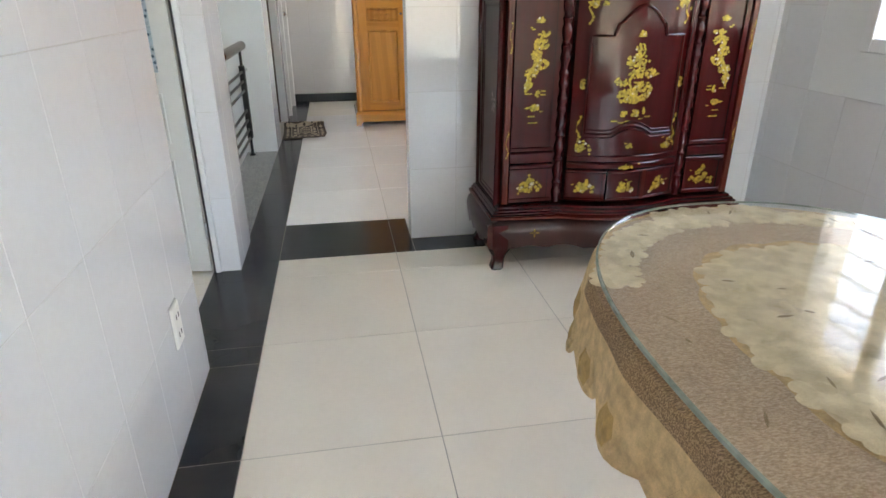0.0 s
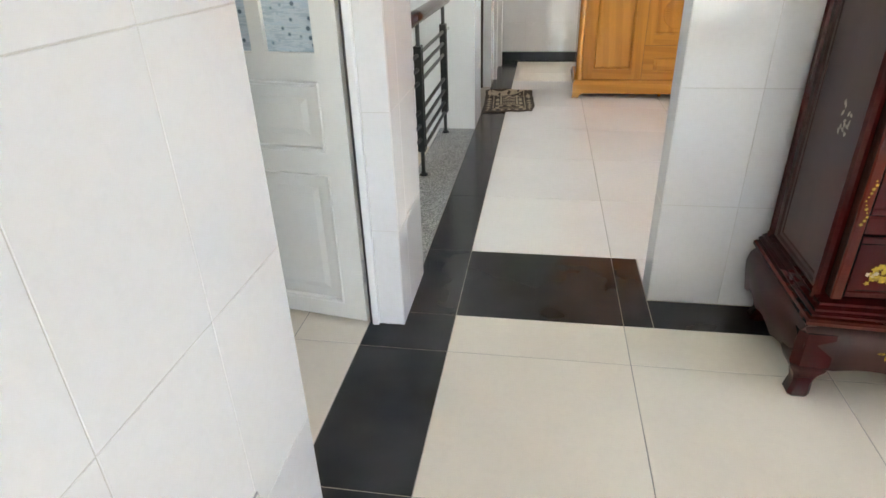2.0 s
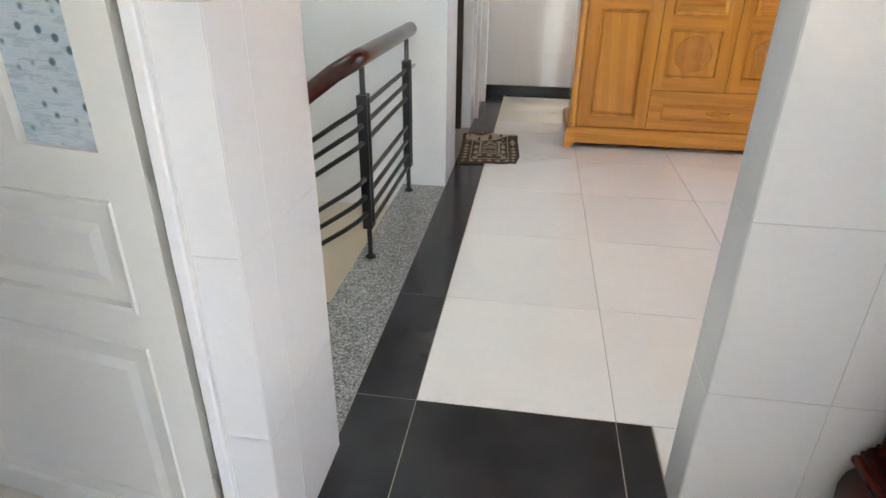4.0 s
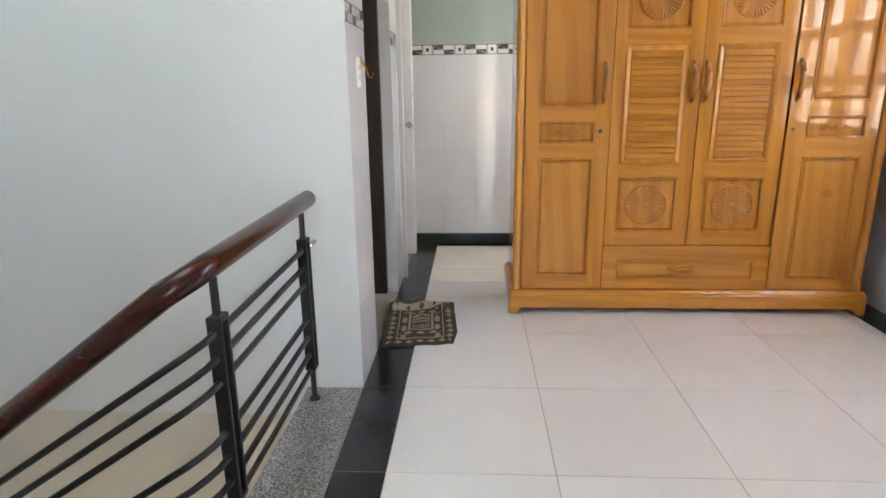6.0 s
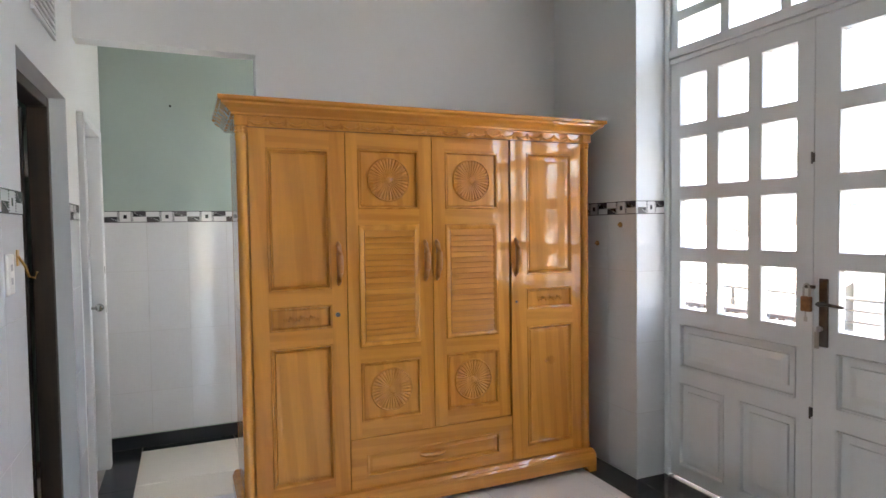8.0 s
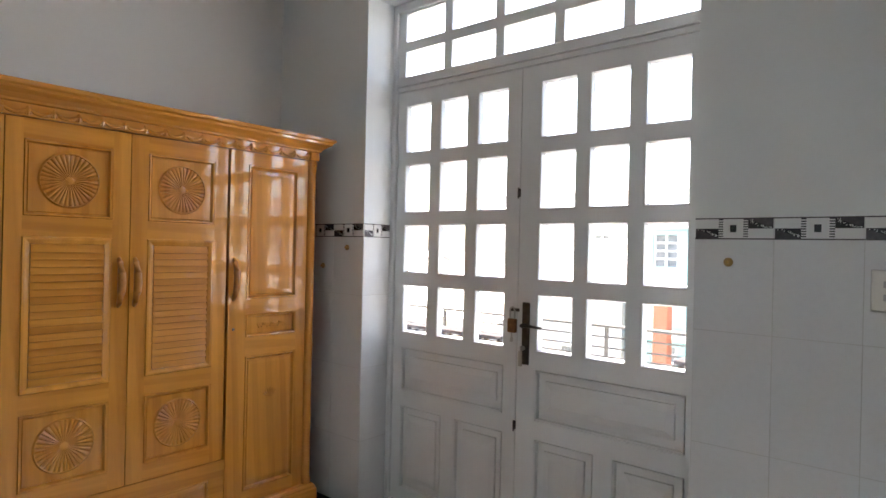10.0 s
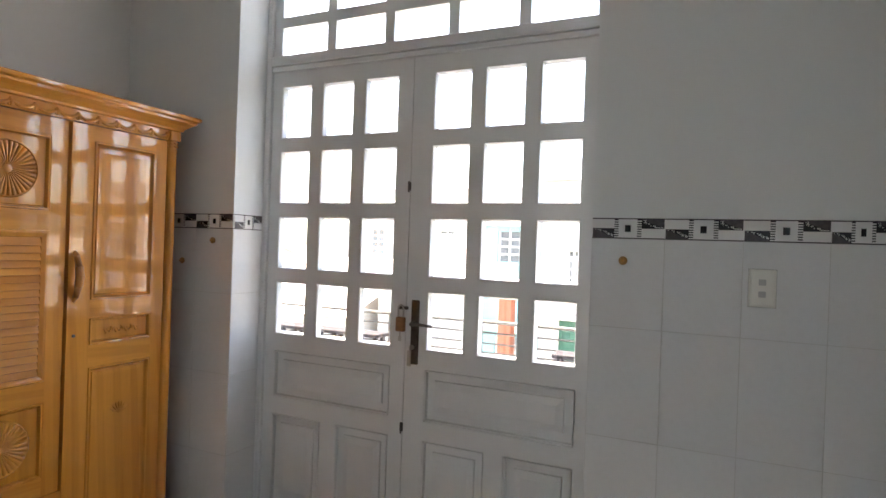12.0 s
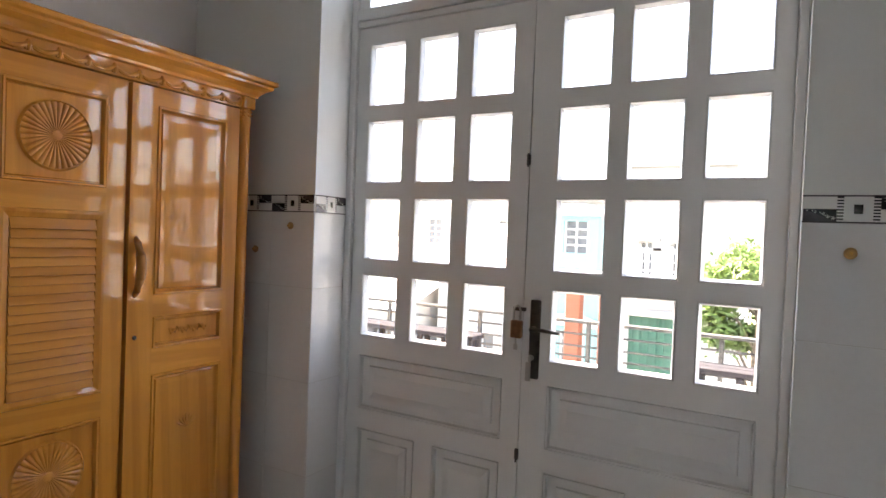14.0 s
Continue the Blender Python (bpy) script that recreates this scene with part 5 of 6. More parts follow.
def dining_table():
    T = thing("oval_table", (TC[0], TC[1], 0), "oval wooden dining table standing under a lace cloth", "table")
    mk = maker((TC[0], TC[1], 0))
    bm = B()
    prism(bm, [(p[0], p[1]) for p in oval(*TC, TRX - 0.004, TRY - 0.004, TE, 72)], 0.715, 0.742)
    mk("tabletop", bm, ROSE_SIDE, T)
    bm = B()
    prism(bm, [(p[0], p[1]) for p in oval(*TC, TRX - 0.10, TRY - 0.12, TE, 48)], 0.64, 0.715)
    mk("apron", bm, ROSE_SIDE, T)
    for sx in (-1, 1):
        for sy in (-1, 1):
            bm = B()
            lathe(bm, [(0.026, 0.0), (0.03, 0.02), (0.024, 0.06), (0.03, 0.3), (0.036, 0.5), (0.036, 0.655)], 14, (TC[0] + sx * 0.13, TC[1] + sy * 0.30))
            mk("leg", bm, ROSE_SIDE, T, "", True)
    # cloth: flat on the top, falling at the rim, scalloped edge
    cl = thing("tablecloth", (TC[0], TC[1], 0.744), "brown gauze tablecloth with cream lace flowers on the oval table", "tablecloth")
    mk = maker((TC[0], TC[1], 0.744))
    bm = B()
    n = 240
    loops = []
    for k, (grow, z) in enumerate([(-0.44, 0.7455), (-0.2, 0.7455), (-0.06, 0.7455), (-0.012, 0.7452), (0.004, 0.742), (0.010, 0.73), (0.014, 0.71), (0.018, 0.685), (0.022, 0.66), (0.026, 0.635), (0.03, 0.612)]):
        lp = []
        for i, p in enumerate(oval(*TC, TRX, TRY, TE, n)):
            a = 2 * math.pi * i / n
            t = max(0.0, (k - 4) / 6)
            fold = t * (0.008 * math.sin(a * 17) + 0.004 * math.sin(a * 29 + 1))
            sc = (-0.032 * abs(math.sin(a * 15)) ** 0.7 + 0.006 * math.sin(a * 3)) if k == 10 else (-0.014 * abs(math.sin(a * 15)) if k == 9 else 0)
            if k < 3:
                s = 1 + grow / TRX if k else 0.02
                lp.append(bm.verts.new((TC[0] + (p[0] - TC[0]) * s, TC[1] + (p[1] - TC[1]) * s, z)))
            else:
                d = Vector((p[2] / TRX, p[3] / TRY)).normalized() * (grow + fold)
                lp.append(bm.verts.new((p[0] + d.x, p[1] + d.y, z + sc)))
        loops.append(lp)
    oval_pts = oval(*TC, TRX, TRY, TE, n)
    for k, (a, c) in enumerate(zip(loops, loops[1:])):
        for i in range(n):
            f = bm.faces.new([a[i], a[(i + 1) % n], c[(i + 1) % n], c[i]])
            side = abs(oval_pts[i][1] - TC[1]) < 0.36
            f.material_index = (3 if side and k < 6 else 2) if k >= 3 else 0
    bm.faces.new(loops[0])
    cloth = mk("cloth", bm, [CLOTH, LACE, LACE_GOLD, GAUZE_DARK], cl, "", True)
    # lace flowers: a ring near the rim, a wreath, a centre field, and medallions on the fall
    rnd = random.Random(9)
    for s0, m, z, wave in ((0.645, LACE_GOLD, 0.7457, 0.03), (0.605, LACE, 0.7459, 0.035)):
        bm = B()
        pts = oval(*TC, TRX * s0, TRY * s0, TE, 180)
        vs = [bm.verts.new((TC[0] + (p[0] - TC[0]) * (1 + wave * abs(math.sin(i * math.pi / 9))), TC[1] + (p[1] - TC[1]) * (1 + wave * abs(math.sin(i * math.pi / 9))), z)) for i, p in enumerate(pts)]
        bm.faces.new(vs)
        mk("lace_field", bm, m, cloth, "scalloped cream lace centre" if m is LACE else "golden scalloped lace edge")
    for ring, (sx, s, count, r) in enumerate(((1.02, 0.955, 84, 0.034), (0.975, 0.90, 80, 0.036), (0.91, 0.845, 70, 0.030), (0.58, 0.58, 38, 0.042), (0.51, 0.52, 32, 0.044), (0.43, 0.44, 26, 0.048), (0.34, 0.36, 18, 0.056), (0.2, 0.22, 10, 0.062), (0.08, 0.08, 5, 0.06))):
        bm = B()
        line = oval(*TC, TRX * sx, TRY * s, TE, 360)
        for i in range(count):
            a = 2 * math.pi * (i + 0.5 * (ring % 2)) / count
            q = line[int(a / (2 * math.pi) * 360) % 360]
            if (abs(q[0] - TC[0]) / (TRX - 0.018)) ** TE + (abs(q[1] - TC[1]) / (TRY - 0.026)) ** TE > 1 or (ring < 3 and abs(q[1] - TC[1]) < 0.30):
                continue
            rr = r * rnd.uniform(0.8, 1.15)
            lift = 0.0006 * (i % 3) + 0.0003 * ring
            a0, el = rnd.uniform(0, 6.3), rnd.uniform(0.72, 0.95)
            outs = []
            for k, hh in ((1.0, 0.0), (0.82, 0.0012), (0.35, 0.0006)):
                outs.append([])
                for e in range(30):
                    b = 2 * math.pi * e / 30
                    g = rr * k * (0.74 + 0.28 * abs(math.cos(2.5 * b)) ** 0.6)
                    u, v = g * math.cos(b), g * el * math.sin(b)
                    outs[-1].append(bm.verts.new((q[0] + u * math.cos(a0) - v * math.sin(a0), q[1] + u * math.sin(a0) + v * math.cos(a0), 0.7461 + lift + hh)))
            for ra, rb in zip(outs, outs[1:]):
                for e in range(30):
                    bm.faces.new([ra[e], ra[(e + 1) % 30], rb[(e + 1) % 30], rb[e]])
            bm.faces.new(outs[-1])
        if not bm.verts:
            continue
        tagged(mk("lace_wreath", bm, LACE, cloth, "cream lace flowers", True, 80), kind="stuff")
        bm = B()
        for i in range(count):
            if rnd.random() < 0.3 and ring in (1, 3, 4, 5, 6):
                a = 2 * math.pi * (i + 0.25) / count
                q = oval(*TC, TRX * (min(sx, 0.86) + rnd.uniform(-0.06, 0.04)), TRY * (s + rnd.uniform(-0.05, 0.03)), TE, 360)[int(a / (2 * math.pi) * 360) % 360]
                petal(bm, Vector((q[0], q[1], 0.7497)), Vector((1, 0, 0)), Vector((0, 1, 0)), Vector((0, 0, 1)), rnd.uniform(0.008, 0.022), rnd.uniform(0.002, 0.004), rnd.uniform(0, 6.3), 0.0004)
        tagged(mk("lace_leaf", bm, LACE_DARK, cloth), kind="stuff")
    bm = B()
    rim = oval(*TC, TRX, TRY, TE, 240)
    def on_fall(u, z):
        """A point just outside the hanging cloth, u steps round the rim at height z."""
        i = int(math.floor(u))
        p, q, w = rim[i % 240], rim[(i + 1) % 240], u - i
        a = 2 * math.pi * u / 240
        t = min(1.0, max(0.0, (0.742 - z) / 0.13))
        d = (Vector((p[2] / TRX, p[3] / TRY, 0)).normalized().lerp(Vector((q[2] / TRX, q[3] / TRY, 0)).normalized(), w)).normalized()
        out = 0.0045 + 0.026 * t + t * (0.008 * math.sin(a * 17) + 0.004 * math.sin(a * 29 + 1))
        return Vector((p[0] * (1 - w) + q[0] * w, p[1] * (1 - w) + q[1] * w, z)) + d * out, d
    for i in range(30):
        u0 = 8.0 * i + 4.0
        c0 = on_fall(u0, 0.628)[0]
        span = max(0.004, (on_fall(u0 + 1, 0.628)[0] - c0).length)
        ring = []
        for rr, hh in ((0.046, -0.004), (0.041, 0.0015), (0.031, 0.002), (0.028, 0.0), (0.012, 0.001), (0.001, 0.002)):
            ring.append([])
            for q in range(12):
                lobe = rr * (1 + 0.07 * math.cos(6 * q * 0.524))
                v, d = on_fall(u0 + 0.95 * lobe * math.cos(q * 0.524) / span, 0.628 + lobe * math.sin(q * 0.524))
                ring[-1].append(bm.verts.new(v + d * hh))
        for k, (ra, rb) in enumerate(zip(ring, ring[1:])):
            for q in range(12):
                bm.faces.new([ra[q], ra[(q + 1) % 12], rb[(q + 1) % 12], rb[q]]).material_index = int(k > 1)
    tagged(mk("lace_medallion", bm, [LACE_GOLD, LACE_OCHRE], cloth, "golden lace medallions on the hanging edge"), kind="stuff")
    G = thing("glass_top", (TC[0], TC[1], 0.754), "thick greenish glass sheet lying on the tablecloth", "glass top")
    mk = maker((TC[0], TC[1], 0.754))
    bm = B()
    def rim_loops(bm, prof):
        return [[bm.verts.new((p[0], p[1], z)) for p in oval(*TC, TRX + g, TRY + g, TE, 120)] for g, z in prof]
    def band(bm, loops):
        for a, c in zip(loops, loops[1:]):
            for i in range(120):
                bm.faces.new([a[i], a[(i + 1) % 120], c[(i + 1) % 120], c[i]])
    loops = rim_loops(bm, ((-0.004, 0.7530), (-0.004, 0.7620)))
    band(bm, loops)
    bm.faces.new(loops[0][::-1])
    bm.faces.new(loops[-1])
    mk("pane", bm, TABLE_GLASS, G).visible_shadow = False
    bm = B()
    band(bm, rim_loops(bm, ((-0.0036, 0.7530), (0.0, 0.7545), (0.0, 0.7605), (-0.0036, 0.7620), (-0.0036, 0.7530))))
    mk("polished_edge", bm, GLASS_EDGE, G, "greenish polished glass edge", True)


dining_table()


def stair_rail():
    O = (-0.645, 4.2, 0)
    R = thing("stair_railing", O, "black iron stair railing with round mahogany handrail", "railing")
    mk = maker(O)
    X = -0.643
    def turn(z, slope, end):
        """A bar that leaves the middle post, turns the corner and runs down with the stairs."""
        pts = [(X, 4.225, z), (X - 0.002, 4.19, z), (X - 0.012, 4.155, z - 0.008), (X - 0.035, 4.128, z - 0.022), (X - 0.07, 4.105, z - 0.043)]
        return pts + [(X - 0.07 - 0.2 * k, 4.105, z - 0.043 - slope * 0.2 * k) for k in range(1, end)]
    bm = B()
    tube(bm, [(X, 5.165, 0.838), (X, 5.15, 0.838), (X, 4.8, 0.838), (X, 4.5, 0.838), (X, 4.3, 0.838)] + turn(0.838, 0.74, 8), [0.027] + [0.034] * 16, 18)
    mk("handrail", bm, RAIL_WOOD, R, "round polished mahogany handrail", True)
    for y in (4.22, 5.035):
        bm = B()
        tube(bm, [(X, y, 0.0), (X, y, 0.84)], 0.011, 10)
        lathe(bm, [(0.024, 0.0), (0.022, 0.008), (0.012, 0.016), (0.011, 0.02)], 14, (X, y))
        post = mk("post", bm, IRON, R, "", True)
        bm = B()
        for s in (-1, 1):
            box(bm, X - 0.02, X + 0.02, y + s * 0.021 - 0.006, y + s * 0.021 + 0.006, 0.145, 0.70, 0.002)
        for z in (0.15, 0.69):
            box(bm, X - 0.021, X + 0.021, y - 0.028, y + 0.028, z - 0.008, z + 0.008, 0.003)
        mk("post_bracket", bm, IRON, post)
        bm = B()
        lathe(bm, [(0.02, 0.0), (0.022, 0.004), (0.022, 0.008), (0.014, 0.014)], 14, (X, y))
        mk("floor_cup", bm, STEEL, post, "", True)
    for z in (0.655, 0.585, 0.515, 0.365, 0.29, 0.215):
        bm = B()
        box(bm, X - 0.008, X + 0.008, 4.245, 5.01, z - 0.009, z + 0.009, 0.003)
        mk("bar", bm, IRON, R)
        bm = B()
        tube(bm, turn(z, 0.67, 8), 0.010, 8)
        mk("bar", bm, IRON, R, "", True)
    bm = B()
    box(bm, X - 0.007, X + 0.007, 4.245, 5.015, 0.135, 0.155, 0.003)
    mk("bar", bm, IRON, R)
    bm = B()
    tube(bm, [(X, 5.06, 0.66), (X + 0.014, 5.075, 0.66), (X + 0.016, 5.10, 0.66), (X + 0.016, 5.142, 0.66)], [0.012, 0.012, 0.01, 0.01], 10)
    mk("wall_fixing", bm, STEEL, R, "", True)


stair_rail()


def side_door():
    """White panelled door standing open into the side room."""
    D = thing("side_room_door", (XW - 0.1255, 2.804, 0), "open white panelled door with blue patterned glass film", "door", rz=171.6)
    wd, y0, y1 = 0.722, 0.0, 0.038
    panes = [(0.078 + 0.204 * i, 0.236 + 0.204 * i) for i in range(3)]
    raised = [(0.07, 0.545), (0.615, 0.83)]
    bm = B()
    holes = [(a, c, 0.91, 1.85) for a, c in panes] + [(0.078, wd - 0.078, z0, z1) for z0, z1 in raised]
    pierced(bm, [0.0, wd] + [v for q in panes for v in q], [0.01, 1.94] + [v for h in holes for v in h[2:]], holes, lambda u, v, d: (u, d, v), y0, y1)
    leaf = part("door_leaf", bm, CREAM_PAINT, D)
    for x0, x1 in panes:
        bm = B()
        box(bm, x0 - 0.003, x1 + 0.003, 0.016, 0.022, 0.907, 1.853)
        part("pane", bm, FROSTED, leaf, "pale blue patterned glass film")
    for z0, z1 in raised:
        for side in (0, 1):
            bm = B()
            ringed(bm, (lambda u, v, h: (u, y1 + h - 0.001, v)) if side else (lambda u, v, h: (u, y0 - h + 0.001, v)), 0.078, wd - 0.078, z0, z1, [(0, 0), (0.004, 0.004), (0.012, 0.002), (0.016, -0.008), (0.05, -0.009), (0.07, -0.003), (0.075, -0.003)])
            part("panel", bm, CREAM_PAINT, leaf)
    for z in (0.21, 1.75):
        bm = B()
        tube(bm, [(-0.006, 0.036, z - 0.04), (-0.006, 0.036, z + 0.04)], 0.006, 8)
        part("hinge", bm, STEEL, D)
    F = thing("side_door_frame", (-0.53, 2.36, 0), "white timber frame lining the side room doorway", "door frame")
    mk = maker((-0.53, 2.36, 0))
    for q in ((-0.551, -0.527, 2.760, 2.780, 0, 1.965), (-0.560, -0.527, 1.957, 1.985, 0, 1.965), (-0.560, -0.527, 1.957, 2.780, 1.965, 1.997)):
        bm = B()
        box(bm, *q, 0.003)
        mk("jamb", bm, DOOR_PAINT, F)
    # Dark strip painted in for the shade of the gap at the hinges.
    bm = B()
    box(bm, -0.5648, -0.5522, 2.782, 2.8205, 0, 1.965, 0.001)
    mk("rebate", bm, DARK_TRIM_SHADE, F, "dark strip in the rebate beside the hinges")


side_door()


def brown_door():
    D = thing("bathroom_door", (-0.62, 6.36, 0), "dark brown wooden door standing ajar in its frame", "door")
    mk = maker((-0.62, 6.36, 0))
    for q in ((-0.60, -0.52, 5.532, 5.575, 0, 2.058), (-0.60, -0.52, 6.365, 6.408, 0, 2.058), (-0.60, -0.52, 5.575, 6.365, 2.01, 2.058)):
        bm = B()
        box(bm, *q, 0.003)
        mk("jamb", bm, BROWN_WOOD, D)
    bm = B()
    box(bm, -1.36, -0.61, 6.318, 6.356, 0.01, 2.0, 0.003)
    leaf = mk("door_leaf", bm, BROWN_WOOD, D)
    for z0, z1 in ((0.15, 0.85), (1.0, 1.85)):
        bm = B()
        ringed(bm, lambda u, v, h: (u, 6.318 - h, v), -1.26, -0.71, z0, z1, [(0, 0), (0.006, 0.005), (0.016, 0.003), (0.024, 0.0005), (0.06, 0.004)])
        mk("panel", bm, BROWN_WOOD, leaf)
    for z in (0.3, 1.75):
        bm = B()
        box(bm, -0.606, -0.60, 6.36, 6.364, z - 0.05, z + 0.05, 0.001)
        tube(bm, [(-0.606, 6.352, z - 0.05), (-0.606, 6.352, z + 0.05)], 0.006, 8)
        mk("hinge", bm, STEEL, leaf)


brown_door()


def alcove_door():
    D = thing("alcove_door", (-0.5, 7.03, 0), "closed plain white door in the alcove wall", "door")
    mk = maker((-0.5, 7.03, 0))
    for q in ((-0.56, -0.425, 6.70, 6.742, 0, 2.058), (-0.56, -0.425, 7.318, 7.40, 0, 2.058), (-0.56, -0.425, 6.742, 7.318, 2.015, 2.058)):
        bm = B()
        box(bm, *q, 0.003)
        mk("jamb", bm, DOOR_PAINT, D)
    bm = B()
    box(bm, -0.53, -0.495, 6.744, 7.316, 0.008, 2.012, 0.003)
    leaf = mk("door_leaf", bm, DOOR_PAINT, D)
    for z0, z1 in ((0.12, 0.75), (0.95, 1.88)):
        bm = B()
        ringed(bm, lambda u, v, h: (-0.4945 + h, u, v), 6.83, 7.23, z0, z1, [(0, 0), (0.006, 0.004), (0.014, 0.002), (0.02, 0.0005), (0.05, 0.003)])
        mk("panel", bm, DOOR_PAINT, leaf)
    bm = B()
    tube(bm, [(-0.495, 7.27, 1.0), (-0.455, 7.27, 1.0)], 0.01, 10)
    bmesh.ops.create_uvsphere(bm, u_segments=12, v_segments=8, radius=0.024, matrix=Matrix.Translation((-0.45, 7.27, 1.0)))
    mk("knob", bm, STEEL, leaf, "", True)
    for z in (0.98, 1.22):
        bm = B()
        box(bm, -0.428, -0.4235, 7.335, 7.355, z - 0.022, z + 0.022, 0.001)
        mk("strike_plate", bm, DARK_STEEL, D)


alcove_door()


def door_mat():
    """A rumpled bath mat with a woven pattern."""
    M = thing("door_mat", (-0.25, 5.86, 0), "rumpled dark brown and beige patterned mat before the bathroom door", "mat")
    mk = maker((-0.25, 5.86, 0))
    c = [Vector((-0.44, 5.545, 0)), Vector((-0.045, 5.60, 0)), Vector((-0.095, 6.20, 0)), Vector((-0.47, 6.15, 0))]
    rnd = random.Random(3)
    nu, nv = 56, 80
    def surf(u, v):
        p = c[0] * (1 - u) * (1 - v) + c[1] * u * (1 - v) + c[2] * u * v + c[3] * (1 - u) * v
        ridge = 0.042 * math.exp(-((v - 0.86 - 0.05 * math.sin(5 * u)) / 0.05) ** 2) + 0.012 * math.exp(-((v - 0.70 + 0.1 * u) / 0.05) ** 2) + 0.004 * math.sin(9 * u + 4 * v) ** 2
        corner = -0.05 * max(0, u - 0.8) * max(0, 0.25 - v) * 20
        return p + Vector((corner * 0.6, 0, 0.009 + ridge))
    bm = B()
    top = [[bm.verts.new(surf(i / nu, j / nv)) for j in range(nv + 1)] for i in range(nu + 1)]
    low = [[bm.verts.new(surf(i / nu, j / nv) - Vector((0, 0, 0.007))) for j in range(nv + 1)] for i in range(nu + 1)]
    def pattern(u, v):
        """Border of lozenges, line frames, hourglass motifs, a lettered centre field."""
        if 0.80 < v < 0.875 and u > 0.15:
            return int(abs((u * 5) % 1 - 0.5) * 0.16 + abs(v - 0.838) > 0.030)
        eu, ev = min(u, 1 - u), min(v, 1 - v) * 1.35
        e, along = (eu, v * 9) if eu < ev else (ev, u * 7)
        if e < 0.035:
            return 0
        if e < 0.155:
            return int(abs(along % 1 - 0.5) + abs(e - 0.095) / 0.12 < 0.42)
        if 0.175 < e < 0.20:
            return 1
        a, b = abs(u - 0.5), abs(v - 0.5)
        if a < 0.17 and b < 0.19:
            if a > 0.145 or b > 0.165:
                return 1
            return int(a < 0.125 and b < 0.15 and (v * 19 + abs((u * 5) % 1 - 0.5) * 1.6) % 1 < 0.5 and abs((v * 3.2) % 1 - 0.5) > 0.07)
        if e > 0.21:
            if b > 0.21 and b < 0.28:
                return int(abs((u * 6) % 1 - 0.5) > abs(b - 0.245) * 9 + 0.12)
            return int(a > 0.19 and a < 0.27 and abs((v * 5.5) % 1 - 0.5) > abs(a - 0.23) * 6 + 0.1)
        return 0
    for i in range(nu):
        for j in range(nv):
            f = bm.faces.new([top[i][j], top[i + 1][j], top[i + 1][j + 1], top[i][j + 1]])
            f.material_index = pattern((i + 0.5) / nu, (j + 0.5) / nv)
            bm.faces.new([low[i][j], low[i][j + 1], low[i + 1][j + 1], low[i + 1][j]])
    for i in range(nu):
        for j in (0, nv):
            bm.faces.new([top[i][j], low[i][j], low[i + 1][j], top[i + 1][j]])
    for j in range(nv):
        for i in (0, nu):
            bm.faces.new([top[i][j], low[i][j], low[i][j + 1], top[i][j + 1]])
    mk("weave", bm, [MAT_DARK, MAT_LIGHT], M, "", True, 60)


MAT_DARK = plain("dark_brown_weave", (0.075, 0.053, 0.036), 0.9, var=0.3, coarse=30.0, fine=300.0, bumps=0.8)
MAT_LIGHT = plain("beige_weave", (0.47, 0.38, 0.28), 0.9, var=0.2, coarse=30.0, fine=300.0, bumps=0.8)
door_mat()


def switch_plate(name, loc, rz, label, w=0.075, h=0.125, holes=False):
    S = thing(name, loc, label, "switch" if not holes else "socket", rz=rz)
    bm = B()
    box(bm, -w / 2, w / 2, -0.009, 0.0, -h / 2, h / 2, 0.003)
    box(bm, -w / 2 + 0.008, w / 2 - 0.008, -0.0105, -0.008, -h / 2 + 0.008, h / 2 - 0.008, 0.001)
    plate = part("plate", bm, PLASTIC, S)
    # Slightly larger grey backing: paints the thin shadow round the plate.
    bm = B()
    box(bm, -w / 2 - 0.002, w / 2 + 0.002, -0.003, 0.0, -h / 2 - 0.002, h / 2 + 0.002)
    part("gasket", bm, RIM_SHADE_ROCKER, plate)
    for z in (-0.02, 0.02) if not holes else (-0.028, 0.028):
        bm = B()
        if holes:
            for s in (-1, 1):
                box(bm, s * 0.011 - 0.003, s * 0.011 + 0.003, -0.0112, -0.009, z - 0.008, z + 0.008)
            part("slot", bm, DARK, plate)
        else:
            box(bm, -0.011, 0.011, -0.0115, -0.010, z - 0.010, z + 0.010, 0.001)
            part("rocker", bm, RIM_SHADE_ROCKER, plate)
    return S


switch_plate("wall_switch", (XR - 0.0015, 3.515, 1.356), -90, "white double switch plate on the tiled wall", 0.082, 0.125)
switch_plate("wall_socket", (XW + 0.0015, 1.69, 0.33), 90, "white double socket low on the tiled wall", 0.075, 0.13, True)
switch_plate("wall_switch", (XL + 0.0015, 5.33, 1.33), 90, "white switch plate beside the bathroom door", 0.07, 0.12)
switch_plate("wall_socket", (XL + 0.0015, 7.50, 1.25), 90, "small white socket on the alcove wall", 0.07, 0.07, True)


def peg(x, y, z, rz, n=1):
    P = thing("wall_peg", (x, y, z), "small round ochre peg stuck on the tiles", "peg", "pegs on the tiles", rz)
    bm = B()
    tube(bm, [(0, 0, 0), (0, -0.006, 0), (0, -0.012, 0)], [0.015, 0.016, 0.010], 14)
    base = part("disc", bm, PEG_WOOD, P, "", True)
    bm = B()
    tube(bm, [(0, -0.012, 0), (0, -0.02, 0)], 0.005, 8)
    part("pin", bm, BRASS, base, "", True)


peg(XR - 0.0015, 3.965, 1.43, -90)
peg(XR - 0.0015, 5.98, 1.45, -90)
peg(XR - 0.0015, 6.19, 1.34, -90)


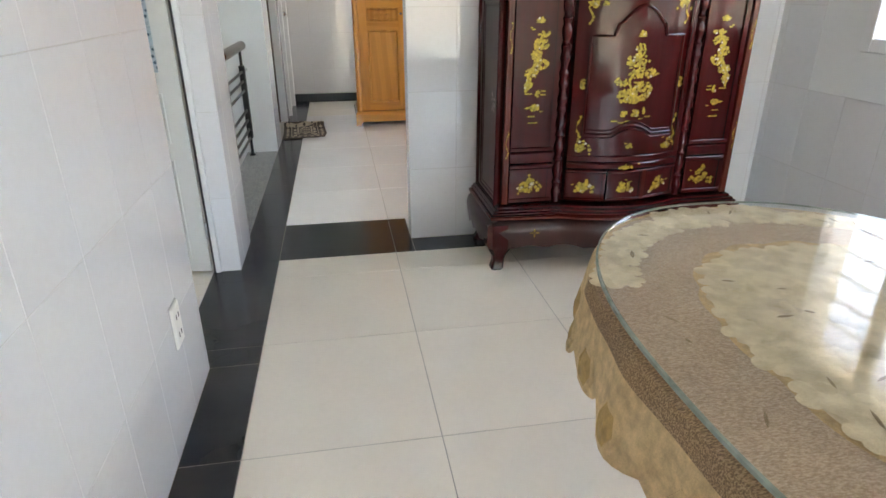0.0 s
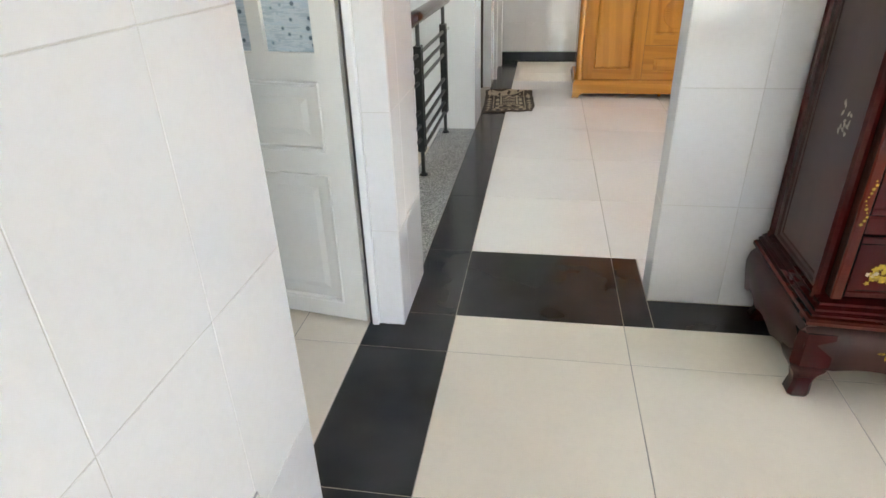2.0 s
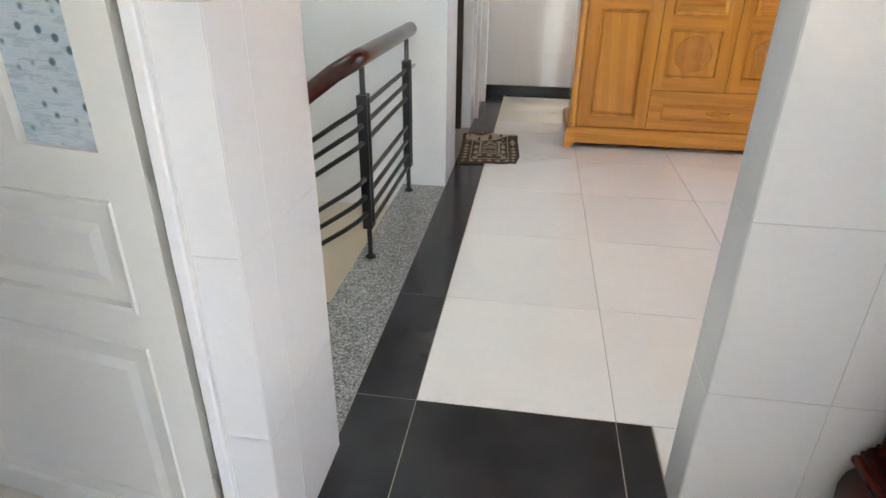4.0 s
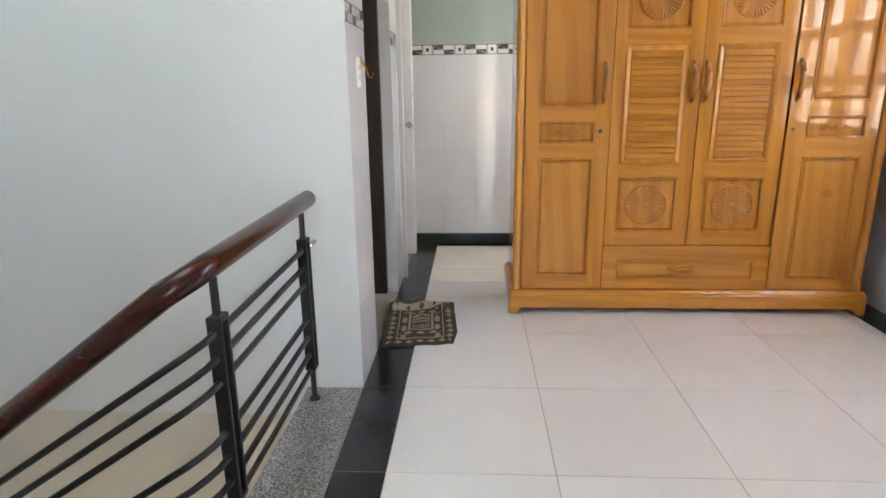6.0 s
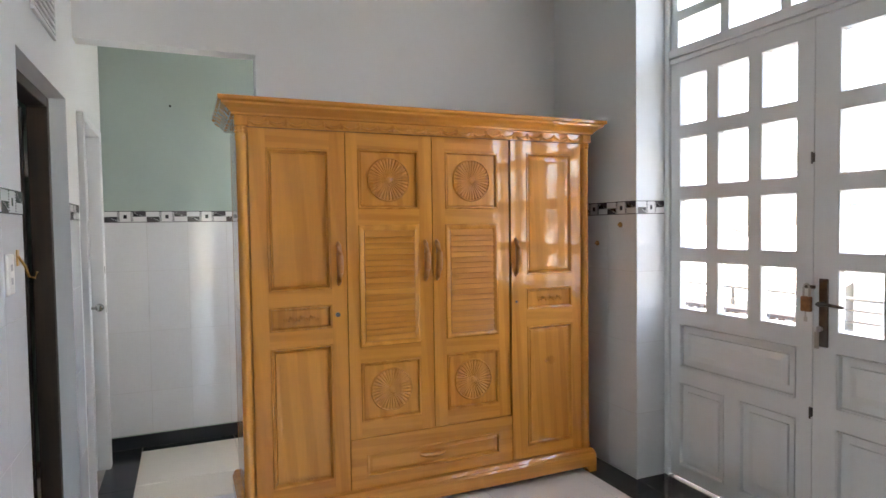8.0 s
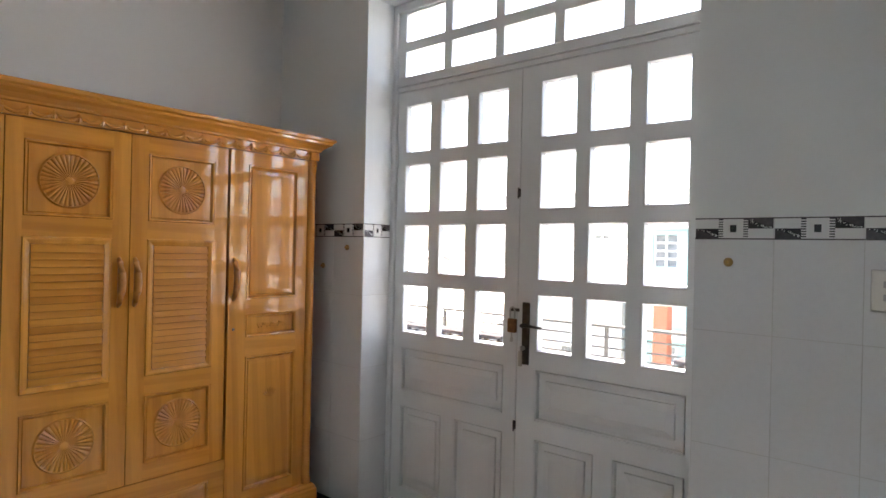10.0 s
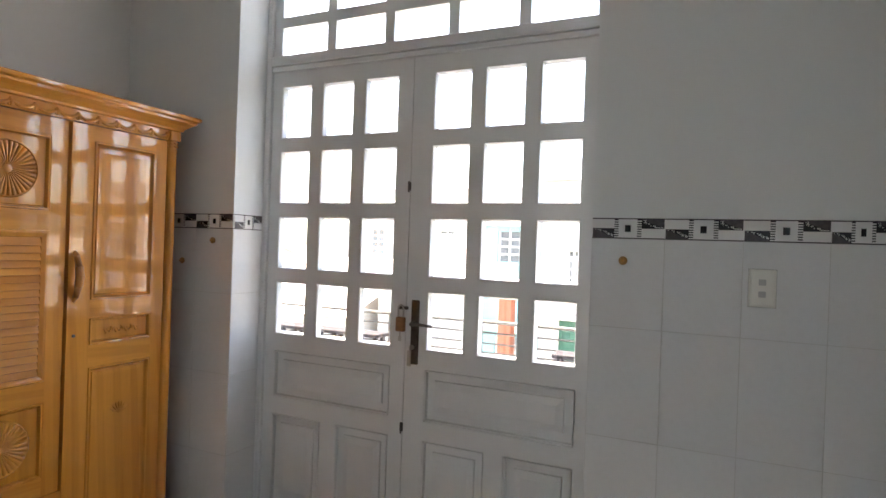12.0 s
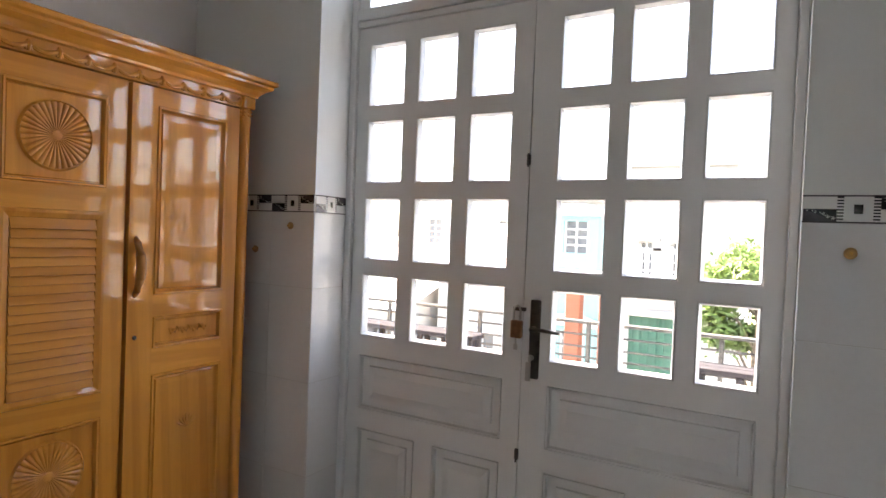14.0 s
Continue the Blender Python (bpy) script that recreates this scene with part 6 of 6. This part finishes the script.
def wall_hook():
    H = thing("wall_hook", (XL + 0.0015, 5.44, 1.36), "small brass hook on the tiles beside the door", "hook")
    bm = B()
    box(bm, 0.0, 0.004, -0.012, 0.012, -0.01, 0.04, 0.001)
    part("plate", bm, BRASS, H)
    bm = B()
    tube(bm, [(0.003, 0, 0.02), (0.02, 0, -0.01), (0.03, 0, -0.045), (0.045, 0, -0.05), (0.052, 0, -0.03)], 0.004, 8)
    part("prong", bm, BRASS, H, "", True)


wall_hook()


def padlock():
    P = thing("padlock", (2.555, 4.992, 1.06), "brass padlock hanging at the meeting stiles of the balcony door", "padlock")
    bm = B()
    box(bm, -0.012, 0.012, -0.022, 0.022, -0.005, 0.062, 0.004)
    body = part("body", bm, COPPER, P)
    bm = B()
    tube(bm, [(0, -0.014, 0.058), (0, -0.014, 0.10), (0, -0.009, 0.114), (0, 0, 0.119), (0, 0.009, 0.114), (0, 0.014, 0.10), (0, 0.014, 0.058)], 0.0045, 10)
    part("shackle", bm, STEEL, body, "", True)
    bm = B()
    box(bm, 0.004, 0.0195, -0.03, 0.02, 0.098, 0.112, 0.002)
    part("hasp", bm, DARK_STEEL, P)
    bm = B()
    tube(bm, [(-0.004, 0, -0.03), (-0.004, 0, -0.004)], 0.004, 6)
    box(bm, -0.006, -0.002, -0.008, 0.008, -0.05, -0.028, 0.001)
    part("key", bm, STEEL, P)


padlock()


def wall_vent():
    V = thing("wall_vent", (XL + 0.001, 5.96, 2.35), "small slatted vent above the bathroom door", "vent")
    bm = B()
    for q in ((0, 0.014, -0.2, 0.2, -0.1, -0.085), (0, 0.014, -0.2, 0.2, 0.085, 0.1), (0, 0.014, -0.2, -0.185, -0.085, 0.085), (0, 0.014, 0.185, 0.2, -0.085, 0.085)):
        box(bm, *q, 0.002)
    part("frame", bm, DOOR_PAINT, V)
    bm = B()
    box(bm, 0.0, 0.002, -0.186, 0.186, -0.086, 0.086)
    part("backing", bm, DARK_TRIM_SHADE, V)
    for i in range(6):
        bm = B()
        box(bm, 0.003, 0.012, -0.184, 0.184, -0.075 + 0.028 * i, -0.063 + 0.028 * i, 0.001)
        part("slat", bm, DOOR_PAINT, V)


wall_vent()
bm = B()
bmesh.ops.create_uvsphere(bm, u_segments=8, v_segments=6, radius=0.008, matrix=Matrix.Translation((-0.04, Y_ALC - 0.003, 2.29)))
tagged(part("wall_nail", bm, DARK), "dark nail head in the alcove wall", "nail")


def barred_window():
    """White steel window of the front room."""
    W = thing("barred_window", (XR + 0.1, (W0 + W1) / 2, WZ0), "white steel window with bars in the front room", "window")
    mk = maker((XR + 0.1, (W0 + W1) / 2, WZ0))
    x0, x1 = XR - 0.012, XR + 0.075
    for q in ((x0, x1, W0 + 0.002, W0 + 0.06, WZ0 + 0.002, WZ1 - 0.002), (x0, x1, W1 - 0.06, W1 - 0.002, WZ0 + 0.002, WZ1 - 0.002),
              (x0, x1, W0 + 0.06, W1 - 0.06, WZ0 + 0.002, WZ0 + 0.06), (x0, x1, W0 + 0.06, W1 - 0.06, WZ1 - 0.06, WZ1 - 0.002)):
        bm = B()
        box(bm, *q, 0.004)
        mk("window_frame", bm, DOOR_PAINT, W)
    n = 4
    for i in range(1, n):
        y = W0 + (W1 - W0) * i / n
        bm = B()
        box(bm, XR + 0.02, XR + 0.07, y - 0.03, y + 0.03, WZ0 + 0.06, WZ1 - 0.06, 0.004)
        mk("mullion", bm, DOOR_PAINT, W)
    for i in range(1, 9):
        z = WZ0 + (WZ1 - WZ0) * i / 9
        bm = B()
        tube(bm, [(XR + 0.1, W0 + 0.01, z), (XR + 0.1, W1 - 0.01, z)], 0.007, 6)
        mk("bar", bm, DOOR_PAINT, W)
    bm = B()
    box(bm, XR + 0.045, XR + 0.049, W0 + 0.055, W1 - 0.055, WZ0 + 0.055, WZ1 - 0.055)
    mk("pane", bm, GLASS, W).visible_shadow = False


barred_window()


def front_door():
    """Glazed white steel doors of the front opening."""
    D = thing("front_glazed_door", ((SD0 + SD1) / 2, Y_BACK - 0.06, 0), "white steel glazed front doors", "door")
    mk = maker(((SD0 + SD1) / 2, Y_BACK - 0.06, 0))
    y0, y1 = Y_BACK - 0.09, Y_BACK - 0.04
    n = 4
    for i in range(n + 1):
        x = SD0 + 0.003 + (SD1 - SD0 - 0.046) * i / n
        bm = B()
        box(bm, x, x + 0.04, y0, y1, 0.0, SDZ - 0.002, 0.004)
        mk("stile", bm, DOOR_PAINT, D)
    for z in (0.0, 0.8, 1.6, SDZ - 0.06):
        for i in range(n):
            x = SD0 + 0.043 + (SD1 - SD0 - 0.046) * i / n
            bm = B()
            box(bm, x, x + (SD1 - SD0 - 0.046) / n - 0.04, y0 + 0.001, y1 - 0.001, z, z + 0.055, 0.003)
            mk("rail", bm, DOOR_PAINT, D)
    bm = B()
    box(bm, SD0 + 0.01, SD1 - 0.01, Y_BACK - 0.067, Y_BACK - 0.063, 0.01, SDZ - 0.01)
    mk("pane", bm, GLASS, D).visible_shadow = False


front_door()


# ---- outside: balcony, street, houses, tree ----
bm = B()
box(bm, XR + 0.24, 3.9, -2.2, 8.2, -0.22, -0.06)
setting("balcony_floor", bm, BALCONY_TILE, "pale tiled balcony floor")
bm = B()
S = 900
vs = [bm.verts.new(p) for p in ((-S, -S, -3.6), (S, -S, -3.6), (S, S, -3.6), (-S, S, -3.6))]
bm.faces.new(vs)
setting("ground", bm, EARTH, "pale dusty ground")
bm = B()
box(bm, 6.2, 12.2, -70, 90, -3.62, -3.56)
setting("road", bm, ASPHALT, "asphalt street below the balcony")
for x0, x1 in ((4.6, 6.2), (12.2, 13.6)):
    bm = B()
    box(bm, x0, x1, -70, 90, -3.62, -3.44)
    setting("pavement", bm, CONCRETE, "concrete pavement along the street")


def balcony_railing():
    R = thing("balcony_railing", (3.8, 3.0, -0.06), "grey steel balcony railing with horizontal bars", "railing")
    mk = maker((3.8, 3.0, -0.06))
    for y in [-1.83 + 0.69 * i for i in range(15)]:
        bm = B()
        box(bm, 3.788, 3.812, y - 0.012, y + 0.012, -0.06, 0.962, 0.003)
        mk("post", bm, RAIL_GREY, R)
    for z in (0.16, 0.30, 0.44, 0.58, 0.655, 0.71, 0.77, 0.83, 0.90):
        bm = B()
        box(bm, 3.794, 3.806, -2.1, 8.1, z - 0.006, z + 0.006, 0.002)
        mk("bar", bm, RAIL_GREY, R)
    bm = B()
    box(bm, 3.78, 3.82, -2.1, 8.1, 0.962, 0.982, 0.004)
    mk("top_rail", bm, RAIL_GREY, R)


balcony_railing()


def bench():
    N = thing("balcony_stand", (3.35, 4.05, -0.06), "dark slatted metal stand on the balcony", "stand")
    mk = maker((3.35, 4.05, -0.06))
    for i in range(2):
        bm = B()
        box(bm, 3.25 + 0.075 * i, 3.315 + 0.075 * i, 3.6, 4.45, 0.88, 0.905, 0.004)
        mk("slat", bm, STAND_DARK, N)
    for x in (3.28, 3.36):
        for i in range(6):
            y = 3.63 + 0.158 * i
            bm = B()
            box(bm, x - 0.014, x + 0.014, y - 0.014, y + 0.014, -0.06, 0.879, 0.003)
            mk("leg", bm, STAND_DARK, N)
    return N


copy_thing(bench(), pose(3.35, 5.98, -0.06))


def house(label, x, y0, y1, storeys, wallmat, base=-3.6, depth=9.0, floor_h=3.3, windows=2, half=0.42, sill=1.0, head=2.25, centres=None, parapet=0.6, roofmat=None, arched=False, balcony=False, shutter=None):
    """A street house that faces the balcony."""
    H = thing("house", (x, (y0 + y1) / 2, base), label, "house")
    mk = maker((x, (y0 + y1) / 2, base))
    top = base + storeys * floor_h
    openings = []
    for s in range(storeys):
        z0 = base + s * floor_h
        if s == 0 and shutter:
            openings.append((*shutter, z0 + 0.05, z0 + 3.2, "shutter"))
            continue
        for c in centres or [y0 + (y1 - y0) * (i + 0.5) / windows for i in range(windows)]:
            openings.append((c - half, c + half, z0 + sill, z0 + head, "window"))
    bm = B()
    # front wall built round its openings, storey by storey
    for s in range(storeys):
        z0, z1 = base + s * floor_h, base + (s + 1) * floor_h
        ops = sorted(o for o in openings if z0 <= o[2] < z1)
        y = y0
        for o in ops:
            box(bm, x, x + 0.22, y, o[0], z0, z1)
            box(bm, x, x + 0.22, o[0], o[1], z0, o[2])
            box(bm, x, x + 0.22, o[0], o[1], o[3], z1)
            y = o[1]
        box(bm, x, x + 0.22, y, y1, z0, z1)
    box(bm, x + 0.22, x + depth, y0, y0 + 0.22, base, top)
    box(bm, x + 0.22, x + depth, y1 - 0.22, y1, base, top)
    box(bm, x + depth - 0.22, x + depth, y0 + 0.22, y1 - 0.22, base, top)
    mk("wall", bm, wallmat, H)
    bm = B()
    if roofmat:
        n = int((y1 - y0) / 0.12)
        rows = []
        for i in range(n + 1):
            y = y0 - 0.3 + (y1 - y0 + 0.6) * i / n
            w = 0.03 * (i % 2)
            rows.append([bm.verts.new(p) for p in ((x - 0.7, y, top - 0.15 + w), (x + depth / 2, y, top + 1.5 + w), (x + depth + 0.3, y, top - 0.15 + w))])
        for a, c in zip(rows, rows[1:]):
            bm.faces.new([a[0], c[0], c[1], a[1]])
            bm.faces.new([a[1], c[1], c[2], a[2]])
        ex = bmesh.ops.extrude_face_region(bm, geom=bm.faces[:])
        bmesh.ops.translate(bm, verts=[g for g in ex["geom"] if isinstance(g, bmesh.types.BMVert)], vec=(0, 0, 0.02))
        mk("roof", bm, roofmat, H)
        for yy in (y0 + 0.001, y1 - 0.221):
            bm = B()
            prism(bm, [(x, top), (x + depth, top), (x + depth / 2, top + 1.42)], yy, yy + 0.22, "y")
            mk("gable", bm, wallmat, H)
    else:
        box(bm, x, x + depth, y0 + 0.001, y1 - 0.001, top, top + 0.16)
        mk("roof", bm, CONCRETE, H)
        bm = B()
        box(bm, x - 0.12, x + 0.1, y0 - 0.05, y1 + 0.05, top + 0.16, top + 0.16 + parapet, 0.03)
        mk("parapet", bm, wallmat, H)
    for s in range(1, storeys + 1):
        bm = B()
        box(bm, x - 0.14, x - 0.001, y0 - 0.04, y1 + 0.04, base + s * floor_h - 0.2, base + s * floor_h - 0.03, 0.02)
        mk("ledge", bm, HOUSE_WHITE, H)
    for a, c, z0, z1, kind in openings:
        bm = B()
        if kind == "shutter":
            n = int((c - a) / 0.09)
            for i in range(n):
                ya = a + (c - a) * i / n
                box(bm, x + 0.06 + 0.03 * (i % 2), x + 0.12, ya, a + (c - a) * (i + 1) / n, z0, z1)
            mk("shutter", bm, GREEN_STEEL, H, "green folding steel shutter")
            continue
        box(bm, x + 0.10, x + 0.12, a, c, z0, z1)
        win = mk("window", bm, WINDOW_DARK, H)
        bm = B()
        for q in ((a, a + 0.06), ((a + c) / 2 - 0.03, (a + c) / 2 + 0.03), (c - 0.06, c)):
            box(bm, x + 0.05, x + 0.095, q[0], q[1], z0, z1)
        for k in range(1, 4):
            zz = z0 + (z1 - z0) * k / 4
            box(bm, x + 0.052, x + 0.09, a + 0.06, c - 0.06, zz - 0.025, zz + 0.025)
        mk("frame", bm, HOUSE_WHITE, win)
        bm = B()
        if arched:
            pts = [((a + c) / 2 + 0.75 * math.cos(math.pi * i / 10), z1 + 0.08 + 0.34 * math.sin(math.pi * i / 10)) for i in range(11)]
            tube(bm, [(x - 0.06, p[0], p[1]) for p in pts], 0.07, 6)
        else:
            box(bm, x - 0.2, x - 0.001, a - 0.15, c + 0.15, z1 + 0.05, z1 + 0.14)
        mk("hood", bm, HOUSE_WHITE, win)
        if balcony and z0 > base + 1:
            bm = B()
            box(bm, x - 0.7, x - 0.001, a - 0.3, c + 0.3, z0 - 0.16, z0 - 0.06)
            for k in range(12):
                yy = a - 0.25 + (c - a + 0.5) * k / 11
                box(bm, x - 0.67, x - 0.64, yy - 0.015, yy + 0.015, z0 - 0.06, z0 + 0.75)
            box(bm, x - 0.69, x - 0.62, a - 0.3, c + 0.3, z0 + 0.75, z0 + 0.81)
            mk("balcony", bm, HOUSE_WHITE, H)
    return H


house("two-storey white house with teal front and arched window hood", 16.0, 8.12, 9.92, 2, HOUSE_TEAL, windows=1, arched=True, floor_h=2.95, half=0.34, sill=1.75, head=2.6, parapet=0.3)
house("white house with balcony and green ground floor shutter", 16.0, 5.2, 8.1, 2, HOUSE_WHITE, balcony=True, shutter=(6.3, 7.55), floor_h=3.4, half=0.19, sill=0.72, head=1.65, centres=[6.42, 7.2])
house("small white house with pale corrugated roof", 16.0, 10.2, 13.2, 1, HOUSE_WHITE, windows=1, roofmat=ROOF_TIN, floor_h=4.0)
house("low white house with pale corrugated roof", 15.0, 13.6, 20.5, 1, HOUSE_WHITE, windows=3, roofmat=ROOF_TIN, floor_h=3.0)
house("grey concrete house behind the tree", 24.0, -6.0, 3.0, 2, HOUSE_GREY, windows=3, floor_h=3.2)
house("white house with pale corrugated roof", 16.0, 21.0, 29.0, 1, HOUSE_WHITE, windows=3, roofmat=ROOF_TIN, floor_h=3.4)
house("white street house with flat roof", 17.0, -16.0, -7.0, 2, HOUSE_WHITE, windows=3, floor_h=3.3)
house("white house at the back with flat roof", 27.0, 10.0, 22.0, 2, HOUSE_WHITE, windows=3, floor_h=3.6)


def gate_pillar(y, w, h):
    P = thing("gate_pillar", (14.0, y, -3.5), "orange terracotta gate pillar across the street", "pillar", "gate pillars")
    bm = B()
    box(bm, -w, w, -w, w, -0.1, h, 0.02)
    part("shaft", bm, BRICK_RED, P)
    bm = B()
    box(bm, -w - 0.05, w + 0.05, -w - 0.05, w + 0.05, h, h + 0.16, 0.03)
    part("cap", bm, BRICK_RED, P)


gate_pillar(8.35, 0.17, 4.0)
gate_pillar(7.72, 0.06, 4.0)


def tree(x, y, base, h, r, seed):
    rnd = random.Random(seed)
    T = thing("street_tree", (x, y, base), "young street tree with bright green foliage", "tree")
    bm = B()
    tube(bm, [(0, 0, 0), (0.05, 0.02, h * 0.25), (0.0, 0.08, h * 0.5), (0.06, 0.0, h * 0.8)], [0.14, 0.11, 0.09, 0.04], 10)
    tips = []
    for i in range(14):
        z = h * rnd.uniform(0.3, 0.75)
        a = rnd.uniform(0, 6.3)
        L = r * rnd.uniform(0.6, 1.0)
        tip = (L * math.cos(a), L * math.sin(a), z + h * rnd.uniform(0.05, 0.3))
        tube(bm, [(0.02, 0.03, z), (tip[0] * 0.5, tip[1] * 0.5, z + (tip[2] - z) * 0.6), tip], [0.035, 0.02, 0.008], 6)
        tips.append(Vector(tip))
    part("trunk", bm, BARK, T, "", True)
    vs, fs = [], []
    for i in range(9000):
        c = rnd.choice(tips) + Vector((rnd.gauss(0, 0.32), rnd.gauss(0, 0.32), rnd.gauss(0, 0.26))) * r * 0.55
        d = Vector((rnd.gauss(0, 1), rnd.gauss(0, 1), rnd.gauss(0, 1))).normalized()
        e = d.orthogonal().normalized()
        L, w = rnd.uniform(0.06, 0.12), rnd.uniform(0.025, 0.045)
        k = len(vs)
        f = d.cross(e) * 0.015
        vs += [c - d * L, c + e * w + f, c + d * L, c - e * w + f]
        fs.append((k, k + 1, k + 2, k + 3))
    me = bpy.data.meshes.new("crown")
    me.from_pydata([tuple(v) for v in vs], [], fs)
    me.materials.append(LEAF)
    cr = new("crown", me)
    cr.parent = T
    tagged(cr, kind="stuff")


tree(13.0, 4.45, -3.45, 5.5, 0.95, 5)

# ---- pieces of floor and walls ----
XS1 = [-0.27, 0.307, 0.884, 1.46, 2.036, XR]
YS1 = [Y_BACK, -2.731, -2.131, -1.531, -0.931, -0.331, 0.269, 0.869, 1.469, 2.073, 2.645, 2.855]
floor_tiles(XS1, YS1, FLOOR_TILE, "ivory")
floor_tiles([XW, -0.27], YS1[:9] + [1.955], BLACK_TILE, "black")
floor_tiles([XW - 0.125, -0.27], [1.955, 2.073, 2.645, 2.855], BLACK_TILE, "black")
floor_tiles([XL, -0.27], [2.855, 3.342, 3.942, 4.547, 5.15, 5.75, 6.35, 6.95, 7.55, Y_ALC - 0.01], BLACK_TILE, "black")
floor_tiles([-0.27, 0.307, MX - 0.002], [2.855, 3.342], BLACK_TILE, "black")
floor_tiles([MX - 0.002, 0.884, 1.46, 2.036, XR], [2.855, Y_MID0 - 0.002], BLACK_TILE, "black")
XS2 = [-0.27, 0.308, 0.905, 1.505, 2.10, 2.17]
floor_tiles([MX, 0.905, 1.505, 2.10, 2.17], [Y_MID1 + 0.002, 3.342], IVORY_TILE_LIT, "white")
floor_tiles(XS2, [3.342, 3.942, 4.547, 5.150, 5.75, 6.35, Y_END], IVORY_TILE_LIT, "white")
floor_tiles([2.17, XR], [Y_MID1 + 0.002, 3.9, 4.5, 5.1, 5.7, 6.3, Y_END], BLACK_TILE, "black")
floor_tiles([XR, 2.62], [4.08, 4.66, 5.26, 5.85], BLACK_TILE, "black")
floor_tiles([-0.27, 0.308, 0.905, 1.4], [Y_END, 6.98, 7.56], FLOOR_TILE, "ivory")
floor_tiles([-0.27, 0.308, 0.905, 1.4], [7.56, Y_ALC - 0.01], BLACK_TILE, "black")
floor_tiles([-2.6, -2.0, -1.4, -0.8, XW - 0.125], [0.27, 0.87, 1.47, 2.07, 2.65, Y_MID0], FLOOR_TILE, "ivory")

ROWS1 = [0.002, 0.378, 0.765, 1.15, 1.535]
ROWS_PIER = [0.002, 0.36, 0.745, 1.13, 1.515]
wall_tiles(wall_west, "x", XW, 1, steps_to(Y_BACK, 1.955, 1.485, 0.24), [0.002, 0.351, 0.736, 1.121, 1.506])
wall_tiles(wall_west, "x", XW, 1, [2.775, 2.89, 3.13], ROWS_PIER)
wall_tiles(wall_west, "y", 2.775, -1, [-0.525, XW], ROWS_PIER)
wall_tiles(wall_middle, "y", Y_MID0, -1, steps_to(MX, XR, MX, 0.24), ROWS1)
wall_tiles(wall_middle, "x", MX, -1, [Y_MID0, Y_MID1], ROWS1)
wall_tiles(wall_east, "x", XR, -1, steps_to(Y_BACK, Y_MID0, 0.1, 0.24), ROWS1, skip=lambda a, c, z0, z1: c > W0 - 0.04 and a < W1 + 0.04 and z1 > WZ0 - 0.05)
ROWS2 = [0.002, 0.375, 0.78, 1.185, BAND0]
wall_tiles(wall_east, "x", XR, -1, [Y_MID1, 3.325, 3.575, 3.825, 4.08], ROWS2)
wall_tiles(wall_east, "x", XR, -1, steps_to(5.85, Y_END, 5.85, 0.25), ROWS2)
wall_tiles(wall_east, "y", 5.85, -1, [XR, XR + 0.2], ROWS2)
wall_tiles(wall_end, "y", Y_END, -1, steps_to(0.41, XR, 0.41, 0.25), ROWS2)
wall_tiles(wall_stair, "x", XL, 1, [5.14, 5.28, 5.53], ROWS2)
wall_tiles(wall_stair, "x", XL, 1, [6.41, 6.66], ROWS2)
wall_tiles(wall_stair, "x", XL, 1, [7.40, Y_ALC], ROWS2)
wall_tiles(wall_alcove, "y", Y_ALC, -1, steps_to(XL, 1.4, XL, 0.25), [0.09, 0.375, 0.78, 1.185, BAND0])
border(wall_east, "x", XR, -1, [3.325, 3.575, 3.825, 4.08])
border(wall_east, "x", XR, -1, [Y_MID1 + 0.004, 3.325])
wall_tiles(wall_middle, "y", Y_MID1, 1, steps_to(MX, XR, XR, 0.25), ROWS2)
border(wall_middle, "y", Y_MID1, 1, [MX + 0.002, 0.48, 0.73, 0.98, 1.23, 1.48, 1.73, 1.98, 2.23])
border(wall_middle, "y", Y_MID1, 1, [2.23, XR - 0.004])
border(wall_east, "x", XR, -1, [5.85, 6.10, 6.35, 6.60])
border(wall_east, "y", 5.85, -1, [XR + 0.005, XR + 0.2])
border(wall_end, "y", Y_END, -1, [0.41, 0.66, 0.91, 1.16, 1.41, 1.66, 1.91, 2.16, XR])
border(wall_stair, "x", XL, 1, [5.14, 5.28, 5.53])
border(wall_stair, "x", XL, 1, [6.41, 6.66])
border(wall_stair, "x", XL, 1, [7.40, Y_ALC])
border(wall_alcove, "y", Y_ALC, -1, [XL + k * 0.25 for k in range(7)])
